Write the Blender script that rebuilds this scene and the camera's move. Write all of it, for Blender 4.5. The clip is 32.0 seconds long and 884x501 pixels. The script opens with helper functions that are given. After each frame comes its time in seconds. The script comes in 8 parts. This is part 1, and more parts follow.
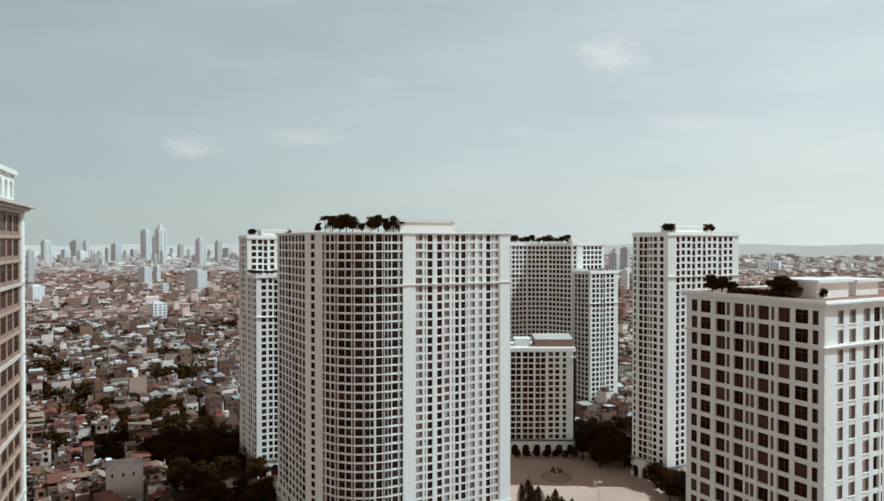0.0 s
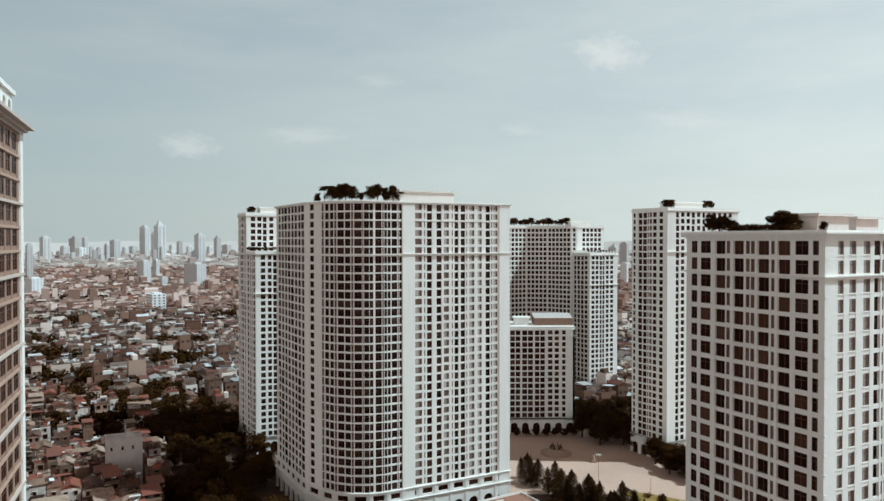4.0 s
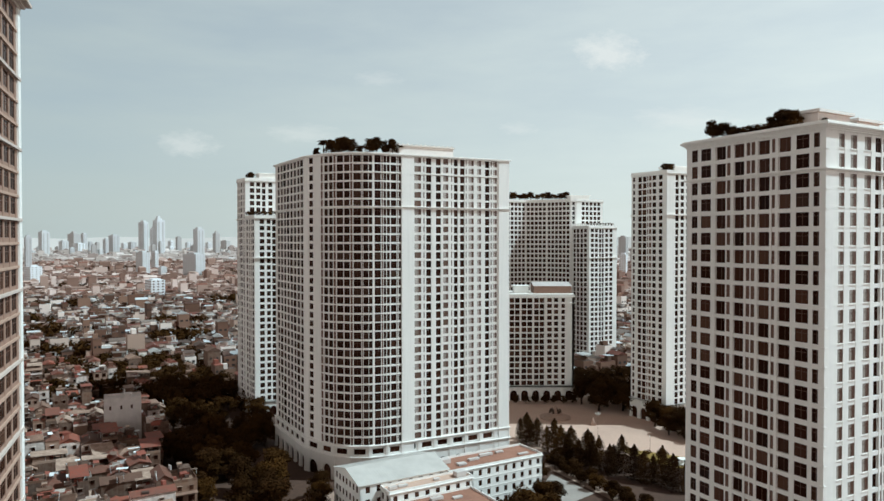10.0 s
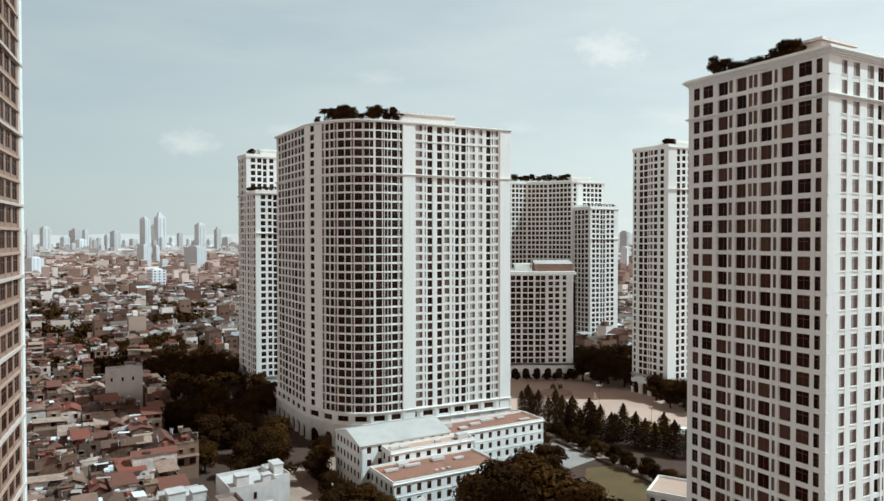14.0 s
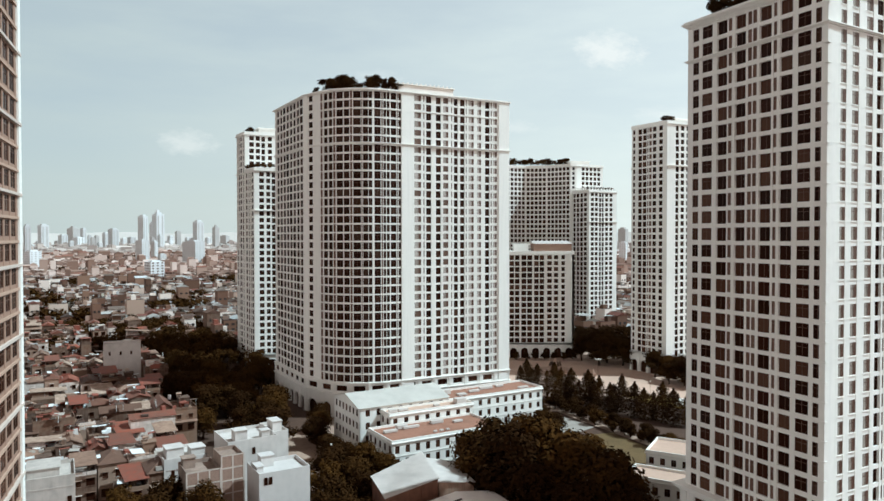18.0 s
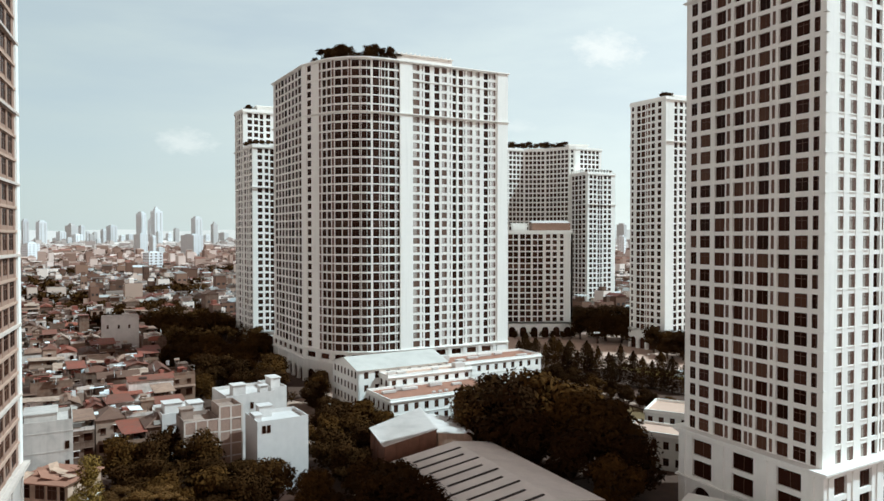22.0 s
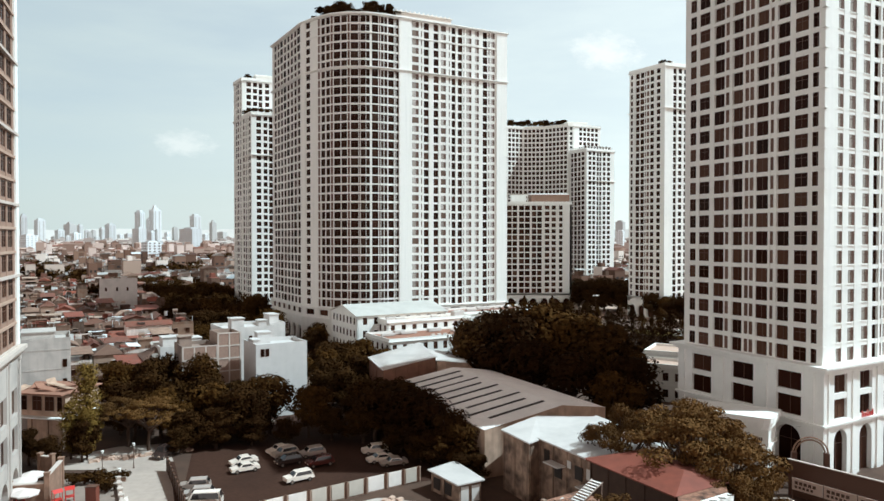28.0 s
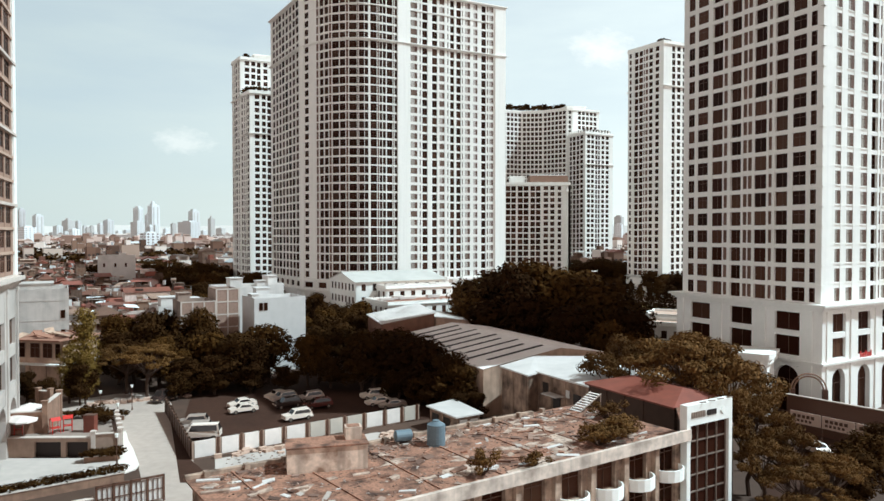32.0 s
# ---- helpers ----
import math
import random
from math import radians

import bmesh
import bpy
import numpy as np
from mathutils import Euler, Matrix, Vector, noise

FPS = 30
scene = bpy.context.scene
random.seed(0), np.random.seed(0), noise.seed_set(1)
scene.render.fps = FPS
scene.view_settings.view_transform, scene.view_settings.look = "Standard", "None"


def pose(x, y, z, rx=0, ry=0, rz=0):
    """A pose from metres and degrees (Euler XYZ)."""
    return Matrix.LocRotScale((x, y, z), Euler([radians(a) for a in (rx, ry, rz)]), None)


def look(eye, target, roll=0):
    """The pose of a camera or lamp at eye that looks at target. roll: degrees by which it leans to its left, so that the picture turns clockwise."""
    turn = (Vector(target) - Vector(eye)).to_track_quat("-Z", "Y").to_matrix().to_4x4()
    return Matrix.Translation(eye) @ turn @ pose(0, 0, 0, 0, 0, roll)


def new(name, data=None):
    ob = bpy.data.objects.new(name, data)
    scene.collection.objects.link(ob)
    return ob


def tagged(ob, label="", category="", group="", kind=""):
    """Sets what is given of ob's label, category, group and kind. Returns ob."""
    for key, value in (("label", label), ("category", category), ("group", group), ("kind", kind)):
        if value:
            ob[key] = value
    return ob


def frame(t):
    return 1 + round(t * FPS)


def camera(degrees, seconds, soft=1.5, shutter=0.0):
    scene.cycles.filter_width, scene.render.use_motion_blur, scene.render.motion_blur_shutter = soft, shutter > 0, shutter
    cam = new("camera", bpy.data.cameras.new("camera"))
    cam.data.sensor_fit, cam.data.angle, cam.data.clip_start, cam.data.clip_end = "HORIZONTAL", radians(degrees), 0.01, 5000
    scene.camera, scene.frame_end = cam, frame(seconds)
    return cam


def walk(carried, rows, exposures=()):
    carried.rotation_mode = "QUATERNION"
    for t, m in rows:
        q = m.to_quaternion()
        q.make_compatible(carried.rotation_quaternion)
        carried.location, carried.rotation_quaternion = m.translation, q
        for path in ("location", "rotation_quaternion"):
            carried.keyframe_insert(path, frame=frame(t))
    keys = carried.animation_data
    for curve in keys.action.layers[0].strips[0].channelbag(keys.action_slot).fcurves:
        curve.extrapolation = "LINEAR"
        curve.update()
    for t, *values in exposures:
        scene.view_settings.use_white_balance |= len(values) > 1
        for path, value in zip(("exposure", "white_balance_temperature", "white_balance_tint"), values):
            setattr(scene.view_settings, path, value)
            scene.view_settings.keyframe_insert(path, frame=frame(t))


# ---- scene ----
cam = camera(64.6, 32.0)
METRES, EYE, TILT, LEAN, TURN = 86.0, 114.3, -0.7, 0.0, 0.0
ANGLE = 0.888  # the rows' small turns, brought to this lens
ROWS = [
    (0.0, 0.0, 0.0, 0.0, 0.0, 0.0, -0.0),
    (0.5, 0.0002, 0.0002, -0.0141, -0.01, -0.03, 0.01),
    (1.0, -0.0, 0.0002, -0.0307, -0.03, -0.05, 0.03),
    (1.5, -0.0001, 0.0002, -0.0454, -0.03, -0.06, 0.04),
    (2.0, -0.0006, 0.0002, -0.0621, -0.05, -0.07, 0.03),
    (2.5, -0.0006, 0.0003, -0.077, -0.05, -0.09, 0.02),
    (3.0, -0.0011, 0.0009, -0.0938, -0.06, -0.11, 0.03),
    (3.5, -0.001, 0.001, -0.1086, -0.07, -0.14, 0.05),
    (5.5, -0.0014, 0.0021, -0.174, -0.11, -0.17, 0.02),
    (6.0, -0.0012, 0.0018, -0.1905, -0.12, -0.19, 0.01),
    (6.5, -0.0011, 0.0025, -0.2051, -0.12, -0.2, 0.02),
    (7.0, -0.0007, 0.003, -0.2224, -0.12, -0.2, -0.01),
    (7.5, -0.0012, 0.0025, -0.237, -0.13, -0.2, -0.02),
    (8.0, -0.0012, 0.0027, -0.2539, -0.13, -0.23, 0.02),
    (8.5, -0.0012, 0.0026, -0.2691, -0.13, -0.23, 0.02),
    (9.0, -0.0017, 0.0031, -0.2859, -0.14, -0.25, 0.02),
    (9.5, -0.0019, 0.0033, -0.3007, -0.14, -0.26, 0.02),
    (10.0, -0.0022, 0.0032, -0.3178, -0.16, -0.28, 0.03),
    (10.5, -0.0018, 0.0035, -0.3329, -0.16, -0.29, 0.04),
    (11.0, -0.0021, 0.0033, -0.3505, -0.19, -0.32, 0.05),
    (11.5, -0.0018, 0.004, -0.3658, -0.24, -0.32, 0.04),
    (12.0, -0.0026, 0.004, -0.3828, -0.33, -0.35, 0.04),
    (12.5, -0.0033, 0.0047, -0.3982, -0.31, -0.37, 0.04),
    (13.0, -0.0031, 0.0047, -0.4152, -0.26, -0.4, 0.05),
    (13.5, -0.0025, 0.0045, -0.4304, -0.08, -0.42, 0.05),
    (14.0, -0.0028, 0.0036, -0.4482, -0.06, -0.42, 0.05),
    (14.5, -0.0021, 0.0048, -0.4627, -0.06, -0.42, 0.05),
    (16.5, -0.0028, 0.0043, -0.5281, -0.13, -0.4, 0.03),
    (17.0, -0.0031, 0.0042, -0.5444, -0.18, -0.42, 0.04),
    (17.5, -0.0035, 0.0043, -0.5594, -0.19, -0.4, 0.03),
    (18.0, -0.0041, 0.0045, -0.576, -0.2, -0.41, 0.03),
    (18.5, -0.004, 0.005, -0.5906, -0.21, -0.4, 0.03),
    (19.0, -0.0037, 0.0049, -0.6066, -0.24, -0.43, 0.03),
    (19.5, -0.0034, 0.0048, -0.6223, -0.25, -0.43, 0.03),
    (20.0, -0.0033, 0.0049, -0.6382, -0.27, -0.44, 0.02),
    (20.5, -0.0035, 0.0049, -0.6539, -0.29, -0.45, 0.03),
    (21.0, -0.0036, 0.005, -0.6696, -0.3, -0.51, 0.03),
    (21.5, -0.004, 0.0051, -0.6857, -0.32, -0.5, 0.03),
    (22.0, -0.0041, 0.0053, -0.7012, -0.33, -0.49, 0.03),
    (22.5, -0.0043, 0.0053, -0.7169, -0.33, -0.45, 0.03),
    (23.0, -0.0044, 0.0053, -0.7327, -0.33, -0.43, 0.04),
    (23.5, -0.0046, 0.0052, -0.7484, -0.34, -0.42, 0.04),
    (24.0, -0.0046, 0.0053, -0.7644, -0.34, -0.4, 0.04),
    (24.5, -0.0049, 0.0054, -0.7802, -0.35, -0.37, 0.03),
    (25.0, -0.0049, 0.0056, -0.7963, -0.35, -0.34, 0.02),
    (25.5, -0.0053, 0.0056, -0.8122, -0.37, -0.35, 0.02),
    (27.5, -0.0053, 0.0055, -0.8773, -0.43, -0.31, -0.02),
    (28.0, -0.0051, 0.0055, -0.8931, -0.44, -0.3, -0.01),
    (28.5, -0.0054, 0.0055, -0.9081, -0.45, -0.34, -0.01),
    (29.0, -0.0055, 0.0055, -0.9226, -0.46, -0.37, -0.01),
    (29.5, -0.0057, 0.0057, -0.9365, -0.47, -0.39, 0.0),
    (30.0, -0.0056, 0.0056, -0.9496, -0.48, -0.42, 0.02),
    (30.5, -0.0054, 0.0055, -0.9627, -0.49, -0.45, 0.02),
    (31.0, -0.0051, 0.0052, -0.9753, -0.49, -0.5, 0.02),
    (31.5, -0.0048, 0.0049, -0.9869, -0.5, -0.49, 0.02),
    (32.0, -0.0048, 0.0048, -0.9996, -0.56, -0.51, 0.01),
]
EXPOSURES = [(0.0, -0.10), (8.0, 0.0), (16.0, 0.20), (25.0, 0.40), (32.0, 0.48)]
walk(cam, [(t, pose(METRES * x, METRES * y, EYE + METRES * z, 90 + TILT + ANGLE * pitch, LEAN + ANGLE * roll, TURN + ANGLE * yaw)) for t, x, y, z, yaw, pitch, roll in ROWS], EXPOSURES)

# ---------------------------------------------------------------- world, sun
SUN_EL, SUN_SIDE, SUN_STRENGTH, SKY_STRENGTH = 51.0, 3.0, 3.95, 0.10
HAZE_WEST, HAZE_EAST = (4.3, 5.2, 5.25, 1.0), (7.9, 8.9, 8.7, 1.0)
# first colour: unseen bright warm sky behind the camera, added as fill
SOUTH_FILL, ZENITH = (14.7, 13.4, 12.6, 1.0), (1.8, 1.5, 1.3, 1.0)
CLOUD_WHITE = (8.2, 8.6, 8.4, 1.0)
CLOUDS = (((0.238, 0.266), 0.058, 0.034, 0.6), ((0.345, 0.172), 0.085, 0.022, 0.29), ((-0.362, 0.135), 0.05, 0.024, 0.36), ((-0.195, 0.150), 0.065, 0.017, 0.26), ((0.11, 0.157), 0.032, 0.012, 0.23), ((-0.09, 0.228), 0.04, 0.014, 0.20))
world = bpy.data.worlds.new("World")
scene.world = world
world.use_nodes = True
wn, wl = world.node_tree.nodes, world.node_tree.links
wbg = wn["Background"]
sky = wn.new("ShaderNodeTexSky")
sky.sky_type = "NISHITA"
sky.sun_disc = False
sky.sun_elevation = radians(SUN_EL)
sky.sun_rotation = radians(90 + SUN_SIDE)
sky.air_density, sky.dust_density, sky.ozone_density = 1.0, 1.0, 1.5
# the sky goes on below the horizon as it is just above it
wco = wn.new("ShaderNodeTexCoord")
wsep, wcom, wmax = wn.new("ShaderNodeSeparateXYZ"), wn.new("ShaderNodeCombineXYZ"), wn.new("ShaderNodeMath")
wmax.operation = "MAXIMUM"
wmax.inputs[1].default_value = 0.015
wl.new(wco.outputs["Generated"], wsep.inputs[0])
wl.new(wsep.outputs[0], wcom.inputs[0])
wl.new(wsep.outputs[1], wcom.inputs[1])
wl.new(wsep.outputs[2], wmax.inputs[0])
wl.new(wmax.outputs[0], wcom.inputs[2])
wl.new(wcom.outputs[0], sky.inputs[0])


def wnode(kind, **kw):
    n = wn.new(kind)
    for key, value in kw.items():
        n.inputs[key].default_value = value
    return n


def wmix(fac, a, b):
    m = wn.new("ShaderNodeMix")
    m.data_type = "RGBA"
    for sock, v in ((m.inputs[0], fac), (m.inputs[6], a), (m.inputs[7], b)):
        if isinstance(v, (float, tuple)):
            sock.default_value = v
        else:
            wl.new(v, sock)
    return m.outputs[2]


# humid haze over the blue, thickest low down, with faint streaks
wmap = wnode("ShaderNodeMapping", Scale=(1.6, 1.6, 7.0))
wl.new(wcom.outputs[0], wmap.inputs[0])
wstreak = wnode("ShaderNodeTexNoise", Scale=2.2, Detail=6.0, Roughness=0.55)
wl.new(wmap.outputs[0], wstreak.inputs["Vector"])
wlow = wnode("ShaderNodeMapRange", **{"From Min": 0.0, "From Max": 0.42, "To Min": 0.9, "To Max": 0.68})
wl.new(wsep.outputs[2], wlow.inputs["Value"])
wst = wnode("ShaderNodeMapRange", **{"From Min": 0.35, "From Max": 0.7, "To Min": -0.09, "To Max": 0.1})
wl.new(wstreak.outputs[0], wst.inputs["Value"])
wadd = wn.new("ShaderNodeMath")
wadd.operation, wadd.use_clamp = "ADD", True
wl.new(wlow.outputs[0], wadd.inputs[0])
wl.new(wst.outputs[0], wadd.inputs[1])
wside = wnode("ShaderNodeMapRange", **{"From Min": -0.6, "From Max": 0.6})
wl.new(wsep.outputs[0], wside.inputs["Value"])
# the sky at the back is brightened to fill the shaded walls
wback = wnode("ShaderNodeMapRange", **{"From Min": 0.1, "From Max": -0.6})
wl.new(wsep.outputs[1], wback.inputs["Value"])
hazy = wmix(wadd.outputs[0], sky.outputs[0], wmix(wback.outputs[0], wmix(wside.outputs[0], HAZE_WEST, HAZE_EAST), SOUTH_FILL))
# the sky darkens towards the zenith
whigh = wnode("ShaderNodeMapRange", **{"From Min": 0.35, "From Max": 0.62, "To Max": 0.95})
wlift = wnode("ShaderNodeMath")
wlift.operation = "MULTIPLY_ADD"
wlift.inputs[1].default_value = 0.18
wl.new(wback.outputs[0], wlift.inputs[0])
wl.new(wsep.outputs[2], wlift.inputs[2])
wl.new(wlift.outputs[0], whigh.inputs["Value"])
hazy = wmix(whigh.outputs[0], hazy, ZENITH)
# small fair-weather clouds: (direction, half width, half height)
for (cx, cz), cw, ch, amount in CLOUDS:
    dx, dz = wnode("ShaderNodeMath"), wnode("ShaderNodeMath")
    ratio, el = wn.new("ShaderNodeMath"), wn.new("ShaderNodeMath")
    for node, sock in ((ratio, 0), (el, 2)):
        node.operation = "DIVIDE"
        wl.new(wsep.outputs[sock], node.inputs[0])
        wl.new(wsep.outputs[1], node.inputs[1])
    px = wnode("ShaderNodeMapRange", **{"From Min": cx - cw, "From Max": cx + cw, "To Min": -1.0, "To Max": 1.0})
    pz = wnode("ShaderNodeMapRange", **{"From Min": cz - ch, "From Max": cz + ch, "To Min": -1.0, "To Max": 1.0})
    px.clamp = pz.clamp = False
    wl.new(ratio.outputs[0], px.inputs["Value"])
    wl.new(el.outputs[0], pz.inputs["Value"])
    vec = wn.new("ShaderNodeCombineXYZ")
    wl.new(px.outputs[0], vec.inputs[0])
    wl.new(pz.outputs[0], vec.inputs[1])
    length = wn.new("ShaderNodeVectorMath")
    length.operation = "LENGTH"
    wl.new(vec.outputs[0], length.inputs[0])
    puff = wnode("ShaderNodeTexNoise", Scale=1.6, Detail=6.0, Roughness=0.65)
    wl.new(vec.outputs[0], puff.inputs["Vector"])
    edge = wn.new("ShaderNodeMath")
    edge.operation = "SUBTRACT"
    wl.new(puff.outputs[0], edge.inputs[0])
    half = wn.new("ShaderNodeMath")
    half.operation = "MULTIPLY"
    half.inputs[1].default_value = 0.5
    wl.new(length.outputs["Value"], half.inputs[0])
    wl.new(half.outputs[0], edge.inputs[1])
    soft = wnode("ShaderNodeMapRange", **{"From Min": 0.05, "From Max": 0.4, "To Min": 0.0, "To Max": amount})
    wl.new(edge.outputs[0], soft.inputs["Value"])
    front = wn.new("ShaderNodeMath")
    front.operation = "GREATER_THAN"
    front.inputs[1].default_value = 0.1
    wl.new(wsep.outputs[1], front.inputs[0])
    both = wn.new("ShaderNodeMath")
    both.operation = "MULTIPLY"
    wl.new(soft.outputs[0], both.inputs[0])
    wl.new(front.outputs[0], both.inputs[1])
    hazy = wmix(both.outputs[0], hazy, CLOUD_WHITE)
wl.new(hazy, wbg.inputs[0])
wbg.inputs[1].default_value = SKY_STRENGTH
sun = new("sun", bpy.data.lights.new("sun", "SUN"))
sun.data.energy, sun.data.angle, sun.data.color = SUN_STRENGTH, radians(0.6), (0.765, 1.0, 1.09)
sun.matrix_world = look((400 * math.cos(radians(SUN_SIDE)), -400 * math.sin(radians(SUN_SIDE)), 400 * math.tan(radians(SUN_EL))), (0, 0, 0))


# ---------------------------------------------------------------- materials
def warm(c):
    return min(0.9, c[0] * 1.2), c[1] * 0.96, c[2] * 0.83


def mat(name, colour, rough=0.8, metal=0.0, spread=0.0, scale=1.0, stain=0.0, stain_scale=0.08, stain_colour=None, bump=0.0,
        hue=(), streak=0.0, spec=0.5, coat=0.0):
    """A surface with grain at one scale, stains at another and a random shade from object to object."""
    m = bpy.data.materials.new(name)
    m.use_nodes = True
    n, l = m.node_tree.nodes, m.node_tree.links
    b = n["Principled BSDF"]
    # every colour is warmed here, so shade looks brown under the cool sun
    colour = warm(colour)
    hue = tuple(warm(c) for c in hue)
    b.inputs["Roughness"].default_value, b.inputs["Metallic"].default_value = rough, metal
    b.inputs["Specular IOR Level"].default_value = spec
    b.inputs["Coat Weight"].default_value = coat
    co = n.new("ShaderNodeNewGeometry")
    rgb = n.new("ShaderNodeRGB")
    rgb.outputs[0].default_value = (*colour, 1)
    out = rgb.outputs[0]
    if hue:
        info = n.new("ShaderNodeObjectInfo")
        ramp = n.new("ShaderNodeValToRGB")
        ramp.color_ramp.interpolation = "CONSTANT"
        while len(ramp.color_ramp.elements) < len(hue):
            ramp.color_ramp.elements.new(0.5)
        for k, c in enumerate(hue):
            ramp.color_ramp.elements[k].position = k / len(hue)
            ramp.color_ramp.elements[k].color = (*c, 1)
        l.new(info.outputs["Random"], ramp.inputs[0])
        out = ramp.outputs[0]

    def mix(a, fac, other, kind="MIX"):
        x = n.new("ShaderNodeMix")
        x.data_type, x.blend_type = "RGBA", kind
        l.new(a, x.inputs[6])
        l.new(fac, x.inputs[0])
        x.inputs[7].default_value = (*other, 1)
        return x.outputs[2]

    def tex(size, detail=4.0, stretch=None):
        t = n.new("ShaderNodeTexNoise")
        t.inputs["Scale"].default_value, t.inputs["Detail"].default_value = size, detail
        if stretch:
            mp = n.new("ShaderNodeMapping")
            mp.inputs["Scale"].default_value = stretch
            l.new(co.outputs["Position"], mp.inputs[0])
            l.new(mp.outputs[0], t.inputs["Vector"])
        else:
            l.new(co.outputs["Position"], t.inputs["Vector"])
        return t

    def ramp(src, lo, hi, amount):
        r = n.new("ShaderNodeMapRange")
        r.inputs["From Min"].default_value, r.inputs["From Max"].default_value = lo, hi
        r.inputs["To Max"].default_value = amount
        l.new(src, r.inputs["Value"])
        return r.outputs[0]

    grain = tex(scale, 5.0)
    if spread:
        out = mix(out, ramp(grain.outputs[0], 0.35, 0.7, spread), tuple(c * 0.45 for c in colour))
    if stain:
        out = mix(out, ramp(tex(stain_scale, 6.0).outputs[0], 0.45, 0.7, stain), stain_colour or tuple(c * 0.35 for c in colour))
    if streak:
        out = mix(out, ramp(tex(1.0, 4.0, (1.3, 1.3, 0.05)).outputs[0], 0.5, 0.75, streak), tuple(c * 0.45 for c in colour))
    l.new(out, b.inputs["Base Color"])
    if bump:
        bp = n.new("ShaderNodeBump")
        bp.inputs["Strength"].default_value, bp.inputs["Distance"].default_value = min(1.0, bump * 4), bump
        l.new(grain.outputs[0], bp.inputs["Height"])
        l.new(bp.outputs[0], b.inputs["Normal"])
    return m


WHITE = mat("white_facade_paint", (0.745, 0.91, 1.0), 0.75, spread=0.08, scale=0.6, stain=0.10, stain_scale=0.05, streak=0.10)
BEIGE = mat("beige_facade_paint", (0.27, 0.205, 0.175), 0.8, spread=0.1, scale=0.6, streak=0.12)
TRIM = mat("white_trim", (0.745, 0.91, 1.0), 0.7, spread=0.06, scale=1.5, streak=0.12)
GLASS_D = mat("dark_window_glass", (0.03, 0.02, 0.016), 0.12, spec=0.06,
              hue=((0.026, 0.011, 0.0072), (0.036, 0.0158, 0.0108), (0.017, 0.0073, 0.0048), (0.058, 0.031, 0.0225), (0.0215, 0.0096, 0.006),
                   (0.031, 0.0132, 0.0084), (0.085, 0.053, 0.040), (0.019, 0.0083, 0.0048), (0.072, 0.041, 0.030), (0.050, 0.027, 0.0195), (0.024, 0.0108, 0.0072), (0.029, 0.012, 0.0084)))
GLASS_S = bpy.data.materials.new("dark_window_glass_rows")
GLASS_S.use_nodes = True
gn, gl = GLASS_S.node_tree.nodes, GLASS_S.node_tree.links
gb = gn["Principled BSDF"]
gb.inputs["Roughness"].default_value, gb.inputs["Specular IOR Level"].default_value = 0.25, 0.02
gi, gr = gn.new("ShaderNodeNewGeometry"), gn.new("ShaderNodeValToRGB")
gr.color_ramp.interpolation = "CONSTANT"
for k, c in enumerate(((0.028, 0.0108, 0.0068), (0.040, 0.0168, 0.0104), (0.021, 0.0079, 0.005), (0.054, 0.026, 0.0175), (0.026, 0.0104, 0.0066), (0.075, 0.045, 0.034), (0.032, 0.0135, 0.0086), (0.060, 0.033, 0.0235))):
    if k > 1:
        gr.color_ramp.elements.new(0.5)
    gr.color_ramp.elements[k].position = k / 8
    gr.color_ramp.elements[k].color = (*c, 1)
gl.new(gi.outputs["Random Per Island"], gr.inputs[0])
gl.new(gr.outputs[0], gb.inputs["Base Color"])
FRAME_D = mat("brown_window_frame", (0.085, 0.045, 0.031), 0.5)
SCREEN = mat("brown_louvre_screen", (0.14, 0.09, 0.07), 0.7, spread=0.25, scale=3.0, hue=((0.14, 0.09, 0.07), (0.10, 0.06, 0.045), (0.16, 0.11, 0.09), (0.12, 0.075, 0.057)))
CURTAIN = mat("pale_curtained_glass", (0.36, 0.37, 0.37), 0.25, spec=0.3, spread=0.3, scale=1.2,
              hue=((0.36, 0.40, 0.42), (0.28, 0.30, 0.31), (0.19, 0.18, 0.17), (0.44, 0.50, 0.53), (0.32, 0.35, 0.36), (0.13, 0.10, 0.085), (0.48, 0.54, 0.58)))
ASPHALT = mat("asphalt", (0.050, 0.028, 0.021), 0.9, spec=0.15, spread=0.4, scale=1.5, stain=0.4, stain_scale=0.12, bump=0.02)
CONCRETE = mat("concrete", (0.36, 0.305, 0.27), 0.9, spread=0.3, scale=1.2, stain=0.45, stain_scale=0.15, streak=0.3, bump=0.02)
GROUND = mat("ground_earth", (0.075, 0.047, 0.034), 0.95, spread=0.5, scale=0.4, stain=0.5, stain_scale=0.03, bump=0.05)
PLAZA = mat("pale_paving", (0.48, 0.405, 0.365), 0.85, spread=0.15, scale=0.8, stain=0.2, stain_scale=0.04)
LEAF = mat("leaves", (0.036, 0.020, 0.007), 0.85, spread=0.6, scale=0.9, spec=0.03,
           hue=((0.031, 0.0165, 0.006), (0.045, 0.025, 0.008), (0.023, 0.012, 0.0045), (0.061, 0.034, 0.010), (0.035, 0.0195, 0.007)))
BARK = mat("bark", (0.06, 0.038, 0.027), 0.95, spread=0.4, scale=3)
TIN = mat("tin_roof_white", (0.55, 0.63, 0.69), 0.45, spread=0.15, scale=0.7, stain=0.25, stain_scale=0.2)
TIN_G = mat("tin_roof_grey", (0.74, 0.86, 0.95), 0.45, spread=0.12, scale=0.7, stain=0.15, stain_scale=0.2)
TILE_R = mat("terracotta_flat_roof", (0.29, 0.17, 0.13), 0.85, spread=0.3, scale=1.0, stain=0.3, stain_scale=0.2)
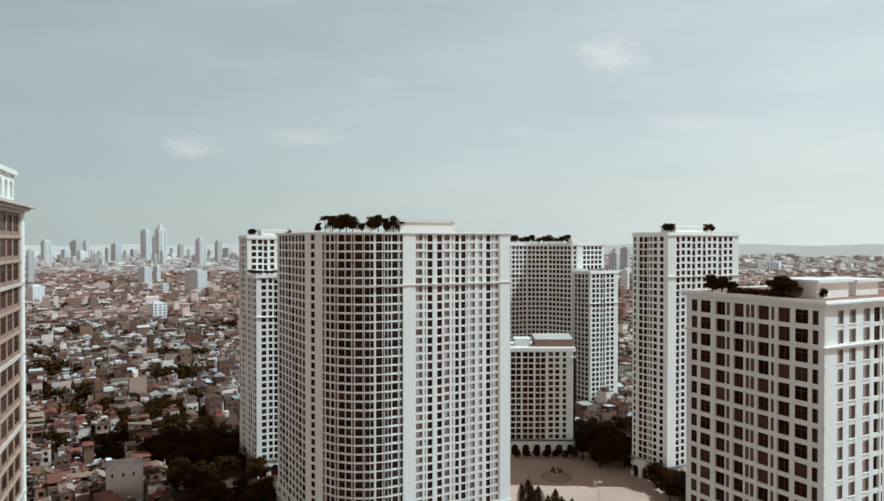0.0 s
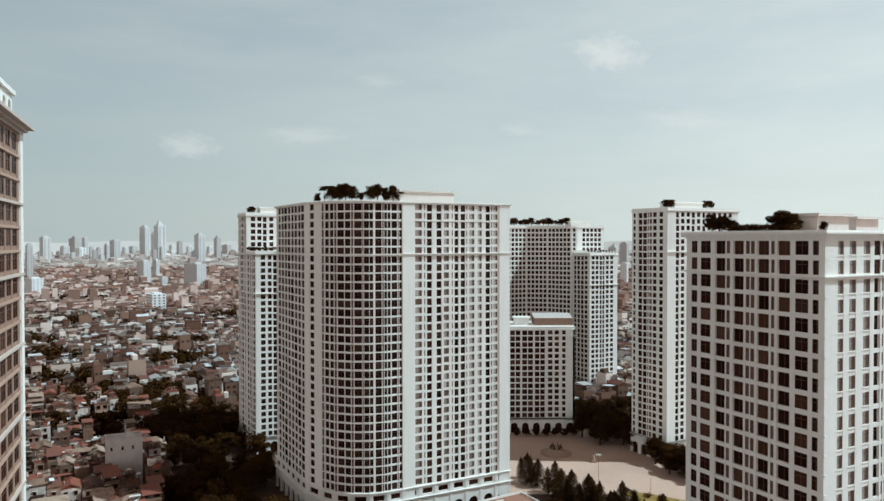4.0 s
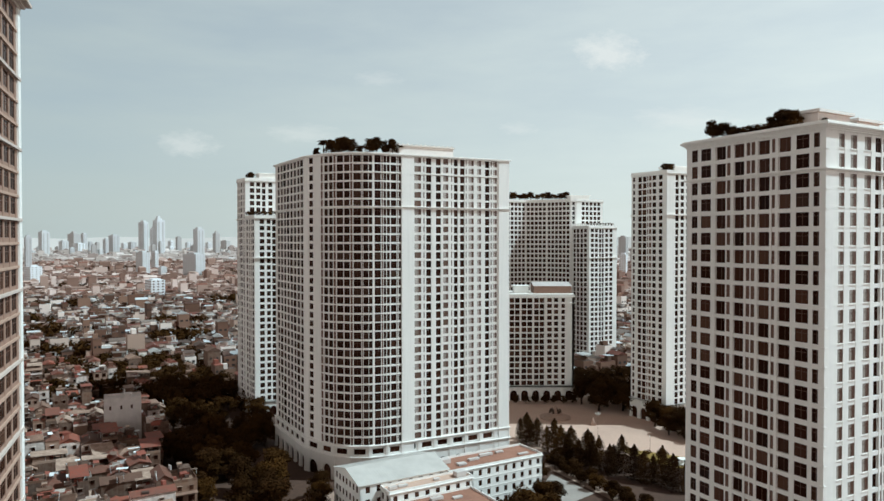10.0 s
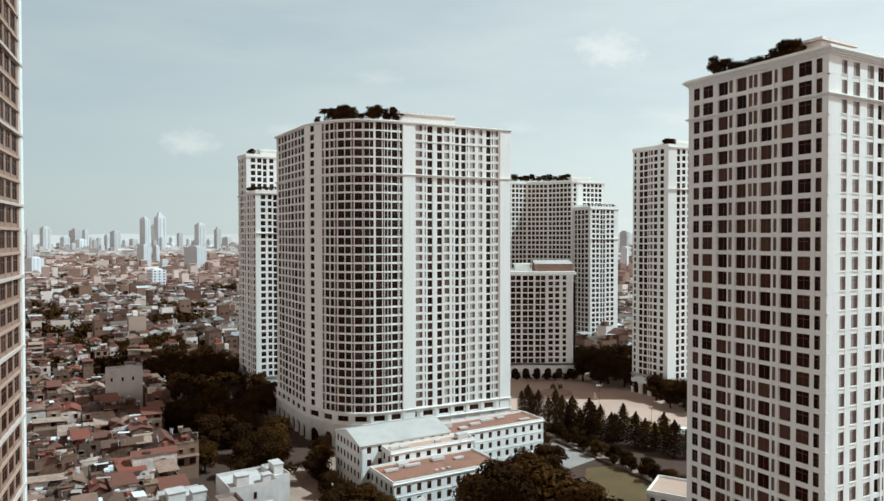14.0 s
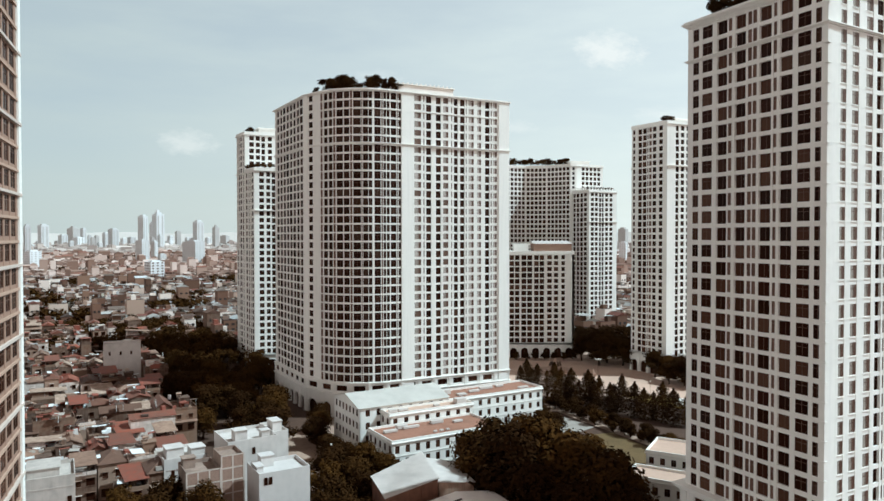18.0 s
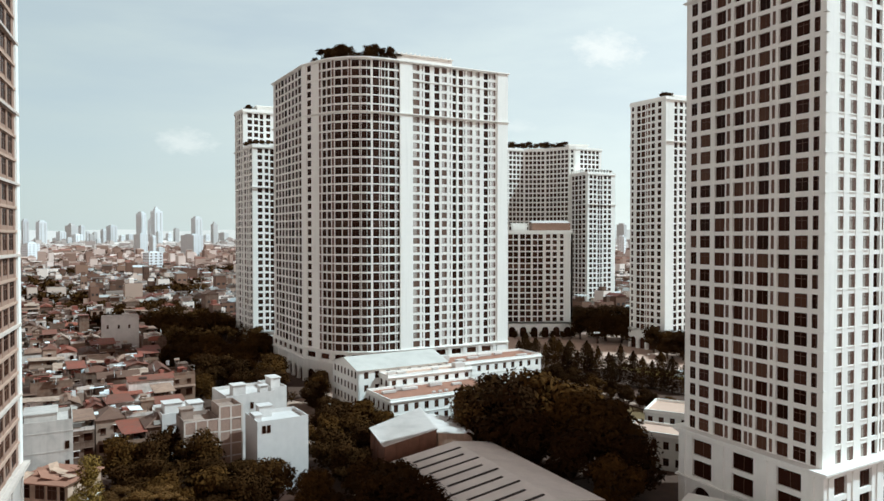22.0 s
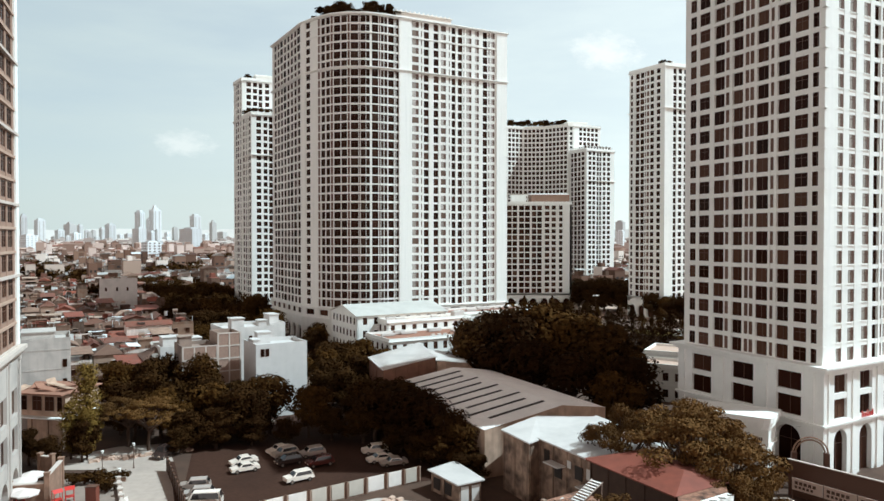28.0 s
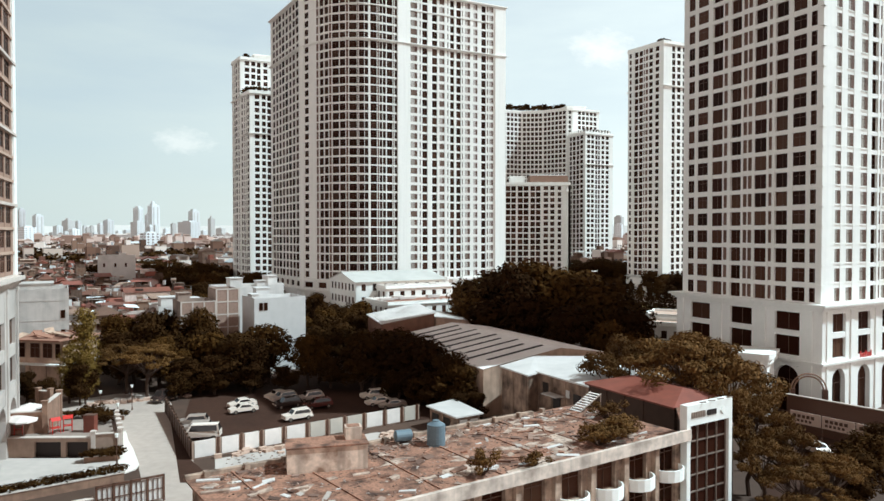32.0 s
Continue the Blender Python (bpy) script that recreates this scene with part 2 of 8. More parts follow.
ROOF_RED = mat("red_metal_roof", (0.20, 0.060, 0.040), 0.7, spread=0.3, scale=0.8, stain=0.3, stain_scale=0.2)
PALE_CONC = mat("white_concrete", (0.43, 0.46, 0.48), 0.85, spread=0.15, scale=0.8, stain=0.3, stain_scale=0.15)
SHEDWALL = mat("stained_shed_wall", (0.34, 0.27, 0.225), 0.95, spread=0.7, scale=1.1, stain=0.95, stain_scale=0.42, streak=0.9, stain_colour=(0.045, 0.025, 0.017), bump=0.04)
CREAM = mat("cream_stucco", (0.50, 0.52, 0.53), 0.85, spread=0.15, scale=0.8, streak=0.2)
BRICK = mat("brick_infill", (0.30, 0.235, 0.21), 0.9, spread=0.35, scale=2.5, bump=0.02)
# near-black: plain dark paint, and the painted shade inside openings
DARK = mat("dark_paint_opening_shade", (0.02, 0.014, 0.012), 0.7)
METAL = mat("grey_metal", (0.35, 0.34, 0.33), 0.4, metal=0.7, spread=0.2, scale=3)
# lighter leaf colour that gives gold, fan and bush crowns a sunlit look
LEAF_SUN = mat("sunlit_toned_leaves", (0.115, 0.068, 0.026), 0.75, spread=0.7, scale=1.6, spec=0.05, hue=((0.105, 0.063, 0.024), (0.140, 0.084, 0.031), (0.080, 0.047, 0.018), (0.120, 0.072, 0.027)))
LEAF_LIME = mat("light_green_leaves", (0.150, 0.108, 0.030), 0.75, spread=0.6, scale=1.2, spec=0.06)
HOUSE = mat("house_render", (0.5, 0.45, 0.4), 0.9, spread=0.35, scale=0.8, stain=0.4, stain_scale=0.25, streak=0.4,
            hue=((0.101, 0.055, 0.036), (0.74, 0.80, 0.85), (0.064, 0.034, 0.022), (0.202, 0.139, 0.104), (0.083, 0.045, 0.029), (0.70, 0.75, 0.79), (0.129, 0.076, 0.052), (0.055, 0.030, 0.021), (0.313, 0.252, 0.216), (0.092, 0.052, 0.034)))
HROOF = mat("house_roof_sheet", (0.3, 0.2, 0.16), 0.75, spread=0.55, scale=1.0, stain=0.6, stain_scale=0.3,
            hue=((0.25, 0.072, 0.045), (0.32, 0.255, 0.215), (0.12, 0.050, 0.034), (0.24, 0.18, 0.148), (0.22, 0.060, 0.040), (0.42, 0.375, 0.335), (0.10, 0.062, 0.047), (0.17, 0.060, 0.042)))


# ---------------------------------------------------------------- mesh helpers
class Geo:
    """Faces gathered for one mesh; every face carries the number of its material."""

    def __init__(self):
        self.v, self.f, self.m = [], [], []

    def face(self, pts, mi=0):
        k = len(self.v)
        self.v += [tuple(p) for p in pts]
        self.f.append(tuple(range(k, k + len(pts))))
        self.m.append(mi)

    def box(self, lo, hi, M=None, mi=0):
        k = len(self.v)
        c = [Vector((x, y, z)) for z in (lo[2], hi[2]) for y in (lo[1], hi[1]) for x in (lo[0], hi[0])]
        self.v += [tuple(M @ p) if M else tuple(p) for p in c]
        for q in ((0, 2, 3, 1), (4, 5, 7, 6), (0, 1, 5, 4), (2, 6, 7, 3), (0, 4, 6, 2), (1, 3, 7, 5)):
            self.f.append(tuple(k + a for a in q))
            self.m.append(mi)

    def prism(self, poly, z0, z1, mi=0, top=None):
        k, n = len(self.v), len(poly)
        self.v += [(p[0], p[1], z0) for p in poly] + [(p[0], p[1], z1) for p in poly]
        for a in range(n):
            b = (a + 1) % n
            self.f.append((k + a, k + b, k + n + b, k + n + a))
            self.m.append(mi)
        self.f.append(tuple(k + n + a for a in range(n)))
        self.m.append(mi if top is None else top)
        self.f.append(tuple(k + a for a in reversed(range(n))))
        self.m.append(mi)

    def tube(self, a, b, r0, r1=None, sides=8, mi=0, cap=True):
        a, b = Vector(a), Vector(b)
        r1 = r0 if r1 is None else r1
        q = (b - a).to_track_quat("Z", "Y").to_matrix()
        k = len(self.v)
        for p, r in ((a, r0), (b, r1)):
            for s in range(sides):
                w = 2 * math.pi * s / sides
                self.v.append(tuple(p + q @ Vector((r * math.cos(w), r * math.sin(w), 0))))
        for s in range(sides):
            e = (s + 1) % sides
            self.f.append((k + s, k + e, k + sides + e, k + sides + s))
            self.m.append(mi)
        if cap:
            self.f.append(tuple(k + sides + s for s in range(sides)))
            self.m.append(mi)
            self.f.append(tuple(k + s for s in reversed(range(sides))))
            self.m.append(mi)

    def arch(self, u0, u1, z0, z1, d0, d1, M, mi=0, n=10):
        """The wall that fills a rectangle above a half-round opening u0..u1 whose crown lies at z1."""
        r, c = (u1 - u0) / 2, (u0 + u1) / 2
        zs = z1 - r
        pts = [(c - r * math.cos(math.pi * k / n), zs + r * math.sin(math.pi * k / n)) for k in range(n + 1)]
        for (ua, za), (ub, zb) in zip(pts, pts[1:]):
            self.face([M @ Vector(p) for p in ((ua, d0, za), (ub, d0, zb), (ub, d0, z1), (ua, d0, z1))], mi)
            self.face([M @ Vector(p) for p in ((ua, d0, za), (ua, d1, za), (ub, d1, zb), (ub, d0, zb))], mi)

    def data(self, name, mats, smooth=False):
        me = bpy.data.meshes.new(name)
        me.from_pydata(self.v, [], self.f)
        for x in mats if isinstance(mats, (list, tuple)) else [mats]:
            me.materials.append(x)
        me.polygons.foreach_set("material_index", self.m)
        if smooth:
            me.polygons.foreach_set("use_smooth", [True] * len(self.f))
        me.update()
        return me


def part(name, geo, mats, parent=None, label="", m=None, smooth=False):
    """One mesh object under a thing or under a part."""
    ob = new(name, geo.data(name, mats, smooth) if isinstance(geo, Geo) else geo)
    ob.parent = parent
    if m is not None:
        ob.matrix_basis = m
    return tagged(ob, label)


def thing(name, x, y, z, label, category, group="", kind="", turn=0.0):
    ob = new(name)
    ob.matrix_basis = pose(x, y, z, 0, 0, turn)
    return tagged(ob, label, category, group, kind)


def offset(poly, d):
    """The outline moved outwards by d, corners mitred (anticlockwise outline)."""
    out, n = [], len(poly)
    for k in range(n):
        a, b, c = Vector(poly[k - 1]), Vector(poly[k]), Vector(poly[(k + 1) % n])
        e, f = (b - a).normalized(), (c - b).normalized()
        n1, n2 = Vector((e.y, -e.x)), Vector((f.y, -f.x))
        w = (n1 + n2) / max(0.25, 1 + n1.dot(n2))
        out.append(tuple(b + w * d))
    return out


def side(p0, p1):
    """Axes of a wall from p0 to p1 as its face is seen from outside: u along it, d inwards, z up. Gives the matrix and the length."""
    p0, p1 = Vector((*p0, 0)), Vector((*p1, 0))
    u = (p1 - p0).normalized()
    M = Matrix(((u.x, -u.y, 0, p0.x), (u.y, u.x, 0, p0.y), (0, 0, 1, 0), (0, 0, 0, 1)))
    return M, (p1 - p0).length


# windows: one mesh for each size, shared
WINDOWS = {}


def lattice(G, xs, zs, open_cells, d0, d1, mi=0):
    """One connected frame: a grid of bars with the given cells left open."""
    base, nx = len(G.v), len(xs)
    for d in (d0, d1):
        for z in zs:
            for x in xs:
                G.v.append((x, d, z))
    half = nx * len(zs)
    for j in range(len(zs) - 1):
        for i in range(nx - 1):
            q = [base + j * nx + i, base + j * nx + i + 1, base + (j + 1) * nx + i + 1, base + (j + 1) * nx + i]
            if (i, j) not in open_cells:
                G.f.append(tuple(q))
                G.m.append(mi)
                continue
            for e, f in ((0, 1), (1, 2), (2, 3), (3, 0)):
                G.f.append((q[e], q[f], q[f] + half, q[e] + half))
                G.m.append(mi)


def window_data(w, h, kind):
    key = (round(w, 1), round(h, 1), kind)
    if key not in WINDOWS:
        w, h = key[0], key[1]
        t = 0.07
        xs = [-w / 2, -w / 2 + t]
        cuts = (0,) if w > 1.0 else ()
        for c in cuts:
            xs += [c - t / 2, c + t / 2]
        xs += [w / 2 - t, w / 2]
        zs = [0, t] + ([h * 0.68 - t / 2, h * 0.68 + t / 2] if kind == "w" and w > 0.8 else []) + [h - t, h]
        f, p = Geo(), Geo()
        lattice(f, xs, zs, {(i, j) for i in range(1, len(xs) - 1, 2) for j in range(1, len(zs) - 1, 2)}, 0.0, 0.08)
        p.box((-w / 2 + 0.01, 0.05, 0.01), (w / 2 - 0.01, 0.075, h - 0.01))
        if kind == "c":
            f.box((w * 0.12, 0.02, t), (w / 2 - t, 0.07, h - t))
            f.box((-w / 2 - 0.08, -0.1, -0.16), (w / 2 + 0.08, 0.0, -0.08), None, 1)
        WINDOWS[key] = f.data("window", [FRAME_D, TRIM]), p.data("pane", {"n": SCREEN, "c": CURTAIN}.get(kind, GLASS_D))
    return WINDOWS[key]


def facade(G, wins, p0, p1, z0, nf, fh, cols, sill=0.75, head=0.3, thick=1.0, pier=0.0, top=0.0, span_in=0.06):
    """Piers and spandrels of nf storeys round the openings cols = (u0, u1, kind); w: window, l: recessed loggia, n: narrow window."""
    M, length = side(p0, p1)
    z1 = z0 + nf * fh + top
    u = 0.0
    for a, b, kind in list(cols) + [(length, length, "")]:
        if a > u + 0.01:
            G.box((u, -pier, z0), (a, thick, z1), M)
        u = b
    for a, b, kind in cols:
        zb = z0
        for k in range(nf):
            s, h = (sill, head) if kind != "l" else (0.35, 0.35)
            G.box((a, span_in, zb), (b, thick, z0 + k * fh + s), M)
            wins.append((M, a, b, z0 + k * fh + s, z0 + (k + 1) * fh - h, kind))
            zb = z0 + (k + 1) * fh - h
        G.box((a, span_in, zb), (b, thick, z1), M)
    return M, length


def set_windows(root, wins, keep=300, glass=None):
    """The first windows become parts, the others one joined mesh."""
    rest = Geo()
    for k, (M, a, b, z0, z1, kind) in enumerate(wins):
        d = 0.45 if kind == "l" and (k * 7 + int(z0)) % 5 else 0.16 if kind == "l" else 0.08
        m = M @ Matrix.Translation(((a + b) / 2, d, z0))
        if k < keep:
            frame_me, pane_me = window_data(b - a, z1 - z0, kind)
            part("pane", pane_me, None, part("window", frame_me, None, root, m=m))
        else:
            w, h = b - a, z1 - z0
            rest.box((-w / 2, 0.02, 0), (w / 2, 0.06, h), m, 2 if kind == "n" else 3 if kind == "c" else 1)
            if kind == "c":
                rest.box((w * 0.12, -0.02, 0), (w / 2 - 0.05, 0.02, h), m)
                rest.box((-w / 2 - 0.08, -0.18, -0.16), (w / 2 + 0.08, -0.08, -0.08), m, 4)
            for x in (-w / 2 + 0.035, 0, w / 2 - 0.035) if w > 1.0 else (-w / 2 + 0.035, w / 2 - 0.035):
                rest.box((x - 0.035, -0.02, 0), (x + 0.035, 0.02, h), m)
            rest.box((-w / 2, -0.02, h * 0.68), (w / 2, 0.02, h * 0.68 + 0.07), m)
    if rest.f:
        tagged(part("window_rest", rest, [FRAME_D, glass or GLASS_S, SCREEN, CURTAIN, TRIM], root), kind="stuff")


def even(length, a, b, n, w, kind="w"):
    """n openings of width w, evenly from a to b."""
    step = (b - a) / n
    return [(a + step * (k + 0.5) - w / 2, a + step * (k + 0.5) + w / 2, kind) for k in range(n)]


# ---------------------------------------------------------------- ground
g = Geo()
g.face([(-6000, -1500, 0), (6000, -1500, 0), (6000, 9000, 0), (-6000, 9000, 0)])
tagged(part("ground", g, GROUND), "brown earth and paved city ground", "ground", kind="structure")


# ---------------------------------------------------------------- towers
def local(poly, x, y):
    return [(p[0] - x, p[1] - y) for p in poly]


def cornice(root, poly, z, steps, name="cornice", material=None):
    """One stepped moulding round the outline: (height, outset) from z upwards."""
    G, n, rings = Geo(), len(poly), []
    for h, out in steps:
        ring = offset(poly, out)
        rings += [[(*p, z) for p in ring], [(*p, z + h) for p in ring]]
        z += h
    for ring in rings:
        G.v += ring
    for r in range(len(rings) - 1):
        for k in range(n):
            e = (k + 1) % n
            G.f.append((r * n + k, r * n + e, (r + 1) * n + e, (r + 1) * n + k))
            G.m.append(0)
    G.f += [tuple(reversed(range(n))), tuple((len(rings) - 1) * n + k for k in range(n))]
    G.m += [0, 0]
    part(name, G, material or TRIM, root)


def parapet(root, poly, out, z, h, thick=0.35, name="parapet", material=None):
    """A closed ring of low wall."""
    G, n = Geo(), len(poly)
    a, b = offset(poly, out), offset(poly, out - thick)
    G.v += [(*p, z) for p in a] + [(*p, z + h) for p in a] + [(*p, z + h) for p in b] + [(*p, z) for p in b]
    for k in range(n):
        e = (k + 1) % n
        for r in range(3):
            G.f.append((r * n + k, r * n + e, (r + 1) * n + e, (r + 1) * n + k))
            G.m.append(0)
    part(name, G, material or TRIM, root)


def podium_side(root, p0, p1, bays, arch_top, mid, top, thick=1.0, wide=0.62, ends=(0.0, 0.0), glaze=True, material=None):
    """Podium wall: arches at street level and rows of large windows between mouldings above; each bay a part."""
    M, length = side(p0, p1)
    material = material or WHITE
    step = (length - sum(ends)) / bays
    w = step * wide
    for u0, u1 in ((0, ends[0]), (length - ends[1], length)):
        if u1 > u0:
            E = Geo()
            E.box((u0, 0, 0), (u1, thick, top), M)
            part("podium_corner", E, material, root)
    for k in range(bays):
        G = Geo()
        a = ends[0] + step * (k + 0.5) - w / 2
        b = a + w
        G.box((ends[0] + step * k, 0, 0), (a, thick, top), M)
        G.box((b, 0, 0), (ends[0] + step * (k + 1), thick, top), M)
        G.arch(a, b, 0, arch_top, 0, thick, M)
        zb = arch_top
        for z0, z1 in mid:
            G.box((a, 0.05, zb), (b, thick, z0), M)
            wf, wp = window_data(w, z1 - z0, "l")
            m = M @ Matrix.Translation(((a + b) / 2, 0.45, z0))
            if glaze:
                part("pane", wp, None, part("large_window", wf, None, root, m=m))
            zb = z1
        G.box((a, 0.05, zb), (b, thick, top), M)
        part("podium_bay", G, material, root)
        wf, wp = window_data(w, arch_top, "w")
        m = M @ Matrix.Translation(((a + b) / 2, 0.75, 0))
        if glaze:
            part("pane", wp, None, part("arched_window", wf, None, root, m=m))
            for x in (ends[0] + step * k, ends[0] + step * (k + 1) - 0.5):
                P = Geo()
                P.box((x, -0.18, 0), (x + 0.5, 0, top), M)
                P.box((x - 0.1, -0.28, 0), (x + 0.6, 0, 0.9), M)
                P.box((x - 0.1, -0.28, top - 0.7), (x + 0.6, 0, top - 0.3), M)
                part("pilaster", P, material, root)
    return M, length


FH = 3.17


def build_near_tower():
    X, Y = 59.2, 108.0
    A, B, C, D = (0, 0), (31.2, 18.0), (18.65, 43.2), (-12.55, 25.2)
    poly = [A, B, C, D]
    root = thing("apartment_tower", X, Y, 0, "white high-rise apartment tower with planted roof and arched podium", "tower", "apartment towers of the estate")
    z0, nf, FH = 17.5, 28, 3.085
    G, wins = Geo(), []
    # right face
    cols = [(3.5, 5.05, "c"), (6.65, 8.5, "c"), (10.6, 12.55, "c"), (13.75, 15.6, "l"), (16.1, 16.6, "n"), (17.0, 18.8, "c"),
            (19.6, 21.6, "l"), (22.8, 24.1, "c"), (25.4, 26.7, "c"), (28.3, 29.5, "c"), (31.5, 32.7, "c")]
    lw = []
    facade(G, lw, D, A, z0, nf, FH, LEFT_N, sill=0.5, head=0.36)
    facade(G, wins, A, B, z0, nf, FH, cols, sill=0.55, head=0.4)
    near = [w for w in wins if w[1] < 16.2]
    facade(G, [], B, C, z0, nf, FH, even(28, 2, 26, 7, 1.6))
    facade(G, [], C, D, z0, nf, FH, even(36, 2, 34, 9, 1.6))
    zt = z0 + nf * FH
    part("wall", G, WHITE, root)
    # solid near-black core: the rooms' shade is put into its colour
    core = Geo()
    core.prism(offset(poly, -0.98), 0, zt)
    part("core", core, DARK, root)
    set_windows(root, lw[:] + near + [w for w in wins if w[1] >= 16.2], 300)
    # mouldings
    zb = zt - 2 * FH
    cornice(root, poly, zb - 0.1, ((0.2, 0.25), (0.2, 0.5)))
    cornice(root, poly, zt, ((0.3, 0.15), (0.25, 0.4), (0.2, 0.65), (0.3, 0.9)))
    parapet(root, poly, 0.6, zt + 1.05, 0.3)
    # floor ledges that return round the bright corner
    Q = Geo()
    for k in range(nf):
        z = z0 + k * FH + 0.05
        for p0, p1, a, b in ((A, B, -0.25, 0.5), (D, A, 27.7, 28.4)):
            M, ln = side(p0, p1)
            Q.box((a, -0.22, z), (b, 0.1, z + 0.12), M)
    part("corner_ledges", Q, TRIM, root)
    # podium
    pod = offset(poly, 0.75)
    G = Geo()
    for k, bays, wide in ((3, 3, 0.5), (0, 5, 0.5), (1, 3, 0.5), (2, 5, 0.5)):
        podium_side(root, pod[k], pod[(k + 1) % 4], bays, 7.6, ((9.3, 12.4), (13.3, 16.2)), z0 - 0.6, wide=wide, ends=(1.2, 1.6) if k == 3 else (1.0, 1.0), glaze=k in (0, 3))
    cornice(root, pod, 8.2, ((0.25, 0.25), (0.3, 0.5)))
    cornice(root, pod, z0 - 0.75, ((0.35, 0.3), (0.4, 0.75), (0.3, 1.2)))
    # roof: deck, stair house with a flat eave
    R = Geo()
    R.prism(offset(poly, 0.05), zt, zt + 1.1)
    part("roof_deck", R, TILE_R, root)
    M, ln = side((2.0, 6.0), (14.0, 13.0))
    H = Geo()
    H.box((0, 0, zt + 1), (9, 7, zt + 3.7), M)
    H.box((-0.6, -0.6, zt + 3.7), (9.6, 7.6, zt + 4.2), M)
    H.box((13, 1, zt + 1), (20, 8, zt + 3.4), M)
    H.box((12.4, 0.4, zt + 3.4), (20.6, 8.6, zt + 3.9), M)
    part("roof_house", H, WHITE, root)
    return root


LEFT_N = [(1.25, 2.65, "w"), (3.45, 5.8, "w"), (6.8, 9.1, "l"), (9.38, 10.15, "n"), (10.8, 13.05, "l"), (13.5, 14.3, "n"), (14.5, 15.3, "n"), (15.8, 18.15, "l"), (18.55, 19.2, "n"),
          (19.75, 22.1, "l"), (23.05, 25.35, "w"), (26.1, 27.55, "w")]


def build_main_tower():
    X, Y = -14.1, 254.8
    curve = []
    cx, cy, R = -29.1, 271.2, 21.2
    for k in range(6):
        w = radians(-135 + 18 * k)
        curve.append((cx + R * math.cos(w), cy + R * math.sin(w) - 0.3))
    E, F_, I = (-69.3, 294.0), (-50.8, 262.2), (26.6, 275.4)
    H = (-14.1, 254.8)
    poly = local([E, F_] + curve[:-1] + [H, I, (14.0, 303.0), (-18.0, 318.0), (-44.0, 310.0)], X, Y)
    root = thing("apartment_tower", X, Y, 0, "tall white apartment tower with bowed centre, palms on its roof", "tower", "apartment towers of the estate")
    z0, nf = 12.63, 33
    zt = z0 + nf * FH
    G, wins, lw = Geo(), [], []
    right = [(5.0, 7.7, "c"), (8.65, 9.1, "n"), (9.8, 11.9, "l"), (13.8, 15.9, "l"), (16.85, 19.0, "c"), (20.2, 20.65, "n"), (21.4, 23.1, "l"), (24.05, 26.0, "l"), (26.5, 26.85, "n"),
             (27.7, 29.95, "c"), (31.45, 33.2, "c"), (35.0, 37.0, "l"), (37.5, 38.0, "n"), (38.5, 40.3, "c")]
    bow_cols = {2: [(0.4, 1.4, "n"), (1.9, 3.95, "l"), (4.3, 6.4, "l")], 3: [(0.15, 1.0, "n"), (1.3, 3.95, "l"), (4.2, 6.5, "l")], 4: [(0.15, 0.9, "n"), (1.2, 3.95, "l"), (4.15, 4.5, "n"), (4.7, 6.55, "l")],
                5: [(0.1, 1.45, "l"), (2.2, 4.5, "w"), (4.75, 5.3, "n"), (5.5, 6.55, "l")], 6: [(0.1, 1.35, "l"), (1.65, 3.95, "l"), (4.15, 4.5, "n"), (4.7, 5.85, "l")]}
    n = len(poly)
    facade(G, wins, poly[7], poly[8], z0, nf, FH, right, pier=0.0)
    facade(G, lw, poly[0], poly[1], z0, nf, FH, [(2.2 + 4.15 * k, 5.6 + 4.15 * k, "l") for k in range(8)], sill=0.45)
    facade(G, lw, poly[1], poly[2], z0, nf, FH, [(2.7, 4.9, "w")])
    for k in range(2, 7):
        facade(G, lw, poly[k], poly[k + 1], z0, nf, FH, bow_cols[k], sill=0.26, head=0.2)
    for k in range(8, n):
        M, ln = side(poly[k], poly[(k + 1) % n])
        facade(G, [], poly[k], poly[(k + 1) % n], z0, nf, FH, even(ln, 2, ln - 2, int(ln / 4), 1.8))
    part("wall", G, WHITE, root)
    # near-black filling painted as the unlit rooms behind the bow
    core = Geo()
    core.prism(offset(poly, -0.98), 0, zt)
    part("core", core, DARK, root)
    bow = [w for w in lw]
    set_windows(root, wins[:300] + bow + wins[300:], 300)
    # corner piers, proud of the faces
    for p0, p1, a, b in ((7, 8, -0.2, 4.6), (7, 8, 41.0, 46.0), (1, 2, -0.2, 2.4)):
        M, ln = side(poly[p0], poly[p1])
        Q = Geo()
        Q.box((a, -0.35, 0), (min(b, ln + 0.2), 0.2, zt), M)
        part("corner_pier", Q, TRIM, root)
    for zb in (zt - 6 * FH + 0.3, z0 - 0.1):
        cornice(root, poly, zb - 0.3, ((0.3, 0.4), (0.3, 0.75)))
    cornice(root, poly, zt - 2 * FH - 0.1, ((0.2, 0.2),))
    cornice(root, poly, zt - 0.25, ((0.2, 0.25), (0.2, 0.5), (0.4, 0.8)))
    parapet(root, poly, 0.6, zt + 0.55, 0.15)
    R = Geo()
    R.prism(offset(poly, 0.1), zt, zt + 0.6)
    part("roof_deck", R, CONCRETE, root)
    # podium
    pod = offset(poly, 0.3)
    G = Geo()
    for k in range(n):
        M, ln = side(pod[k], pod[(k + 1) % n])
        podium_side(root, pod[k], pod[(k + 1) % n], max(1, round(ln / 6.5)), 5.2, ((9.6, 11.6),), z0 - 0.4, glaze=k < 8)
    cornice(root, pod, 8.2, ((0.3, 0.3), (0.3, 0.55)))
    H = Geo()
    M, ln = side((-1.5, 6.5), (25.0, 19.9))
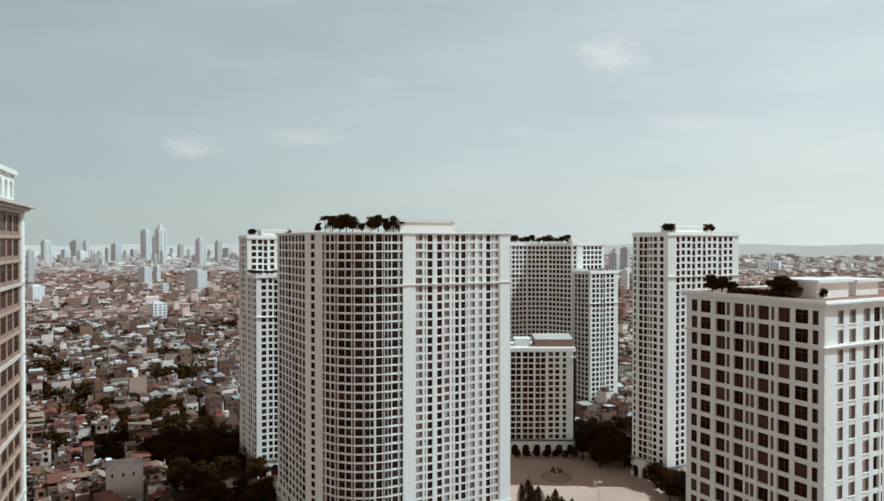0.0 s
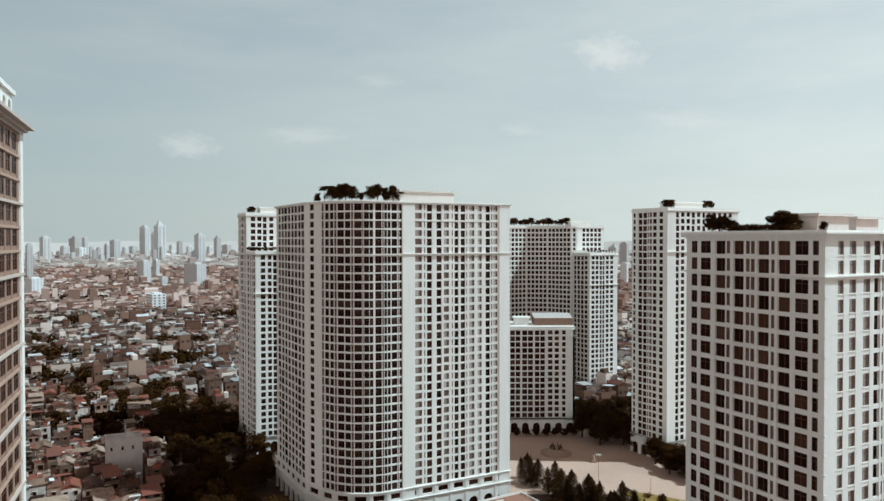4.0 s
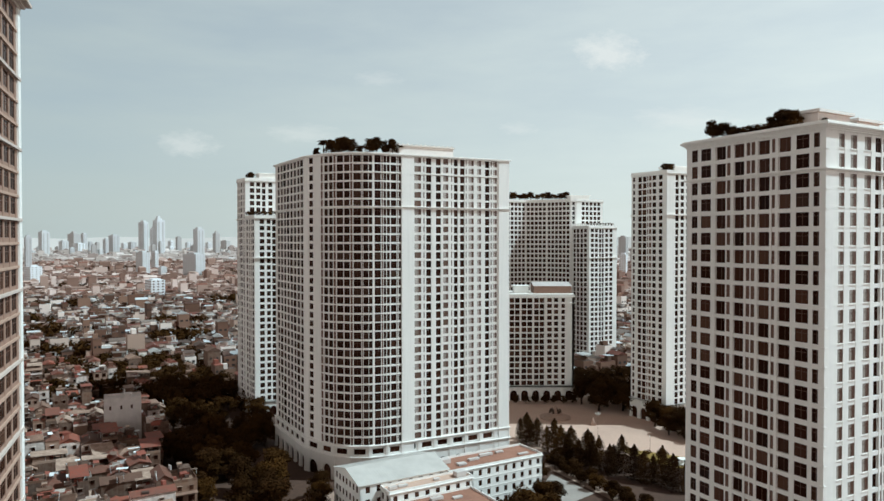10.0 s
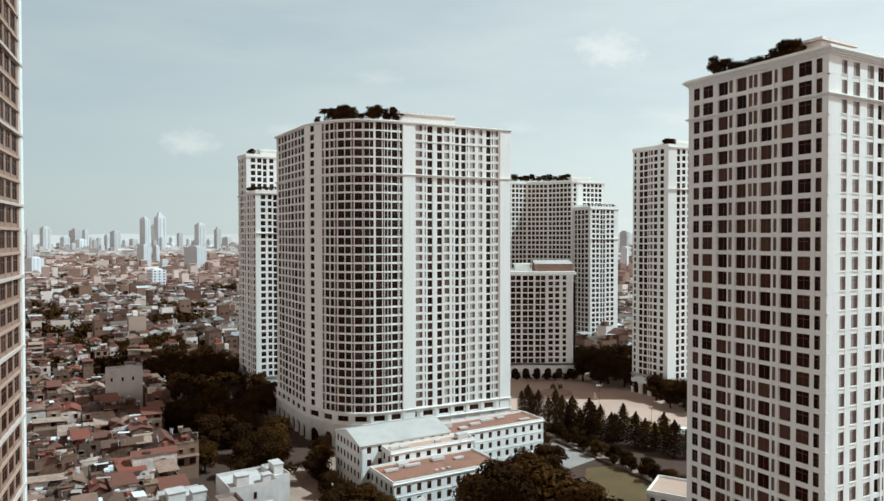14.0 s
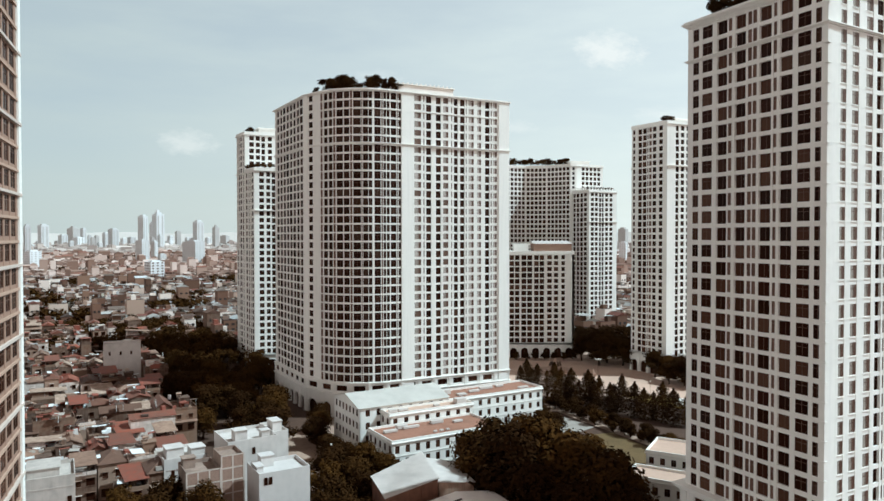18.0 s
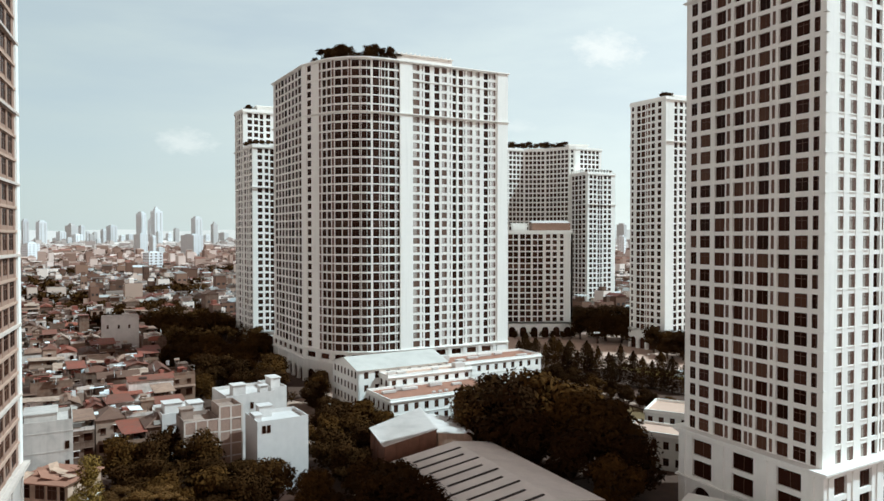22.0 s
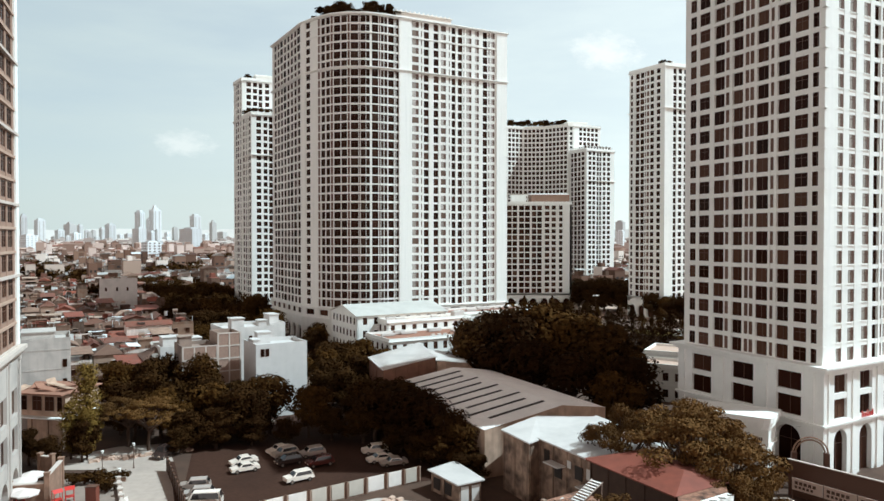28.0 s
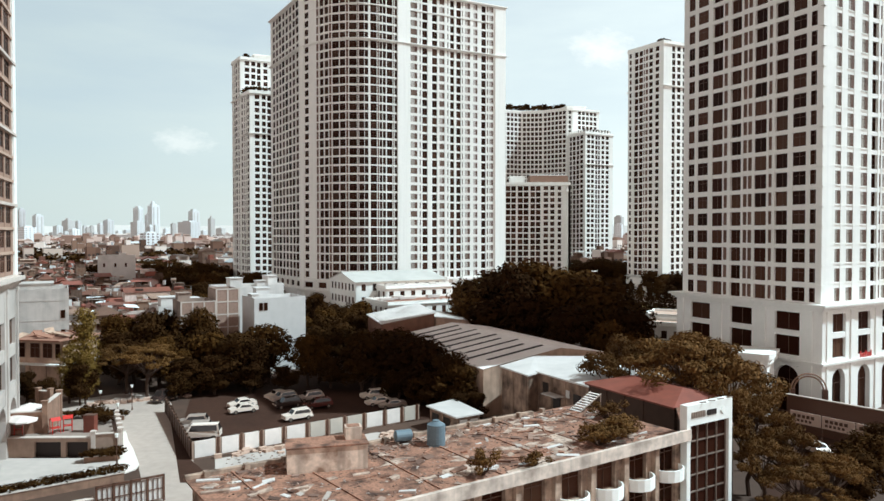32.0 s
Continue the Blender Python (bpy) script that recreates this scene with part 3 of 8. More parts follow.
    H.box((0, 0, zt + 0.5), (23, 9, zt + 4.6), M)
    part("roof_house", H, WHITE, root)
    H = Geo()
    H.box((-0.5, -0.5, zt + 4.6), (23.5, 9.5, zt + 4.9), M)
    part("roof_slab", H, TRIM, root)
    for k in range(13):
        H = Geo()
        H.box((k * 1.85, -0.3, zt + 4.9), (k * 1.85 + 0.25, 9, zt + 5.5), M)
        part("pergola_beam", H, TRIM, root)
    H = Geo()
    H.box((-4.5, 0.5, zt + 0.5), (-0.6, 5, zt + 2.6), M)
    part("stair_house", H, WHITE, root)
    return root


def build_plain_tower(name, label, corners, faces, z0, nf, bands, lowarch=5.6, roof_house=None, keep=120, fh=FH, glass=None):
    """A tower by its outline; faces gives each side's openings."""
    X, Y = corners[1]
    poly = local(corners, X, Y)
    root = thing(name, X, Y, 0, label, "tower", "apartment towers of the estate")
    G, wins = Geo(), []
    zt = z0 + nf * fh
    n = len(poly)
    for k in range(n):
        M, ln = side(poly[k], poly[(k + 1) % n])
        cols = faces.get(k)
        if cols is None:
            cols = even(ln, 1.5, ln - 1.5, max(1, int(ln / 4)), 1.9)
            facade(G, [], poly[k], poly[(k + 1) % n], z0, nf, fh, cols)
        else:
            facade(G, wins, poly[k], poly[(k + 1) % n], z0, nf, fh, [c for c in cols if c[1] < ln - 0.3])
    part("wall", G, WHITE, root)
    # dark solid in place of shaded rooms behind the openings
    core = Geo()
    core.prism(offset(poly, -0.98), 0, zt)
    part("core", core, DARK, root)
    set_windows(root, wins, keep, glass)
    for zb in bands:
        cornice(root, poly, zb - 0.3, ((0.3, 0.35), (0.3, 0.7)))
    cornice(root, poly, zt, ((0.3, 0.3), (0.3, 0.55), (1.2, 0.25)))
    if z0 > 3:
        pod = offset(poly, 0.3)
        G = Geo()
        for k in range(n):
            M, ln = side(pod[k], pod[(k + 1) % n])
            podium_side(root, pod[k], pod[(k + 1) % n], max(1, round(ln / 6.0)), lowarch, ((z0 - 4.2, z0 - 1.8),) if z0 > lowarch + 4.5 else (), z0, glaze=k < 2)
            cornice(root, pod, z0 - 0.5, ((0.3, 0.3), (0.3, 0.6)))
    if roof_house:
        H = Geo()
        a, b, w, d, h = roof_house
        M, ln = side(a, b)
        H.box((0, 0, zt + 1.8), (w, d, zt + 1.8 + h), M)
        part("roof_house", H, WHITE, root)
        H = Geo()
        H.box((-0.6, -0.6, zt + 1.8 + h), (w + 0.6, d + 0.6, zt + 2.3 + h), M)
        part("roof_slab", H, TRIM, root)
    return root


near_tower = build_near_tower()
main_tower = build_main_tower()
RF = [(5.2, 7.2, "l"), (8.4, 10.4, "w"), (11.8, 13.8, "w"), (15.0, 17.0, "l"), (18.4, 20.4, "w"), (21.8, 23.6, "l"), (25.0, 27.0, "w"), (28.4, 30.4, "w"), (32.0, 34.0, "l"), (35.5, 37.5, "w"), (39.0, 41.0, "w")]
build_plain_tower("apartment_tower", "tall white apartment tower with broad corner pier beside the plaza", [(93.3, 342.0), (104.6, 323.5), (145.5, 343.0), (132.0, 371.0), (106.5, 362.0)],
                  {0: [(0.9, 2.2, "w"), (4.0, 6.4, "l"), (6.9, 9.3, "l"), (9.8, 10.5, "n"), (11.0, 12.4, "n"), (13.2, 15.2, "w"), (17.0, 19.0, "w")], 1: RF}, 9.3, 34, (117.1 - 6 * FH,), roof_house=((8, 14), (27, 23), 18, 10, 2.8))
build_plain_tower("apartment_tower", "white apartment tower behind the bowed tower, ledge near its top", [(-104.8, 361.0), (-97.3, 349.2), (-55.0, 369.4), (-62.0, 385.0), (-90.0, 380.0)],
                  {0: [(0.8, 2.6, "l"), (3.6, 5.6, "l"), (6.6, 8.6, "w"), (10.0, 12.0, "l")], 1: [(2.2, 4.4, "w"), (5.4, 7.4, "w"), (8.2, 10.0, "l"), (11.4, 13.4, "w")] + RF[4:]}, 8.0, 34, (115.8 - 6 * FH,), roof_house=((5, 8), (24, 17), 14, 9, 2.6), keep=60)
build_plain_tower("apartment_tower", "lower white tower wing with plants along its roof edge", [(-96.9, 348.4), (-89.5, 337.0), (-48.0, 357.0), (-54.6, 368.4)],
                  {0: [(1.0, 3.0, "w"), (4.2, 6.2, "l"), (7.4, 9.2, "l"), (10.2, 12.2, "w")], 1: [(2.4, 4.6, "w"), (5.8, 7.6, "w"), (8.4, 10.2, "l"), (11.4, 13.4, "w")] + RF[4:]}, 8.0, 28, (96.8 - 6 * FH,), keep=60)
block = build_plain_tower("apartment_block", "mid-rise white apartment block with arched ground floor across the plaza", [(22.0, 378.0), (36.2, 374.5), (71.5, 374.5), (71.5, 400.0), (30.0, 400.0)],
                  {1: [(0.8, 3.2, "l"), (3.7, 6.1, "l"), (7.2, 9.8, "l"), (10.3, 12.9, "l"), (14.0, 16.4, "l"), (16.9, 19.3, "l"), (21.0, 23.4, "w"), (24.6, 26.8, "w"), (28.6, 30.4, "w")]}, 8.0, 15, (8.0 + 14 * FH,), roof_house=((4, 8), (20, 8), 8, 8, 3.5))
build_plain_tower("apartment_tower", "white apartment tower with a hollow curved front behind the mid-rise block", [(20.0, 462.0), (44.0, 470.0), (58.0, 476.0), (72.0, 474.0), (86.0, 463.0), (90.5, 464.0), (110.0, 474.0), (104.0, 500.0), (40.0, 505.0)],
                  {0: even(25, 0.4, 24.8, 8, 2.1, "w"), 1: even(15, 0.3, 14.9, 5, 2.0, "w"), 2: even(14, 0.3, 13.8, 5, 1.9, "w"), 3: even(17.8, 0.3, 17.4, 6, 2.0, "w"), 5: even(21, 3.5, 20, 5, 2.3)}, 3.9, 34, (111.7 - 6 * FH,), lowarch=2.9, roof_house=((44, 4), (60, 8), 14, 9, 2.6), keep=0)
build_plain_tower("apartment_tower", "lower white tower wing with battlement-like roof edge", [(87.0, 462.0), (95.0, 447.5), (115.5, 458.5), (108.0, 474.0)],
                  {0: [(0.8, 3.4, "l"), (4.4, 7.0, "l"), (8.0, 10.6, "l"), (11.8, 14.4, "w")], 1: [(1.6, 4.0, "w"), (5.0, 7.2, "w"), (8.4, 10.2, "l"), (10.7, 12.4, "l"), (13.6, 15.8, "w"), (17.2, 19.6, "w")]}, 4.9, 28, (93.7 - 6 * FH,), lowarch=3.6, keep=0)


# battlements and pot plants on the lower wing
zb = 4.9 + 28 * FH + 1.8
merlons = thing("battlement", 95.0, 447.5, zb, "row of white merlons on the lower wing's roof edge", "battlement")
for p0, p1 in (((-8.0, 14.5), (0.0, 0.0)), ((0.0, 0.0), (20.5, 11.0))):
    M, ln = side(p0, p1)
    for k in range(int(ln / 2.4)):
        Q = Geo()
        Q.box((k * 2.4 + 0.3, 0.1, 0), (k * 2.4 + 1.4, 0.7, 1.3), M)
        Q.box((k * 2.4 + 0.15, -0.05, 1.3), (k * 2.4 + 1.55, 0.85, 1.55), M)
        part("merlon", Q, TRIM, merlons)
zb = 8.0 + 15 * FH + 1.8
G = Geo()
G.box((14.5, 5, zb), (35, 18, zb + 4.0), None)
G.face([(14.3, 4.8, zb + 4.0), (35.2, 4.8, zb + 4.0), (35.2, 18.2, zb + 5.6), (14.3, 18.2, zb + 5.6)], 1)
part("roof_plant", G, [mat("brown_render", (0.26, 0.19, 0.16), 0.9, spread=0.2, scale=0.5), TIN], block, "brown roof plant room with white sheet roof")


TAN = mat("tan_facade_paint", (0.40, 0.33, 0.29), 0.85, spread=0.12, scale=0.8, streak=0.15)


def build_left_tower():
    X, Y = -57.7, 96.1
    u = Vector((0.36, -0.933))
    Np = u * 40
    back = Vector((-0.933, -0.36)) * 26
    # outline: near end, far corner, then round the back
    poly = [tuple(Np), (0.0, 0.0), tuple(back), tuple(Np + back)]
    root = thing("apartment_tower", X, Y, 0, "beige and white apartment tower with heavy cornices", "tower", "apartment towers of the estate")
    z0, nf = 23.0, 30
    zt = z0 + nf * FH
    G, wins = Geo(), []
    cols = []
    for k in range(5):
        b = 40 - 2.6 - k * 7.6
        cols += [(b - 6.9, b - 4.0, "w"), (b - 3.1, b - 0.1, "w")]
    cols = sorted(cols)
    facade(G, wins, poly[0], poly[1], z0, nf, FH, [c for c in cols if c[0] > 0.5])
    for k in (1, 2, 3):
        M, ln = side(poly[k], poly[(k + 1) % 4])
        facade(G, [], poly[k], poly[(k + 1) % 4], z0, nf, FH, even(ln, 1.5, ln - 1.5, int(ln / 4), 1.8))
    part("wall", G, BEIGE, root)
    # the rooms' darkness is painted as one near-black solid
    core = Geo()
    core.prism(offset(poly, -0.98), 0, zt)
    part("core", core, DARK, root)
    set_windows(root, [w for w in wins if w[1] > 18] + [w for w in wins if w[1] <= 18], 120)
    Q = Geo()
    M, ln = side(poly[0], poly[1])
    Q.box((ln - 1.4, -0.25, z0), (ln + 0.25, 0.2, zt), M)
    part("corner_pier", Q, TRIM, root)
    for k in range(nf):
        L = Geo()
        h = 0.36 if k % 3 == 0 else 0.16
        L.box((0, -h, z0 + k * FH - 0.16), (ln, 0.1, z0 + k * FH + 0.2), M)
        part("floor_band", L, CREAM if k % 3 == 0 else TAN, root)
    cornice(root, poly, zt, ((0.4, 0.3), (0.4, 0.8), (0.4, 1.5)), material=CREAM)
    cornice(root, poly, z0 - 1.4, ((0.4, 0.3), (0.5, 0.6), (0.5, 1.0)), material=CREAM)
    G, Dk = Geo(), Geo()
    up = offset(poly, -0.8)
    n = 4
    Mu, lu = side(up[0], up[1])
    st = lu / 12
    for k in range(12):
        a, b = st * k + 0.7, st * (k + 1) - 0.7
        G.box((st * k, 0, zt + 1.2), (a, 0.8, zt + 5.2), Mu)
        G.box((b, 0, zt + 1.2), (st * (k + 1), 0.8, zt + 5.2), Mu)
        G.box((a, 0, zt + 1.2), (b, 0.8, zt + 2.0), Mu)
        G.arch(a, b, 0, zt + 4.4, 0, 0.8, Mu)
        G.box((a, 0, zt + 4.4), (b, 0.8, zt + 5.2), Mu)
        Dk.box((a, 0.5, zt + 2.0), (b, 0.6, zt + 3.2), Mu)
    G.prism(offset(poly, -1.6), zt + 1.2, zt + 5.2)
    G.prism(offset(poly, -0.4), zt + 5.2, zt + 5.8)
    part("top_storey", G, WHITE, root)
    part("top_glazing", Dk, GLASS_D, root)
    pod = offset(poly, 0.12)
    G = Geo()
    for k in range(4):
        Mp, ln = side(pod[k], pod[(k + 1) % 4])
        podium_side(root, pod[k], pod[(k + 1) % 4], round(ln / 6.5), 7.0, ((9.0, 12.5), (14.0, 17.5)), z0 - 1.2, material=PALE_CONC)


build_left_tower()


# ---------------------------------------------------------------- trees
def leaf_cloud(G, rng, c, r, n, size, flat=0.75):
    """n small leaf sprays scattered through the outer half of a clump."""
    for _ in range(n):
        d = Vector((rng.gauss(0, 1), rng.gauss(0, 1), rng.gauss(0, 1))).normalized()
        p = Vector(c) + Vector((d.x * r, d.y * r, d.z * r * flat)) * rng.uniform(0.55, 1.05)
        a = Vector((rng.gauss(0, 1), rng.gauss(0, 1), rng.gauss(0, 0.6))).normalized()
        nrm = (d + Vector((rng.gauss(0, 0.5), rng.gauss(0, 0.5), rng.gauss(0, 0.5) + 0.4))).normalized()
        b = nrm.cross(a).normalized()
        a = b.cross(nrm)
        s = size * rng.uniform(0.6, 1.3)
        G.face([p - a * s, p + b * s * 0.45, p + a * s, p - b * s * 0.45])


def limb(G, rng, a, b, r0, r1, bends=3):
    p = Vector(a)
    for k in range(bends):
        q = Vector(a).lerp(Vector(b), (k + 1) / bends) + Vector((rng.gauss(0, 0.15), rng.gauss(0, 0.15), 0)) * (0 if k == bends - 1 else 1)
        G.tube(p, q, r0 + (r1 - r0) * k / bends, r0 + (r1 - r0) * (k + 1) / bends, 6, cap=False)
        p = q


TREES = {}


def tree_data(style, seed):
    """Trunk and crown meshes of a tree about ten metres high."""
    key = (style, seed)
    if key in TREES:
        return TREES[key]
    rng = random.Random(seed * 7 + len(style))
    T, C = Geo(), Geo()
    # gold is the broad tree again, in the leaf colour toned as sunlit
    if style in ("broad", "gold"):
        limb(T, rng, (0, 0, 0), (0.1, 0, 4.0), 0.35, 0.26)
        for k in range(24):
            w, h, out = k * 2.4 + rng.uniform(-0.4, 0.4), rng.uniform(2.8, 8.7), rng.uniform(0.5, 3.5)
            out *= 1.0 if h < 7.0 else 0.6
            c = (out * math.cos(w), out * math.sin(w), h)
            limb(T, rng, (0, 0, rng.uniform(1.8, 3.6)), c, 0.14, 0.03)
            leaf_cloud(C, rng, c, rng.uniform(1.3, 2.1), 170, 0.34)
    elif style == "fan":
        limb(T, rng, (0, 0, 0), (0.2, 0.1, 4.5), 0.34, 0.26)
        for k in range(34):
            w, out = k * 2.4 + rng.uniform(-0.3, 0.3), rng.uniform(1.0, 5.6)
            c = (out * math.cos(w), out * math.sin(w), 9.2 - out * out * 0.07 + rng.uniform(-1.4, 0.5))
            limb(T, rng, (0.1, 0, rng.uniform(3.4, 4.6)), c, 0.15, 0.03, 4)
            leaf_cloud(C, rng, c, rng.uniform(0.9, 1.5), 300, 0.16, 0.42)
    elif style == "column":
        limb(T, rng, (0, 0, 0), (0.1, 0, 8.5), 0.22, 0.05)
        for k in range(22):
            h = 1.6 + 7.6 * k / 21
            w, out = k * 2.4, rng.uniform(0.3, 1.3) * (1.0 if h < 7.5 else 0.6)
            c = (out * math.cos(w), out * math.sin(w), h)
            limb(T, rng, (0, 0, h * 0.8), c, 0.07, 0.02, 2)
            leaf_cloud(C, rng, c, rng.uniform(0.8, 1.3), 230, 0.17)
    elif style == "cypress":
        limb(T, rng, (0, 0, 0), (0, 0, 9.0), 0.2, 0.03)
        for k in range(30):
            h = 0.8 + 9.0 * k / 26
            r = 2.0 * (1 - (h / 10.4) ** 3.4) + 0.2
            w = k * 2.4
            leaf_cloud(C, rng, (0.35 * r * math.cos(w), 0.35 * r * math.sin(w), h), r * 0.9, 95, 0.25, 1.0)
    elif style == "palm":
        limb(T, rng, (0, 0, 0), (0.3, 0.1, 7.5), 0.22, 0.14)
        for k in range(16):
            w, up = k * 2.4, rng.uniform(0.1, 1.0)
            p, d = Vector((0.3, 0.1, 7.5)), Vector((math.cos(w), math.sin(w), up)).normalized()
            for j in range(6):
                q = p + d * 0.6
                sdir = d.cross(Vector((0, 0, 1))).normalized()
                for s in (-1, 1):
                    C.face([p, q, q + sdir * s * 0.7 + Vector((0, 0, -0.35)), p + sdir * s * 0.7 + Vector((0, 0, -0.35))])
                p, d = q, (d + Vector((0, 0, -0.28))).normalized()
    elif style == "bush":
        for k in range(13):
            w, out = k * 2.4, rng.uniform(0.1, 0.9)
            c = (out * math.cos(w), out * math.sin(w), rng.uniform(0.35, 0.9))
            limb(T, rng, (0, 0, 0), c, 0.04, 0.01, 2)
            leaf_cloud(C, rng, c, rng.uniform(0.2, 0.36), 110, 0.07)
    else:  # shrub
        for k in range(5):
            w = k * 1.3
            c = (0.35 * math.cos(w), 0.35 * math.sin(w), 0.55 + 0.12 * (k % 3))
            limb(T, rng, (0, 0, 0), c, 0.05, 0.02, 2)
            leaf_cloud(C, rng, c, 0.5, 45, 0.16)
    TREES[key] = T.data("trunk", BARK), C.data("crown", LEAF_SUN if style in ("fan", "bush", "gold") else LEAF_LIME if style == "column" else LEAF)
    return TREES[key]


def tree(style, x, y, h, wide=1.0, z=0.0, label="", seed=0, group="", name="tree", turn=None):
    """A tree h metres high; wide stretches its crown sideways."""
    trunk, crown = tree_data(style, seed)
    full = 1.1 if style in ("shrub", "bush") else 10.0
    root = thing(name, x, y, z, label or {"broad": "leafy broad-crowned street tree", "gold": "broad tree with brownish leaves coloured as sunlit", "fan": "spreading flame tree with layered feathery crown", "cypress": "slim dark cypress tree",
                                          "palm": "ornamental palm in the roof garden", "column": "slender tree with light green leaves", "shrub": "rounded garden shrub"}[style], "shrub" if style in ("shrub", "bush") else "tree", group)
    s = h / full
    root.matrix_basis = pose(x, y, z, 0, 0, (x * 37 + y * 53) % 360 if turn is None else turn)
    for nm, me in (("trunk", trunk), ("crown", crown)):
        part(nm, me, None, root, m=Matrix.Diagonal((s * wide, s * wide, s, 1)))
    return root


# ---------------------------------------------------------------- paved ground
def sheet(name, poly, z, material, label, category, kind="structure", thick=0.0):
    G = Geo()
    if thick:
        G.prism(poly, z - thick, z)
    else:
        G.face([(*p, z) for p in poly])
    return tagged(part(name, G, material), label, category, kind=kind)


sheet("plaza", [(27, 284), (70, 284), (92, 262), (150, 262), (150, 400), (74, 402), (27, 372)], 0.10, PLAZA, "pale stone paving of the estate plaza", "plaza", thick=0.2)
ROAD = mat("concrete_road", (0.38, 0.375, 0.37), 0.85, spread=0.2, scale=1.0, stain=0.3, stain_scale=0.1)
sheet("road", [(-13, 45), (-20.5, 55), (-29.6, 85.3), (-45.2, 118.6), (-50, 128), (-58, 126), (-66, 118), (-62, 113.5), (-54.4, 113.5), (-45, 99.2), (-39.4, 91.0), (-34.7, 81.5), (-20, 50), (-22, 40), (-13, 36)],
      0.05, ROAD, "pale concrete lane beside the walled car park", "road")
sheet("pavement", [(-45.4, 101.7), (-45.7, 100.2), (-41.2, 90.0), (-38.4, 83.6), (-37.6, 83.6), (-36.9, 85.0), (-37.1, 86.6), (-40.4, 92.7), (-43.0, 97.0)], 0.17, mat("bright_new_concrete", (0.66, 0.72, 0.75), 0.85, spread=0.1, scale=0.8, stain=0.15, stain_scale=0.2), "white kerbed pavement edge along the lane", "pavement", thick=0.17)
# dark wedge: asphalt strip plus the wall's shadow put into its colour
sheet("verge", [(-45.4, 117.7), (-29.8, 80.4), (-25.6, 80.4), (-31.6, 88.9), (-44.6, 117.6)], 0.07, ASPHALT, "dark asphalt strip with the wall's shadow painted in", "road")
sheet("car_park", [(-30.8, 91.2), (-3.0, 107.8), (9, 112), (4, 140), (-40, 150), (-46, 132), (-38.6, 105.6)], 0.05, ASPHALT, "dark asphalt surface of the walled car park", "car park")
sheet("road", [(36, 60), (60, 100), (62, 108), (44, 132), (40, 130), (54, 106), (30, 68)], 0.05, ASPHALT, "asphalt street beside the apartment podium", "road")
sheet("yard", [(-28.5, 89), (-9, 101), (10, 96), (14, 84), (-14, 66), (-20, 62)], 0.04, PALE_CONC, "rubble-strewn pale yard behind the old building", "yard")
sheet("yard", [(-48, 178), (-26, 178), (-26, 232), (-40, 242), (-52, 225)], 0.05, CONCRETE, "paved court with planting beds among trees", "yard")
sheet("lawn", [(47, 228), (57, 231), (64, 214), (66, 196), (50, 186), (42, 205)], 0.04, mat("dry_lawn", (0.13, 0.10, 0.045), 0.95, spread=0.4, scale=1.5, stain=0.4), "dry brown-green school lawn", "lawn")
sheet("court", [(40.8, 257), (52.4, 237.5), (41.6, 227.7), (33.5, 241)], 0.06, mat("painted_court", (0.30, 0.33, 0.34), 0.8, spread=0.2, scale=0.6, stain=0.3), "grey-blue painted sports court", "court")


# ---------------------------------------------------------------- low buildings
def flat_roof_block(name, label, category, p0, p1, depth, h, storeys, bays, wall, roof, win=(1.2, 1.6), parapet_h=0.7, arched_low=False, group=""):
    """A flat-roofed block whose front runs p0 to p1; windows in the front and the two ends."""
    root = thing(name, p0[0], p0[1], 0, label, category, group)
    M0, ln = side((0, 0), (p1[0] - p0[0], p1[1] - p0[1]))
    c = [tuple((M0 @ Vector(v)).xy) for v in ((0, 0, 0), (ln, 0, 0), (ln, depth, 0), (0, depth, 0))]
    G = Geo()
    fh = h / storeys
    wins = []
    for k in range(4):
        M, le = side(c[k], c[(k + 1) % 4])
        n = bays if k in (0, 2) else max(1, round(bays * depth / ln))
        st = le / n
        cols = [(st * (i + 0.5) - win[0] / 2, st * (i + 0.5) + win[0] / 2, "w") for i in range(n)]
        facade(G, wins if k in (0, 1, 3) else [], c[k], c[(k + 1) % 4], 0, storeys, fh, cols, sill=(fh - win[1]) * 0.5, head=(fh - win[1]) * 0.5, thick=0.5, span_in=0.03)
    part("wall", G, wall, root)
    # near-black filling painted in place of dim rooms
    K = Geo()
    K.prism(offset(c, -0.45), 0, h - 0.05)
    part("core", K, DARK, root)
    for M, a, b, z0, z1, kind in wins:
        wf, wp = window_data(b - a, z1 - z0, "w")
        part("pane", wp, None, part("window", wf, None, root, m=M @ Matrix.Translation(((a + b) / 2, 0.15, z0))))
    R = Geo()
    R.prism(offset(c, -0.2), h - 0.05, h + 0.34)
    part("roof", R, roof, root)
    cornice(root, c, h - 0.1, ((0.2, 0.12), (0.2, 0.35)))
    parapet(root, c, 0.1, h + 0.3, parapet_h, 0.25)
    for k in range(1, storeys):
        cornice(root, c, k * fh - 0.1, ((0.22, 0.12),), "string_course")
    return root, M0, ln


SU, SN, SC = Vector((0.864, 0.503)), Vector((0.503, -0.864)), Vector((-23.65, 202.6))


def S(a, b):
    return tuple(SC + SU * a + SN * b)


HALLTIN = mat("pale_green_tin", (0.47, 0.56, 0.60), 0.5, spread=0.12, scale=0.5, stain=0.2, stain_scale=0.15)


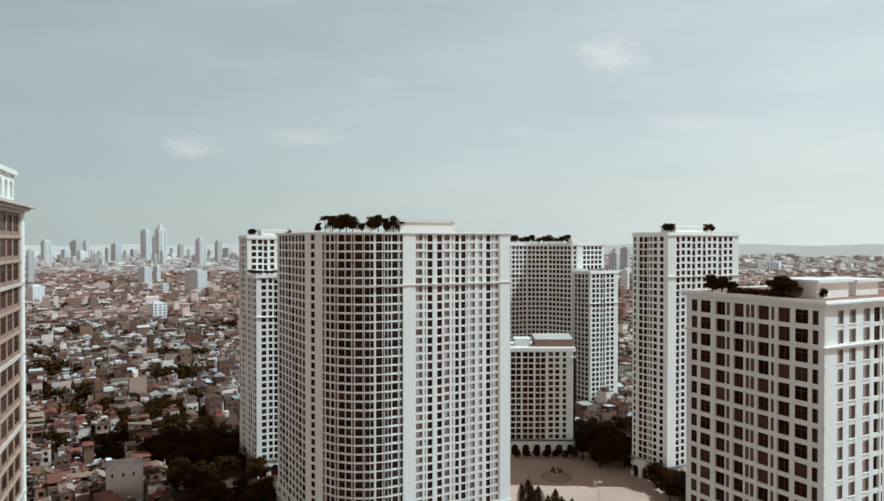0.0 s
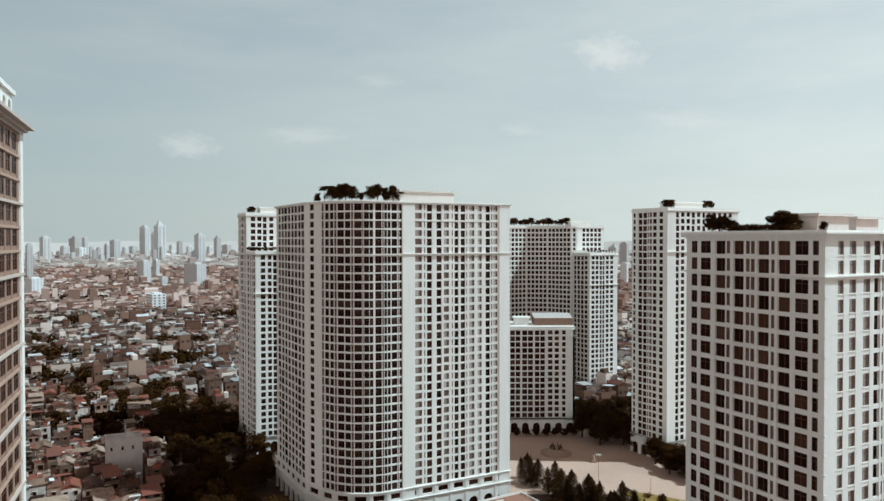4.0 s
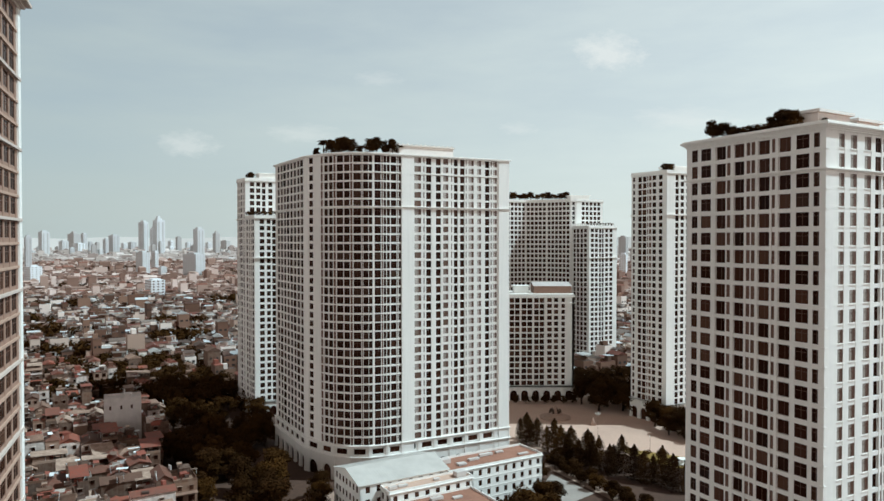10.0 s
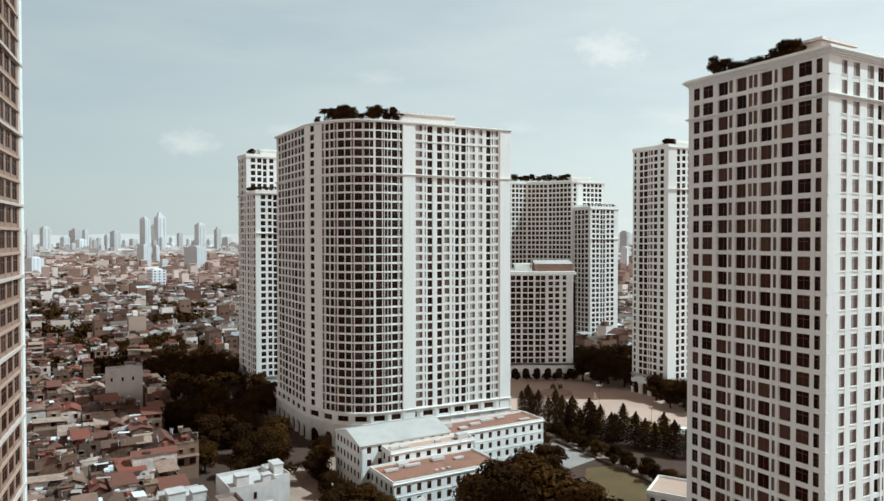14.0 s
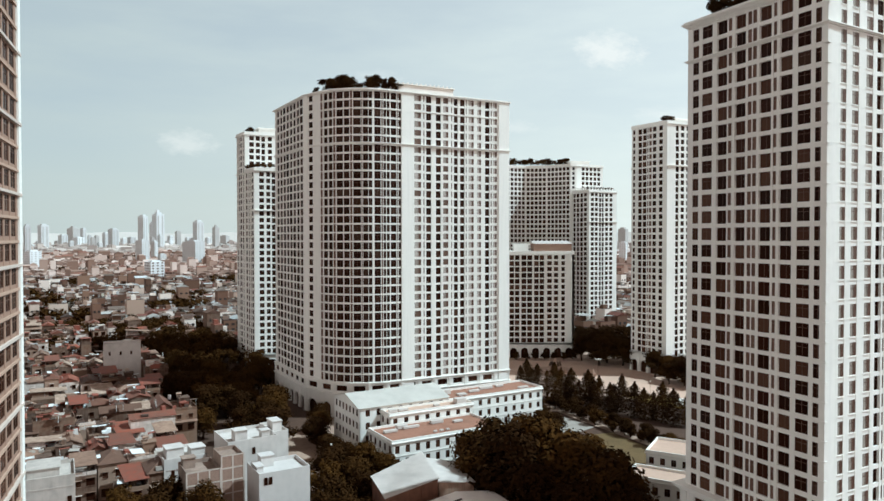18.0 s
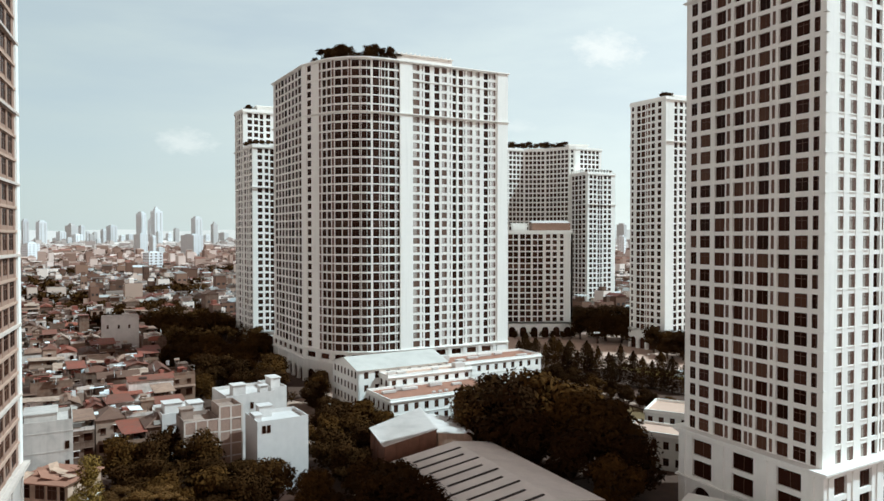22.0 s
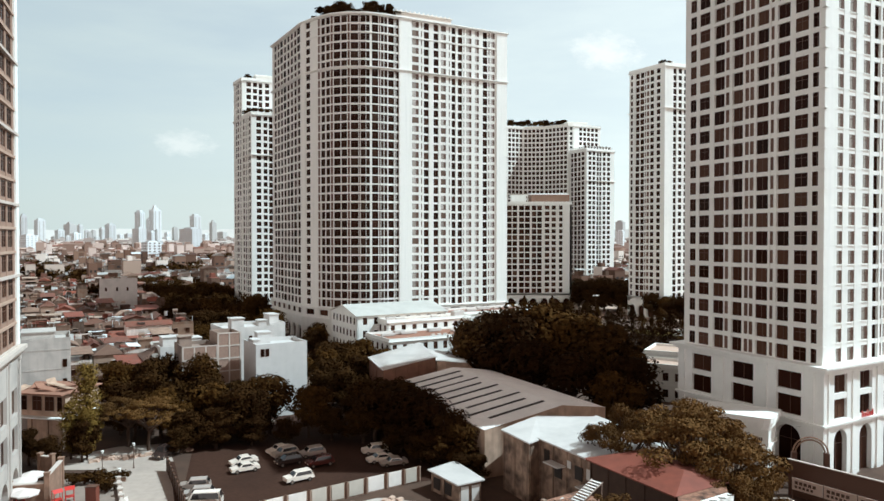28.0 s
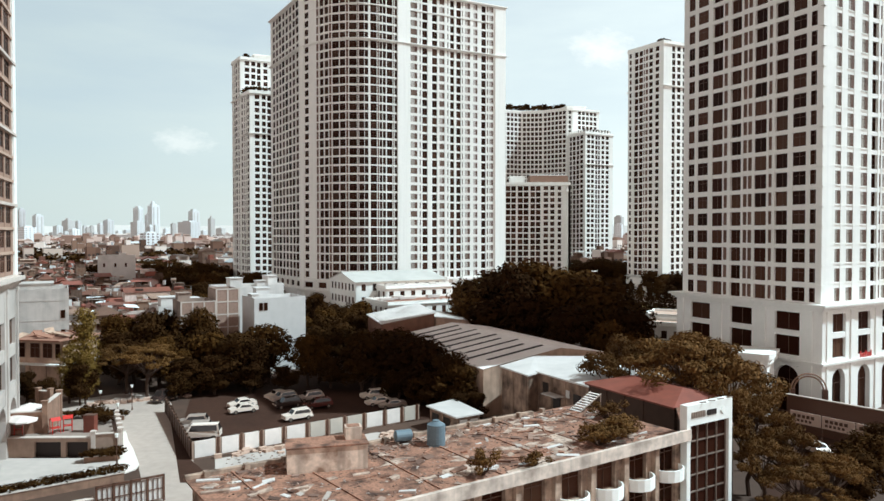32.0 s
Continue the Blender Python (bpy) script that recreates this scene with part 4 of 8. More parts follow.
# the school: hall with a tin gable roof, annex, terrace wing, east wing
def build_hall():
    root = thing("school_hall", *SC, 0, "white school hall with pale tin gable roof", "hall")
    M, ln = side((0, 0), tuple(SU * 30.0))
    L, D, h, r = 30.0, 20.0, 15.1, 17.6
    G, wins = Geo(), []
    c = [(0, 0), tuple(SU * L), tuple(SU * L - SN * D), tuple(-SN * D)]
    for k, n in ((0, 8), (1, 6), (2, 8), (3, 7)):
        le = L if k % 2 == 0 else D
        facade(G, wins if k in (0, 3) else [], c[k], c[(k + 1) % 4], 0, 4, h / 4, even(le, 0.8, le - 0.8, n, 1.4), sill=1.1, head=0.7, thick=0.5, span_in=0.03)
    for x in (0.0, L - 0.5):
        G.face([M @ Vector(p) for p in ((x, 0, h), (x, D, h), (x, D / 2, r))])
        G.face([M @ Vector(p) for p in ((x + 0.5, 0, h), (x + 0.5, D, h), (x + 0.5, D / 2, r))])
    part("wall", G, WHITE, root)
    # the hall's inner shade is the colour of this solid
    K = Geo()
    K.prism(offset(c, -0.45), 0, h)
    part("core", K, DARK, root)
    for Mw, a, b, z0, z1, kind in wins:
        wf, wp = window_data(b - a, z1 - z0, "w")
        part("pane", wp, None, part("window", wf, None, root, m=Mw @ Matrix.Translation(((a + b) / 2, 0.15, z0))))
    for y0, y1 in ((-0.5, D / 2), (D + 0.5, D / 2)):
        R = Geo()
        za, zb = h - 0.15, r
        for k in range(36):
            x = -0.5 + k * (L + 1) / 36
            w = (L + 1) / 36
            q = [Vector((x, y0, za + 0.1)), Vector((x + w * 0.9, y0, za + 0.1)), Vector((x + w * 0.9, y1, zb + 0.1)), Vector((x, y1, zb + 0.1))]
            R.face([M @ p for p in q])
            R.face([M @ p for p in (Vector((x + w * 0.9, y0, za + 0.1)), Vector((x + w, y0, za + 0.13)), Vector((x + w, y1, zb + 0.13)), Vector((x + w * 0.9, y1, zb + 0.1)))])
            R.face([M @ p for p in (Vector((x + w, y0, za + 0.13)), Vector((x + w, y0, za + 0.1)), Vector((x + w, y1, zb + 0.1)), Vector((x + w, y1, zb + 0.13)))])
        part("roof_slope", R, HALLTIN, root, "ribbed pale tin sheets")


build_hall()
flat_roof_block("school_wing", "white four-storey school wing with terracotta flat roof", "school building", S(30.6, -0.4), S(67.4, -0.4), 12.5, 13.3, 4, 11, WHITE, TILE_R, (1.3, 1.8))
flat_roof_block("school_annex", "white school annex with terrace roof before the hall", "school building", S(6.6, 6.4), S(35.0, 6.4), 6.3, 13.2, 4, 8, WHITE, PLAZA, (1.4, 1.9))
flat_roof_block("school_wing", "white school wing with terracotta roof and tall windows", "school building", S(-0.2, 21.6), S(34.0, 21.6), 15.0, 10.1, 3, 11, WHITE, TILE_R, (1.3, 2.0))
flat_roof_block("school_building", "two-storey pale school building with flat roof in shade", "school building", (43.8, 165.5), (58.0, 157.0), 9.0, 7.6, 2, 6, WHITE, PLAZA, (1.3, 1.8))
flat_roof_block("school_building", "two-storey white school building with pale flat roof", "school building", (55.0, 187.0), (70.0, 178.5), 14.0, 6.8, 2, 6, WHITE, PLAZA, (1.3, 1.8))


def roof_clutter(x, y, z, turn, name, label, category, size):
    """Ducts, sheets and boxes lying on roofs."""
    G = Geo()
    w, d, h = size
    G.box((-w / 2, -d / 2, 0.12), (w / 2, d / 2, h))
    for sx in (-0.4, 0.4):
        G.box((sx * w - 0.06, -d / 2, 0), (sx * w + 0.06, d / 2, 0.12))
    ob = part(name, G, TIN, None)
    ob.matrix_basis = pose(x, y, z, 0, 0, turn)
    return tagged(ob, label, category)


for a, b, z, size in ((50, -9, 13.7, (5, 1.4, 0.8)), (44, -7, 13.7, (4, 1.2, 0.7)), (38, -5, 13.7, (3, 2.0, 0.6)), (56, -9.5, 13.7, (3, 1.0, 0.6)), (62, -4, 13.7, (4, 1.0, 0.5)), (34, -9, 13.7, (3.4, 2.2, 1.5)),
                      (4, 12, 10.5, (4, 1.2, 0.7)), (11, 11, 10.5, (5, 1.0, 0.7)), (20, 10, 10.5, (4, 1.4, 0.9)), (26, 12, 10.5, (3, 1.2, 0.6)), (8.5, 10, 10.5, (3.2, 1.6, 1.1)), (15, 18, 10.5, (1.0, 0.6, 0.5)), (17, 18, 10.5, (1.0, 0.6, 0.5)), (19, 18, 10.5, (1.0, 0.6, 0.5)),
                      (9, 3.5, 13.6, (2.5, 1.2, 0.9)), (12.5, 3.0, 13.6, (3.0, 1.2, 0.6)), (24, 3.0, 13.6, (2.0, 1.0, 0.6)), (32, 3.5, 13.6, (3.4, 2.4, 1.6))):
    roof_clutter(*S(a, b), z, 30, "roof_unit", "pale metal plant box on the flat roof", "roof unit", size)


# warehouses
def roofed_shed(name, label, poly, heights, wall, roof, strips=0, out=0.4):
    """A shed by its outline and the roof height at each corner; roof of one ribbed sheet, dark skylight strips across it."""
    x, y = poly[0]
    root = thing(name, x, y, 0, label, "shed")
    p = local(poly, x, y)
    n = len(p)
    for k in range(n):
        e = (k + 1) % n
        W = Geo()
        M, ln = side(p[k], p[e])
        a, b = heights[k], heights[e]
        q = [(0, 0, 0), (ln, 0, 0), (ln, 0, b), (0, 0, a)]
        r = [(v[0], 0.25, v[2]) for v in q]
        W.face([M @ Vector(v) for v in q])
        W.face([M @ Vector(v) for v in reversed(r)])
        W.face([M @ Vector(v) for v in (q[3], q[2], r[2], r[3])])
        part("wall", W, wall, root)
        for i in range(int(ln / 3)):
            W = Geo()
            W.box((i * 3 + 0.0, -0.12, 0), (i * 3 + 0.22, 0, min(a, b)), M)
            part("wall_rib", W, wall, root)
    o = offset(p, out)
    R = Geo()
    top = [(*o[k], heights[k] + 0.25) for k in range(n)]
    low = [(*o[k], heights[k] + 0.05) for k in range(n)]
    R.face(top)
    R.face(list(reversed(low)))
    for k in range(n):
        e = (k + 1) % n
        R.face([low[k], low[e], top[e], top[k]])
    part("roof", R, roof, root)
    return root, p


def ribs(root, a, b, c, d, n, material, dz=0.05, w=0.06):
    """Standing seams of a roof plane a b c d (a-b is the eave)."""
    G = Geo()
    for k in range(n + 1):
        f = k / n
        p, q = Vector(a).lerp(Vector(b), f), Vector(d).lerp(Vector(c), f)
        u = (Vector(b) - Vector(a)).normalized() * w
        G.face([p + Vector((0, 0, dz)) - u, p + Vector((0, 0, dz)) + u, q + Vector((0, 0, dz)) + u, q + Vector((0, 0, dz)) - u])
        G.face([p - u, p + Vector((0, 0, dz)) - u, q + Vector((0, 0, dz)) - u, q - u])
        G.face([p + u, q + u, q + Vector((0, 0, dz)) + u, p + Vector((0, 0, dz)) + u])
    tagged(part("roof_seams", G, material, root), kind="stuff")


GRIME = mat("grimy_render", (0.48, 0.40, 0.34), 0.95, spread=0.35, scale=0.9, stain=0.6, stain_scale=0.25, streak=0.6)


def build_grey_warehouse():
    P = [Vector((6.9, 109.0)), Vector((28.5, 120.6)), Vector((11.3, 155.0)), Vector((-10.3, 143.5))]
    root = thing("warehouse", *P[0], 0, "long warehouse with grey tin roof and dark skylight strips", "warehouse")
    O = P[0]
    q = [Vector((*(p - O), 0)) for p in P]
    f = 0.62
    za, zr, zb = 7.6, 9.8, 8.4
    m0, m1 = q[0].lerp(q[1], f), q[3].lerp(q[2], f)
    up = lambda v, z: Vector((v.x, v.y, z))
    for k, (a, b, ha, hb) in enumerate(((q[0], q[1], za, zb), (q[1], q[2], zb, zb), (q[2], q[3], zb, za), (q[3], q[0], za, za))):
        W = Geo()
        M, ln = side(a.xy, b.xy)
        W.box((0, 0, 0), (ln, 0.3, min(ha, hb)), M)
        if k in (0, 2):
            m = f * ln if k == 0 else (1 - f) * ln
            W.face([M @ Vector(v) for v in ((0, 0, min(ha, hb)), (ln, 0, min(ha, hb)), (ln, 0, hb), (m, 0, zr), (0, 0, ha))])
        part("wall", W, GRIME, root)
        for i in range(int(ln / 4)):
            W = Geo()
            W.box((i * 4, -0.15, 0), (i * 4 + 0.3, 0, min(ha, hb)), M)
            part("wall_rib", W, GRIME, root)
    for a, b, c, d in ((up(q[0], za), up(m0, zr), up(m1, zr), up(q[3], za)), (up(m0, zr), up(q[1], zb), up(q[2], zb), up(m1, zr))):
        R = Geo()
        R.face([a, b, c, d])
        R.face([v - Vector((0, 0, 0.12)) for v in (d, c, b, a)])
        part("roof_slope", R, TIN_G, root)
        ribs(root, a, d, c, b, 64, TIN_G)
    for k in range(9):
        s0 = 0.10 + 0.098 * k
        s1 = s0 + 0.017
        t0, t1 = (0.10, 0.86) if k % 2 else (0.22, 0.95)
        G = Geo()
        A, B, C, D = up(q[0], za), up(m0, zr), up(m1, zr), up(q[3], za)
        at = lambda t, s: A.lerp(B, t).lerp(D.lerp(C, t), s) + Vector((0, 0, 0.12))
        G.face([at(t0, s0), at(t1, s0), at(t1, s1), at(t0, s1)])
        for e in ((t0, s0), (t0, s1)):
            G.face([at(t0, e[1]) - Vector((0, 0, 0.1)), at(t1, e[1]) - Vector((0, 0, 0.1)), at(t1, e[1]), at(t0, e[1])])
        part("skylight_strip", G, DARK, root, "dark dusty translucent strip")


build_grey_warehouse()
root, p = roofed_shed("storage_hall", "brown-walled storage hall with white tin roof", [(-11.7, 146.5), (-0.9, 154.6), (-5.0, 171.0), (-15.6, 157.5)], [9.9, 11.3, 11.8, 10.6],
                      mat("rusty_brown_sheet", (0.20, 0.11, 0.08), 0.8, spread=0.4, scale=0.7, streak=0.4), TIN)
ribs(root, (*p[0], 10.2), (*p[3], 10.9), (*p[2], 12.1), (*p[1], 11.6), 26, TIN)
root, p = roofed_shed("lean_to", "pale tin-roofed lean-to beside the storage hall", [(-0.5, 154.9), (7.2, 157.5), (2.5, 171.5), (-4.6, 171.0)], [10.4, 9.4, 9.4, 10.6], GRIME, TIN)
front, fp = roofed_shed("front_shed", "shed with dazzling white flat metal roof and grimy walls", [(14.3, 100.0), (20.5, 88.1), (31.5, 93.0), (24.5, 109.5)], [8.8, 8.8, 9.4, 9.4], SHEDWALL, TIN)
root, p = roofed_shed("front_shed", "narrow grimy brick shed under the white metal roof", [(9.6, 104.6), (12.5, 98.3), (14.2, 100.2), (24.0, 109.5), (15.5, 110.5)], [8.7, 8.7, 8.7, 9.3, 9.2], SHEDWALL, TIN)
root, p = roofed_shed("small_shed", "small open shed with bent tin roof", [(-1.2, 104.0), (2.6, 98.6), (5.7, 100.0), (2.2, 106.8)], [2.9, 2.7, 2.9, 3.1], SHEDWALL, TIN, out=0.5)
M, ln = side(p[1], p[2])
for a, b in ((0.3, 1.5), (2.0, 3.2)):
    G = Geo()
    G.box((a, -0.16, 0.1), (b, -0.12, 2.4), M)
    part("door_panel", G, TIN, root, "pale sheet door")
M, ln = side(p[0], p[1])
# near-black panels on the wall, painted as the open bays' shade
for a, b in ((0.6, 2.2), (3.4, 5.0)):
    G = Geo()
    G.box((a, -0.16, 0.6), (b, -0.12, 2.3), M)
    part("opening", G, DARK, root, "near-black panel painted as the open bay's shade")
root, M, ln = front, *side(fp[0], fp[1])
# DARK boxes here paint shaded openings onto the wall
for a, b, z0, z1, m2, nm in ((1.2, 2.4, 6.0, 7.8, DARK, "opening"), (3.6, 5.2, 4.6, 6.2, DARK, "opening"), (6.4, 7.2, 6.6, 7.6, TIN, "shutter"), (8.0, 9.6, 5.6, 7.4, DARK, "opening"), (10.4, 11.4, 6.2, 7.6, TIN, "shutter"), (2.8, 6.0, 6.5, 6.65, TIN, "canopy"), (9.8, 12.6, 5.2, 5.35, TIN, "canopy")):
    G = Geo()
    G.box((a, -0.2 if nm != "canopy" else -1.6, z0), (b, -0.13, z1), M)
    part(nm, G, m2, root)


# ---------------------------------------------------------------- houses of the old quarter
def house(x, y, w, d, h, turn, roof, rng, label, tower=False, name="house", group="houses of the old quarter"):
    """A tube house: body with windows, roof of its kind, parapet or canopy."""
    root = thing(name, x, y, 0, label, "house", group, turn=turn)
    B = Geo()
    B.box((-w / 2, -d / 2, 0), (w / 2, d / 2, h))
    part("wall", B, HOUSE, root)
    if roof == "gable":
        R = Geo()
        e, r = 0.35, rng.uniform(1.0, 1.9)
        for s in (-1, 1):
            R.face([(s * (w / 2 + e), -d / 2 - e, h - 0.1), (s * (w / 2 + e), d / 2 + e, h - 0.1), (0, d / 2 + e, h + r), (0, -d / 2 - e, h + r)])
            R.face([(s * (w / 2 + e), -d / 2 - e, h - 0.22), (0, -d / 2 - e, h + r - 0.12), (0, d / 2 + e, h + r - 0.12), (s * (w / 2 + e), d / 2 + e, h - 0.22)])
            R.face([(-w / 2, s * d / 2, h), (w / 2, s * d / 2, h), (0, s * d / 2, h + r - 0.1)])
        part("roof", R, HROOF, root)
    elif roof == "canopy":
        P = Geo()
        P.box((-w / 2, -d / 2, h), (-w / 2 + 0.15, d / 2, h + 0.9))
        P.box((w / 2 - 0.15, -d / 2, h), (w / 2, d / 2, h + 0.9))
        P.box((-w / 2 + 0.15, -d / 2, h), (w / 2 - 0.15, -d / 2 + 0.15, h + 0.9))
        part("parapet", P, HOUSE, root)
        z = h + 2.5
        for px in (-w / 2 + 0.1, w / 2 - 0.1):
            R = Geo()
            R.box((px - 0.06, -d / 2 + 0.06, h), (px + 0.06, -d / 2 + 0.18, z))
            part("post", R, METAL, root)
        R = Geo()
        tilt = rng.uniform(0.2, 0.9)
        R.face([(-w / 2 - 0.3, -d / 2 - 0.4, z), (w / 2 + 0.3, -d / 2 - 0.4, z), (w / 2 + 0.3, d / 2 + 0.3, z + tilt), (-w / 2 - 0.3, d / 2 + 0.3, z + tilt)])
        R.face([(-w / 2 - 0.3, -d / 2 - 0.4, z - 0.1), (-w / 2 - 0.3, d / 2 + 0.3, z + tilt - 0.1), (w / 2 + 0.3, d / 2 + 0.3, z + tilt - 0.1), (w / 2 + 0.3, -d / 2 - 0.4, z - 0.1)])
        part("roof", R, HROOF, root)
        U = Geo()
        U.box((-w / 2 + 0.3, 0, h), (w / 2 - 0.3, d / 2 - 0.3, z))
        part("stair_house", U, HOUSE, root)
    elif roof == "hip":
        R = Geo()
        e, r = 0.4, rng.uniform(1.4, 2.2)
        a = [(-w / 2 - e, -d / 2 - e, h), (w / 2 + e, -d / 2 - e, h), (w / 2 + e, d / 2 + e, h), (-w / 2 - e, d / 2 + e, h)]
        k = max(0.2, (d - w) / 2)
        t0, t1 = (0, -k, h + r), (0, k, h + r)
        R.face([a[0], a[1], t0])
        R.face([a[1], a[2], t1, t0])
        R.face([a[2], a[3], t1])
        R.face([a[3], a[0], t0, t1])
        R.face(list(reversed(a)))
        part("roof", R, HROOF, root)
    else:  # flat with parapet and stair house
        P = Geo()
        for lo, hi in (((-w / 2, -d / 2), (w / 2, -d / 2 + 0.15)), ((-w / 2, d / 2 - 0.15), (w / 2, d / 2)), ((-w / 2, -d / 2 + 0.15), (-w / 2 + 0.15, d / 2 - 0.15)), ((w / 2 - 0.15, -d / 2 + 0.15), (w / 2, d / 2 - 0.15))):
            P.box((*lo, h), (*hi, h + 0.8))
        part("parapet", P, HOUSE, root)
        U = Geo()
        ux = rng.uniform(-0.2, 0.1) * w
        U.box((ux, d * 0.05, h), (ux + w * 0.45, d * 0.4, h + 2.4))
        U.box((ux - 0.2, d * 0.05 - 0.2, h + 2.4), (ux + w * 0.45 + 0.2, d * 0.4 + 0.2, h + 2.55))
        part("stair_house", U, HOUSE, root)
    if roof in ("flat", "canopy") and rng.random() < 0.8:
        zt_ = h + (2.55 if roof == "flat" else 0.0)
        xx, yy = (rng.uniform(-0.15, 0.2) * w, d * 0.22) if roof == "flat" else (rng.uniform(-0.2, 0.2) * w, -d * 0.25)
        part("water_tank", TANK if rng.random() < 0.6 else TANK2, None, root, m=pose(xx, yy, zt_, 0, 0, rng.choice((0, 90))))
    if rng.random() < 0.6:
        aw = Geo()
        aw.face([(-w / 2, -d / 2, h * 0.72), (w / 2, -d / 2, h * 0.72), (w / 2, -d / 2 - 1.4, h * 0.72 - 0.4), (-w / 2, -d / 2 - 1.4, h * 0.72 - 0.4)])
        aw.face([(-w / 2, -d / 2, h * 0.72 - 0.06), (-w / 2, -d / 2 - 1.4, h * 0.72 - 0.46), (w / 2, -d / 2 - 1.4, h * 0.72 - 0.46), (w / 2, -d / 2, h * 0.72 - 0.06)])
        part("awning", aw, HROOF, root)
    # windows of the sides that look towards the lane
    nst = max(2, int(h / 3.2))
    for yy, n in ((-d / 2, 2 if w > 5 else 1),):
        for k in range(max(0, nst - 2), nst):
            for i in range(n):
                m = pose((i + 0.5) / n * w - w / 2, yy - 0.03, k * h / nst + 1.0)
                part("window", HOUSE_WIN[rng.random() < 0.3], None, root, m=m)
    s = -1 if (turn % 360) < 180 else 1
    for k in range(max(0, nst - 2), nst):
        part("window", HOUSE_WIN[0], None, root, m=pose(s * (w / 2 + 0.03), rng.uniform(-0.3, 0.3) * d, k * h / nst + 1.0, 0, 0, 90 * s))
    return root


HOUSE_WIN = []
for ww, hh in ((1.2, 1.5), (1.9, 2.0)):
    f = Geo()
    f.box((-ww / 2, -0.02, 0), (ww / 2, 0.0, hh))
    f.box((-ww / 2 - 0.08, -0.1, -0.1), (ww / 2 + 0.08, 0.0, 0), None, 1)
    f.box((-ww / 2 - 0.2, -0.45, hh), (ww / 2 + 0.2, 0.0, hh + 0.08), None, 1)
    HOUSE_WIN.append(f.data("window", [GLASS_D, HOUSE]))
STEEL = mat("steel_tank", (0.45, 0.44, 0.42), 0.3, metal=0.9)
tk = Geo()
tk.tube((-0.75, 0, 1.1), (0.75, 0, 1.1), 0.5, 0.5, 12)
for x in (-0.5, 0.5):
    tk.box((x - 0.06, -0.45, 0), (x + 0.06, 0.45, 0.62))
TANK = tk.data("water_tank", STEEL)
tb = Geo()
tb.tube((0, 0, 0), (0, 0, 1.3), 0.55, 0.55, 12)
tb.tube((0, 0, 1.3), (0, 0, 1.5), 0.55, 0.2, 12)
TANK2 = tb.data("water_tank", STEEL)
LABELS = {"gable": "narrow rendered house with weathered sheet gable roof", "canopy": "tall narrow house with tin canopy over its roof terrace",
          "hip": "rendered house with red hipped roof", "flat": "rendered house with flat roof and stair house"}
rng = random.Random(11)
HU, HV = Vector((0.86, 0.51)), Vector((-0.51, 0.86))
HOUSES = []
for r in range(24):
    a = -25.0
    while a < 260:
        w = rng.uniform(4.2, 7.5)
        d = rng.uniform(8.5, 12.5)
        c = Vector((-150, 122)) + HU * (a + w / 2) + HV * (r * 13.2)
        a += w + (0.3 if rng.random() < 0.75 else rng.uniform(1.5, 5.0))
        q = c.x / c.y
        free = (-0.69 < q < (-0.40 if c.y > 225 else -0.36)) and 165 < c.y < 420
        if not free or rng.random() < (0.06 if c.y < 345 or c.x < -0.58 * c.y else 0.5):
            continue
        roof = rng.choices(("gable", "canopy", "hip", "flat"), (0.36, 0.28, 0.14, 0.22))[0]
        h = rng.choice((5, 6, 7, 8, 8, 9, 10, 11, 13)) + rng.uniform(-0.8, 0.8)
        if c.y < 200:
            h = min(h, 9.0)
        HOUSES.append((c.x, c.y, w, d, h, roof))
        house(c.x, c.y, w, d, h, 30.7 + rng.choice((0, 0, 0, 90, 180)) + rng.uniform(-2, 2), roof, rng, LABELS[roof])
# loose things of the roof terraces: sheets, boxes, poles, screens, seen as one litter
rr = random.Random(41)
L = Geo()
for x, y, w, d, h, roof in HOUSES:
    for _ in range(9 if roof in ("flat", "canopy") else 3):
        a, b, z = x + rr.uniform(-0.42, 0.42) * w, y + rr.uniform(-0.42, 0.42) * d, h - 0.1 if roof in ("flat", "canopy") else h + 0.35
        m = pose(a, b, z, rr.gauss(0, 5), rr.gauss(0, 5), 30.7 + rr.choice((0, 90)) + rr.gauss(0, 6))
        kind = rr.random()
        if kind < 0.4:
            L.box((-rr.uniform(0.4, 1.3), -rr.uniform(0.3, 0.9), 0), (rr.uniform(0.4, 1.3), rr.uniform(0.3, 0.9), rr.uniform(0.3, 1.4)), m)
        elif kind < 0.75:
            u, v, e = rr.uniform(0.8, 2.0), rr.uniform(0.6, 1.5), rr.uniform(1.6, 2.6)
            L.box((-u, -v, e), (u, v, e + 0.06), m)
            L.box((-u + 0.1, -v + 0.1, 0), (-u + 0.18, -v + 0.18, e), m)
            L.box((u - 0.18, v - 0.18, 0), (u - 0.1, v - 0.1, e), m)
        else:
            u = rr.uniform(0.6, 1.8)
            L.box((-u, -0.05, 0), (u, 0.05, rr.uniform(0.9, 2.2)), m)
CLUTTER = mat("terrace_clutter", (0.4, 0.35, 0.3), 0.85)
kn, kl = CLUTTER.node_tree.nodes, CLUTTER.node_tree.links
kg, kr = kn.new("ShaderNodeNewGeometry"), kn.new("ShaderNodeValToRGB")
kr.color_ramp.interpolation = "CONSTANT"
for k, c in enumerate(((0.70, 0.72, 0.72), (0.16, 0.10, 0.075), (0.40, 0.35, 0.31), (0.08, 0.045, 0.033), (0.26, 0.075, 0.05), (0.55, 0.54, 0.53), (0.11, 0.07, 0.052), (0.78, 0.82, 0.83))):
    if k > 1:
        kr.color_ramp.elements.new(0.5)
    kr.color_ramp.elements[k].position, kr.color_ramp.elements[k].color = k / 8, (*c, 1)
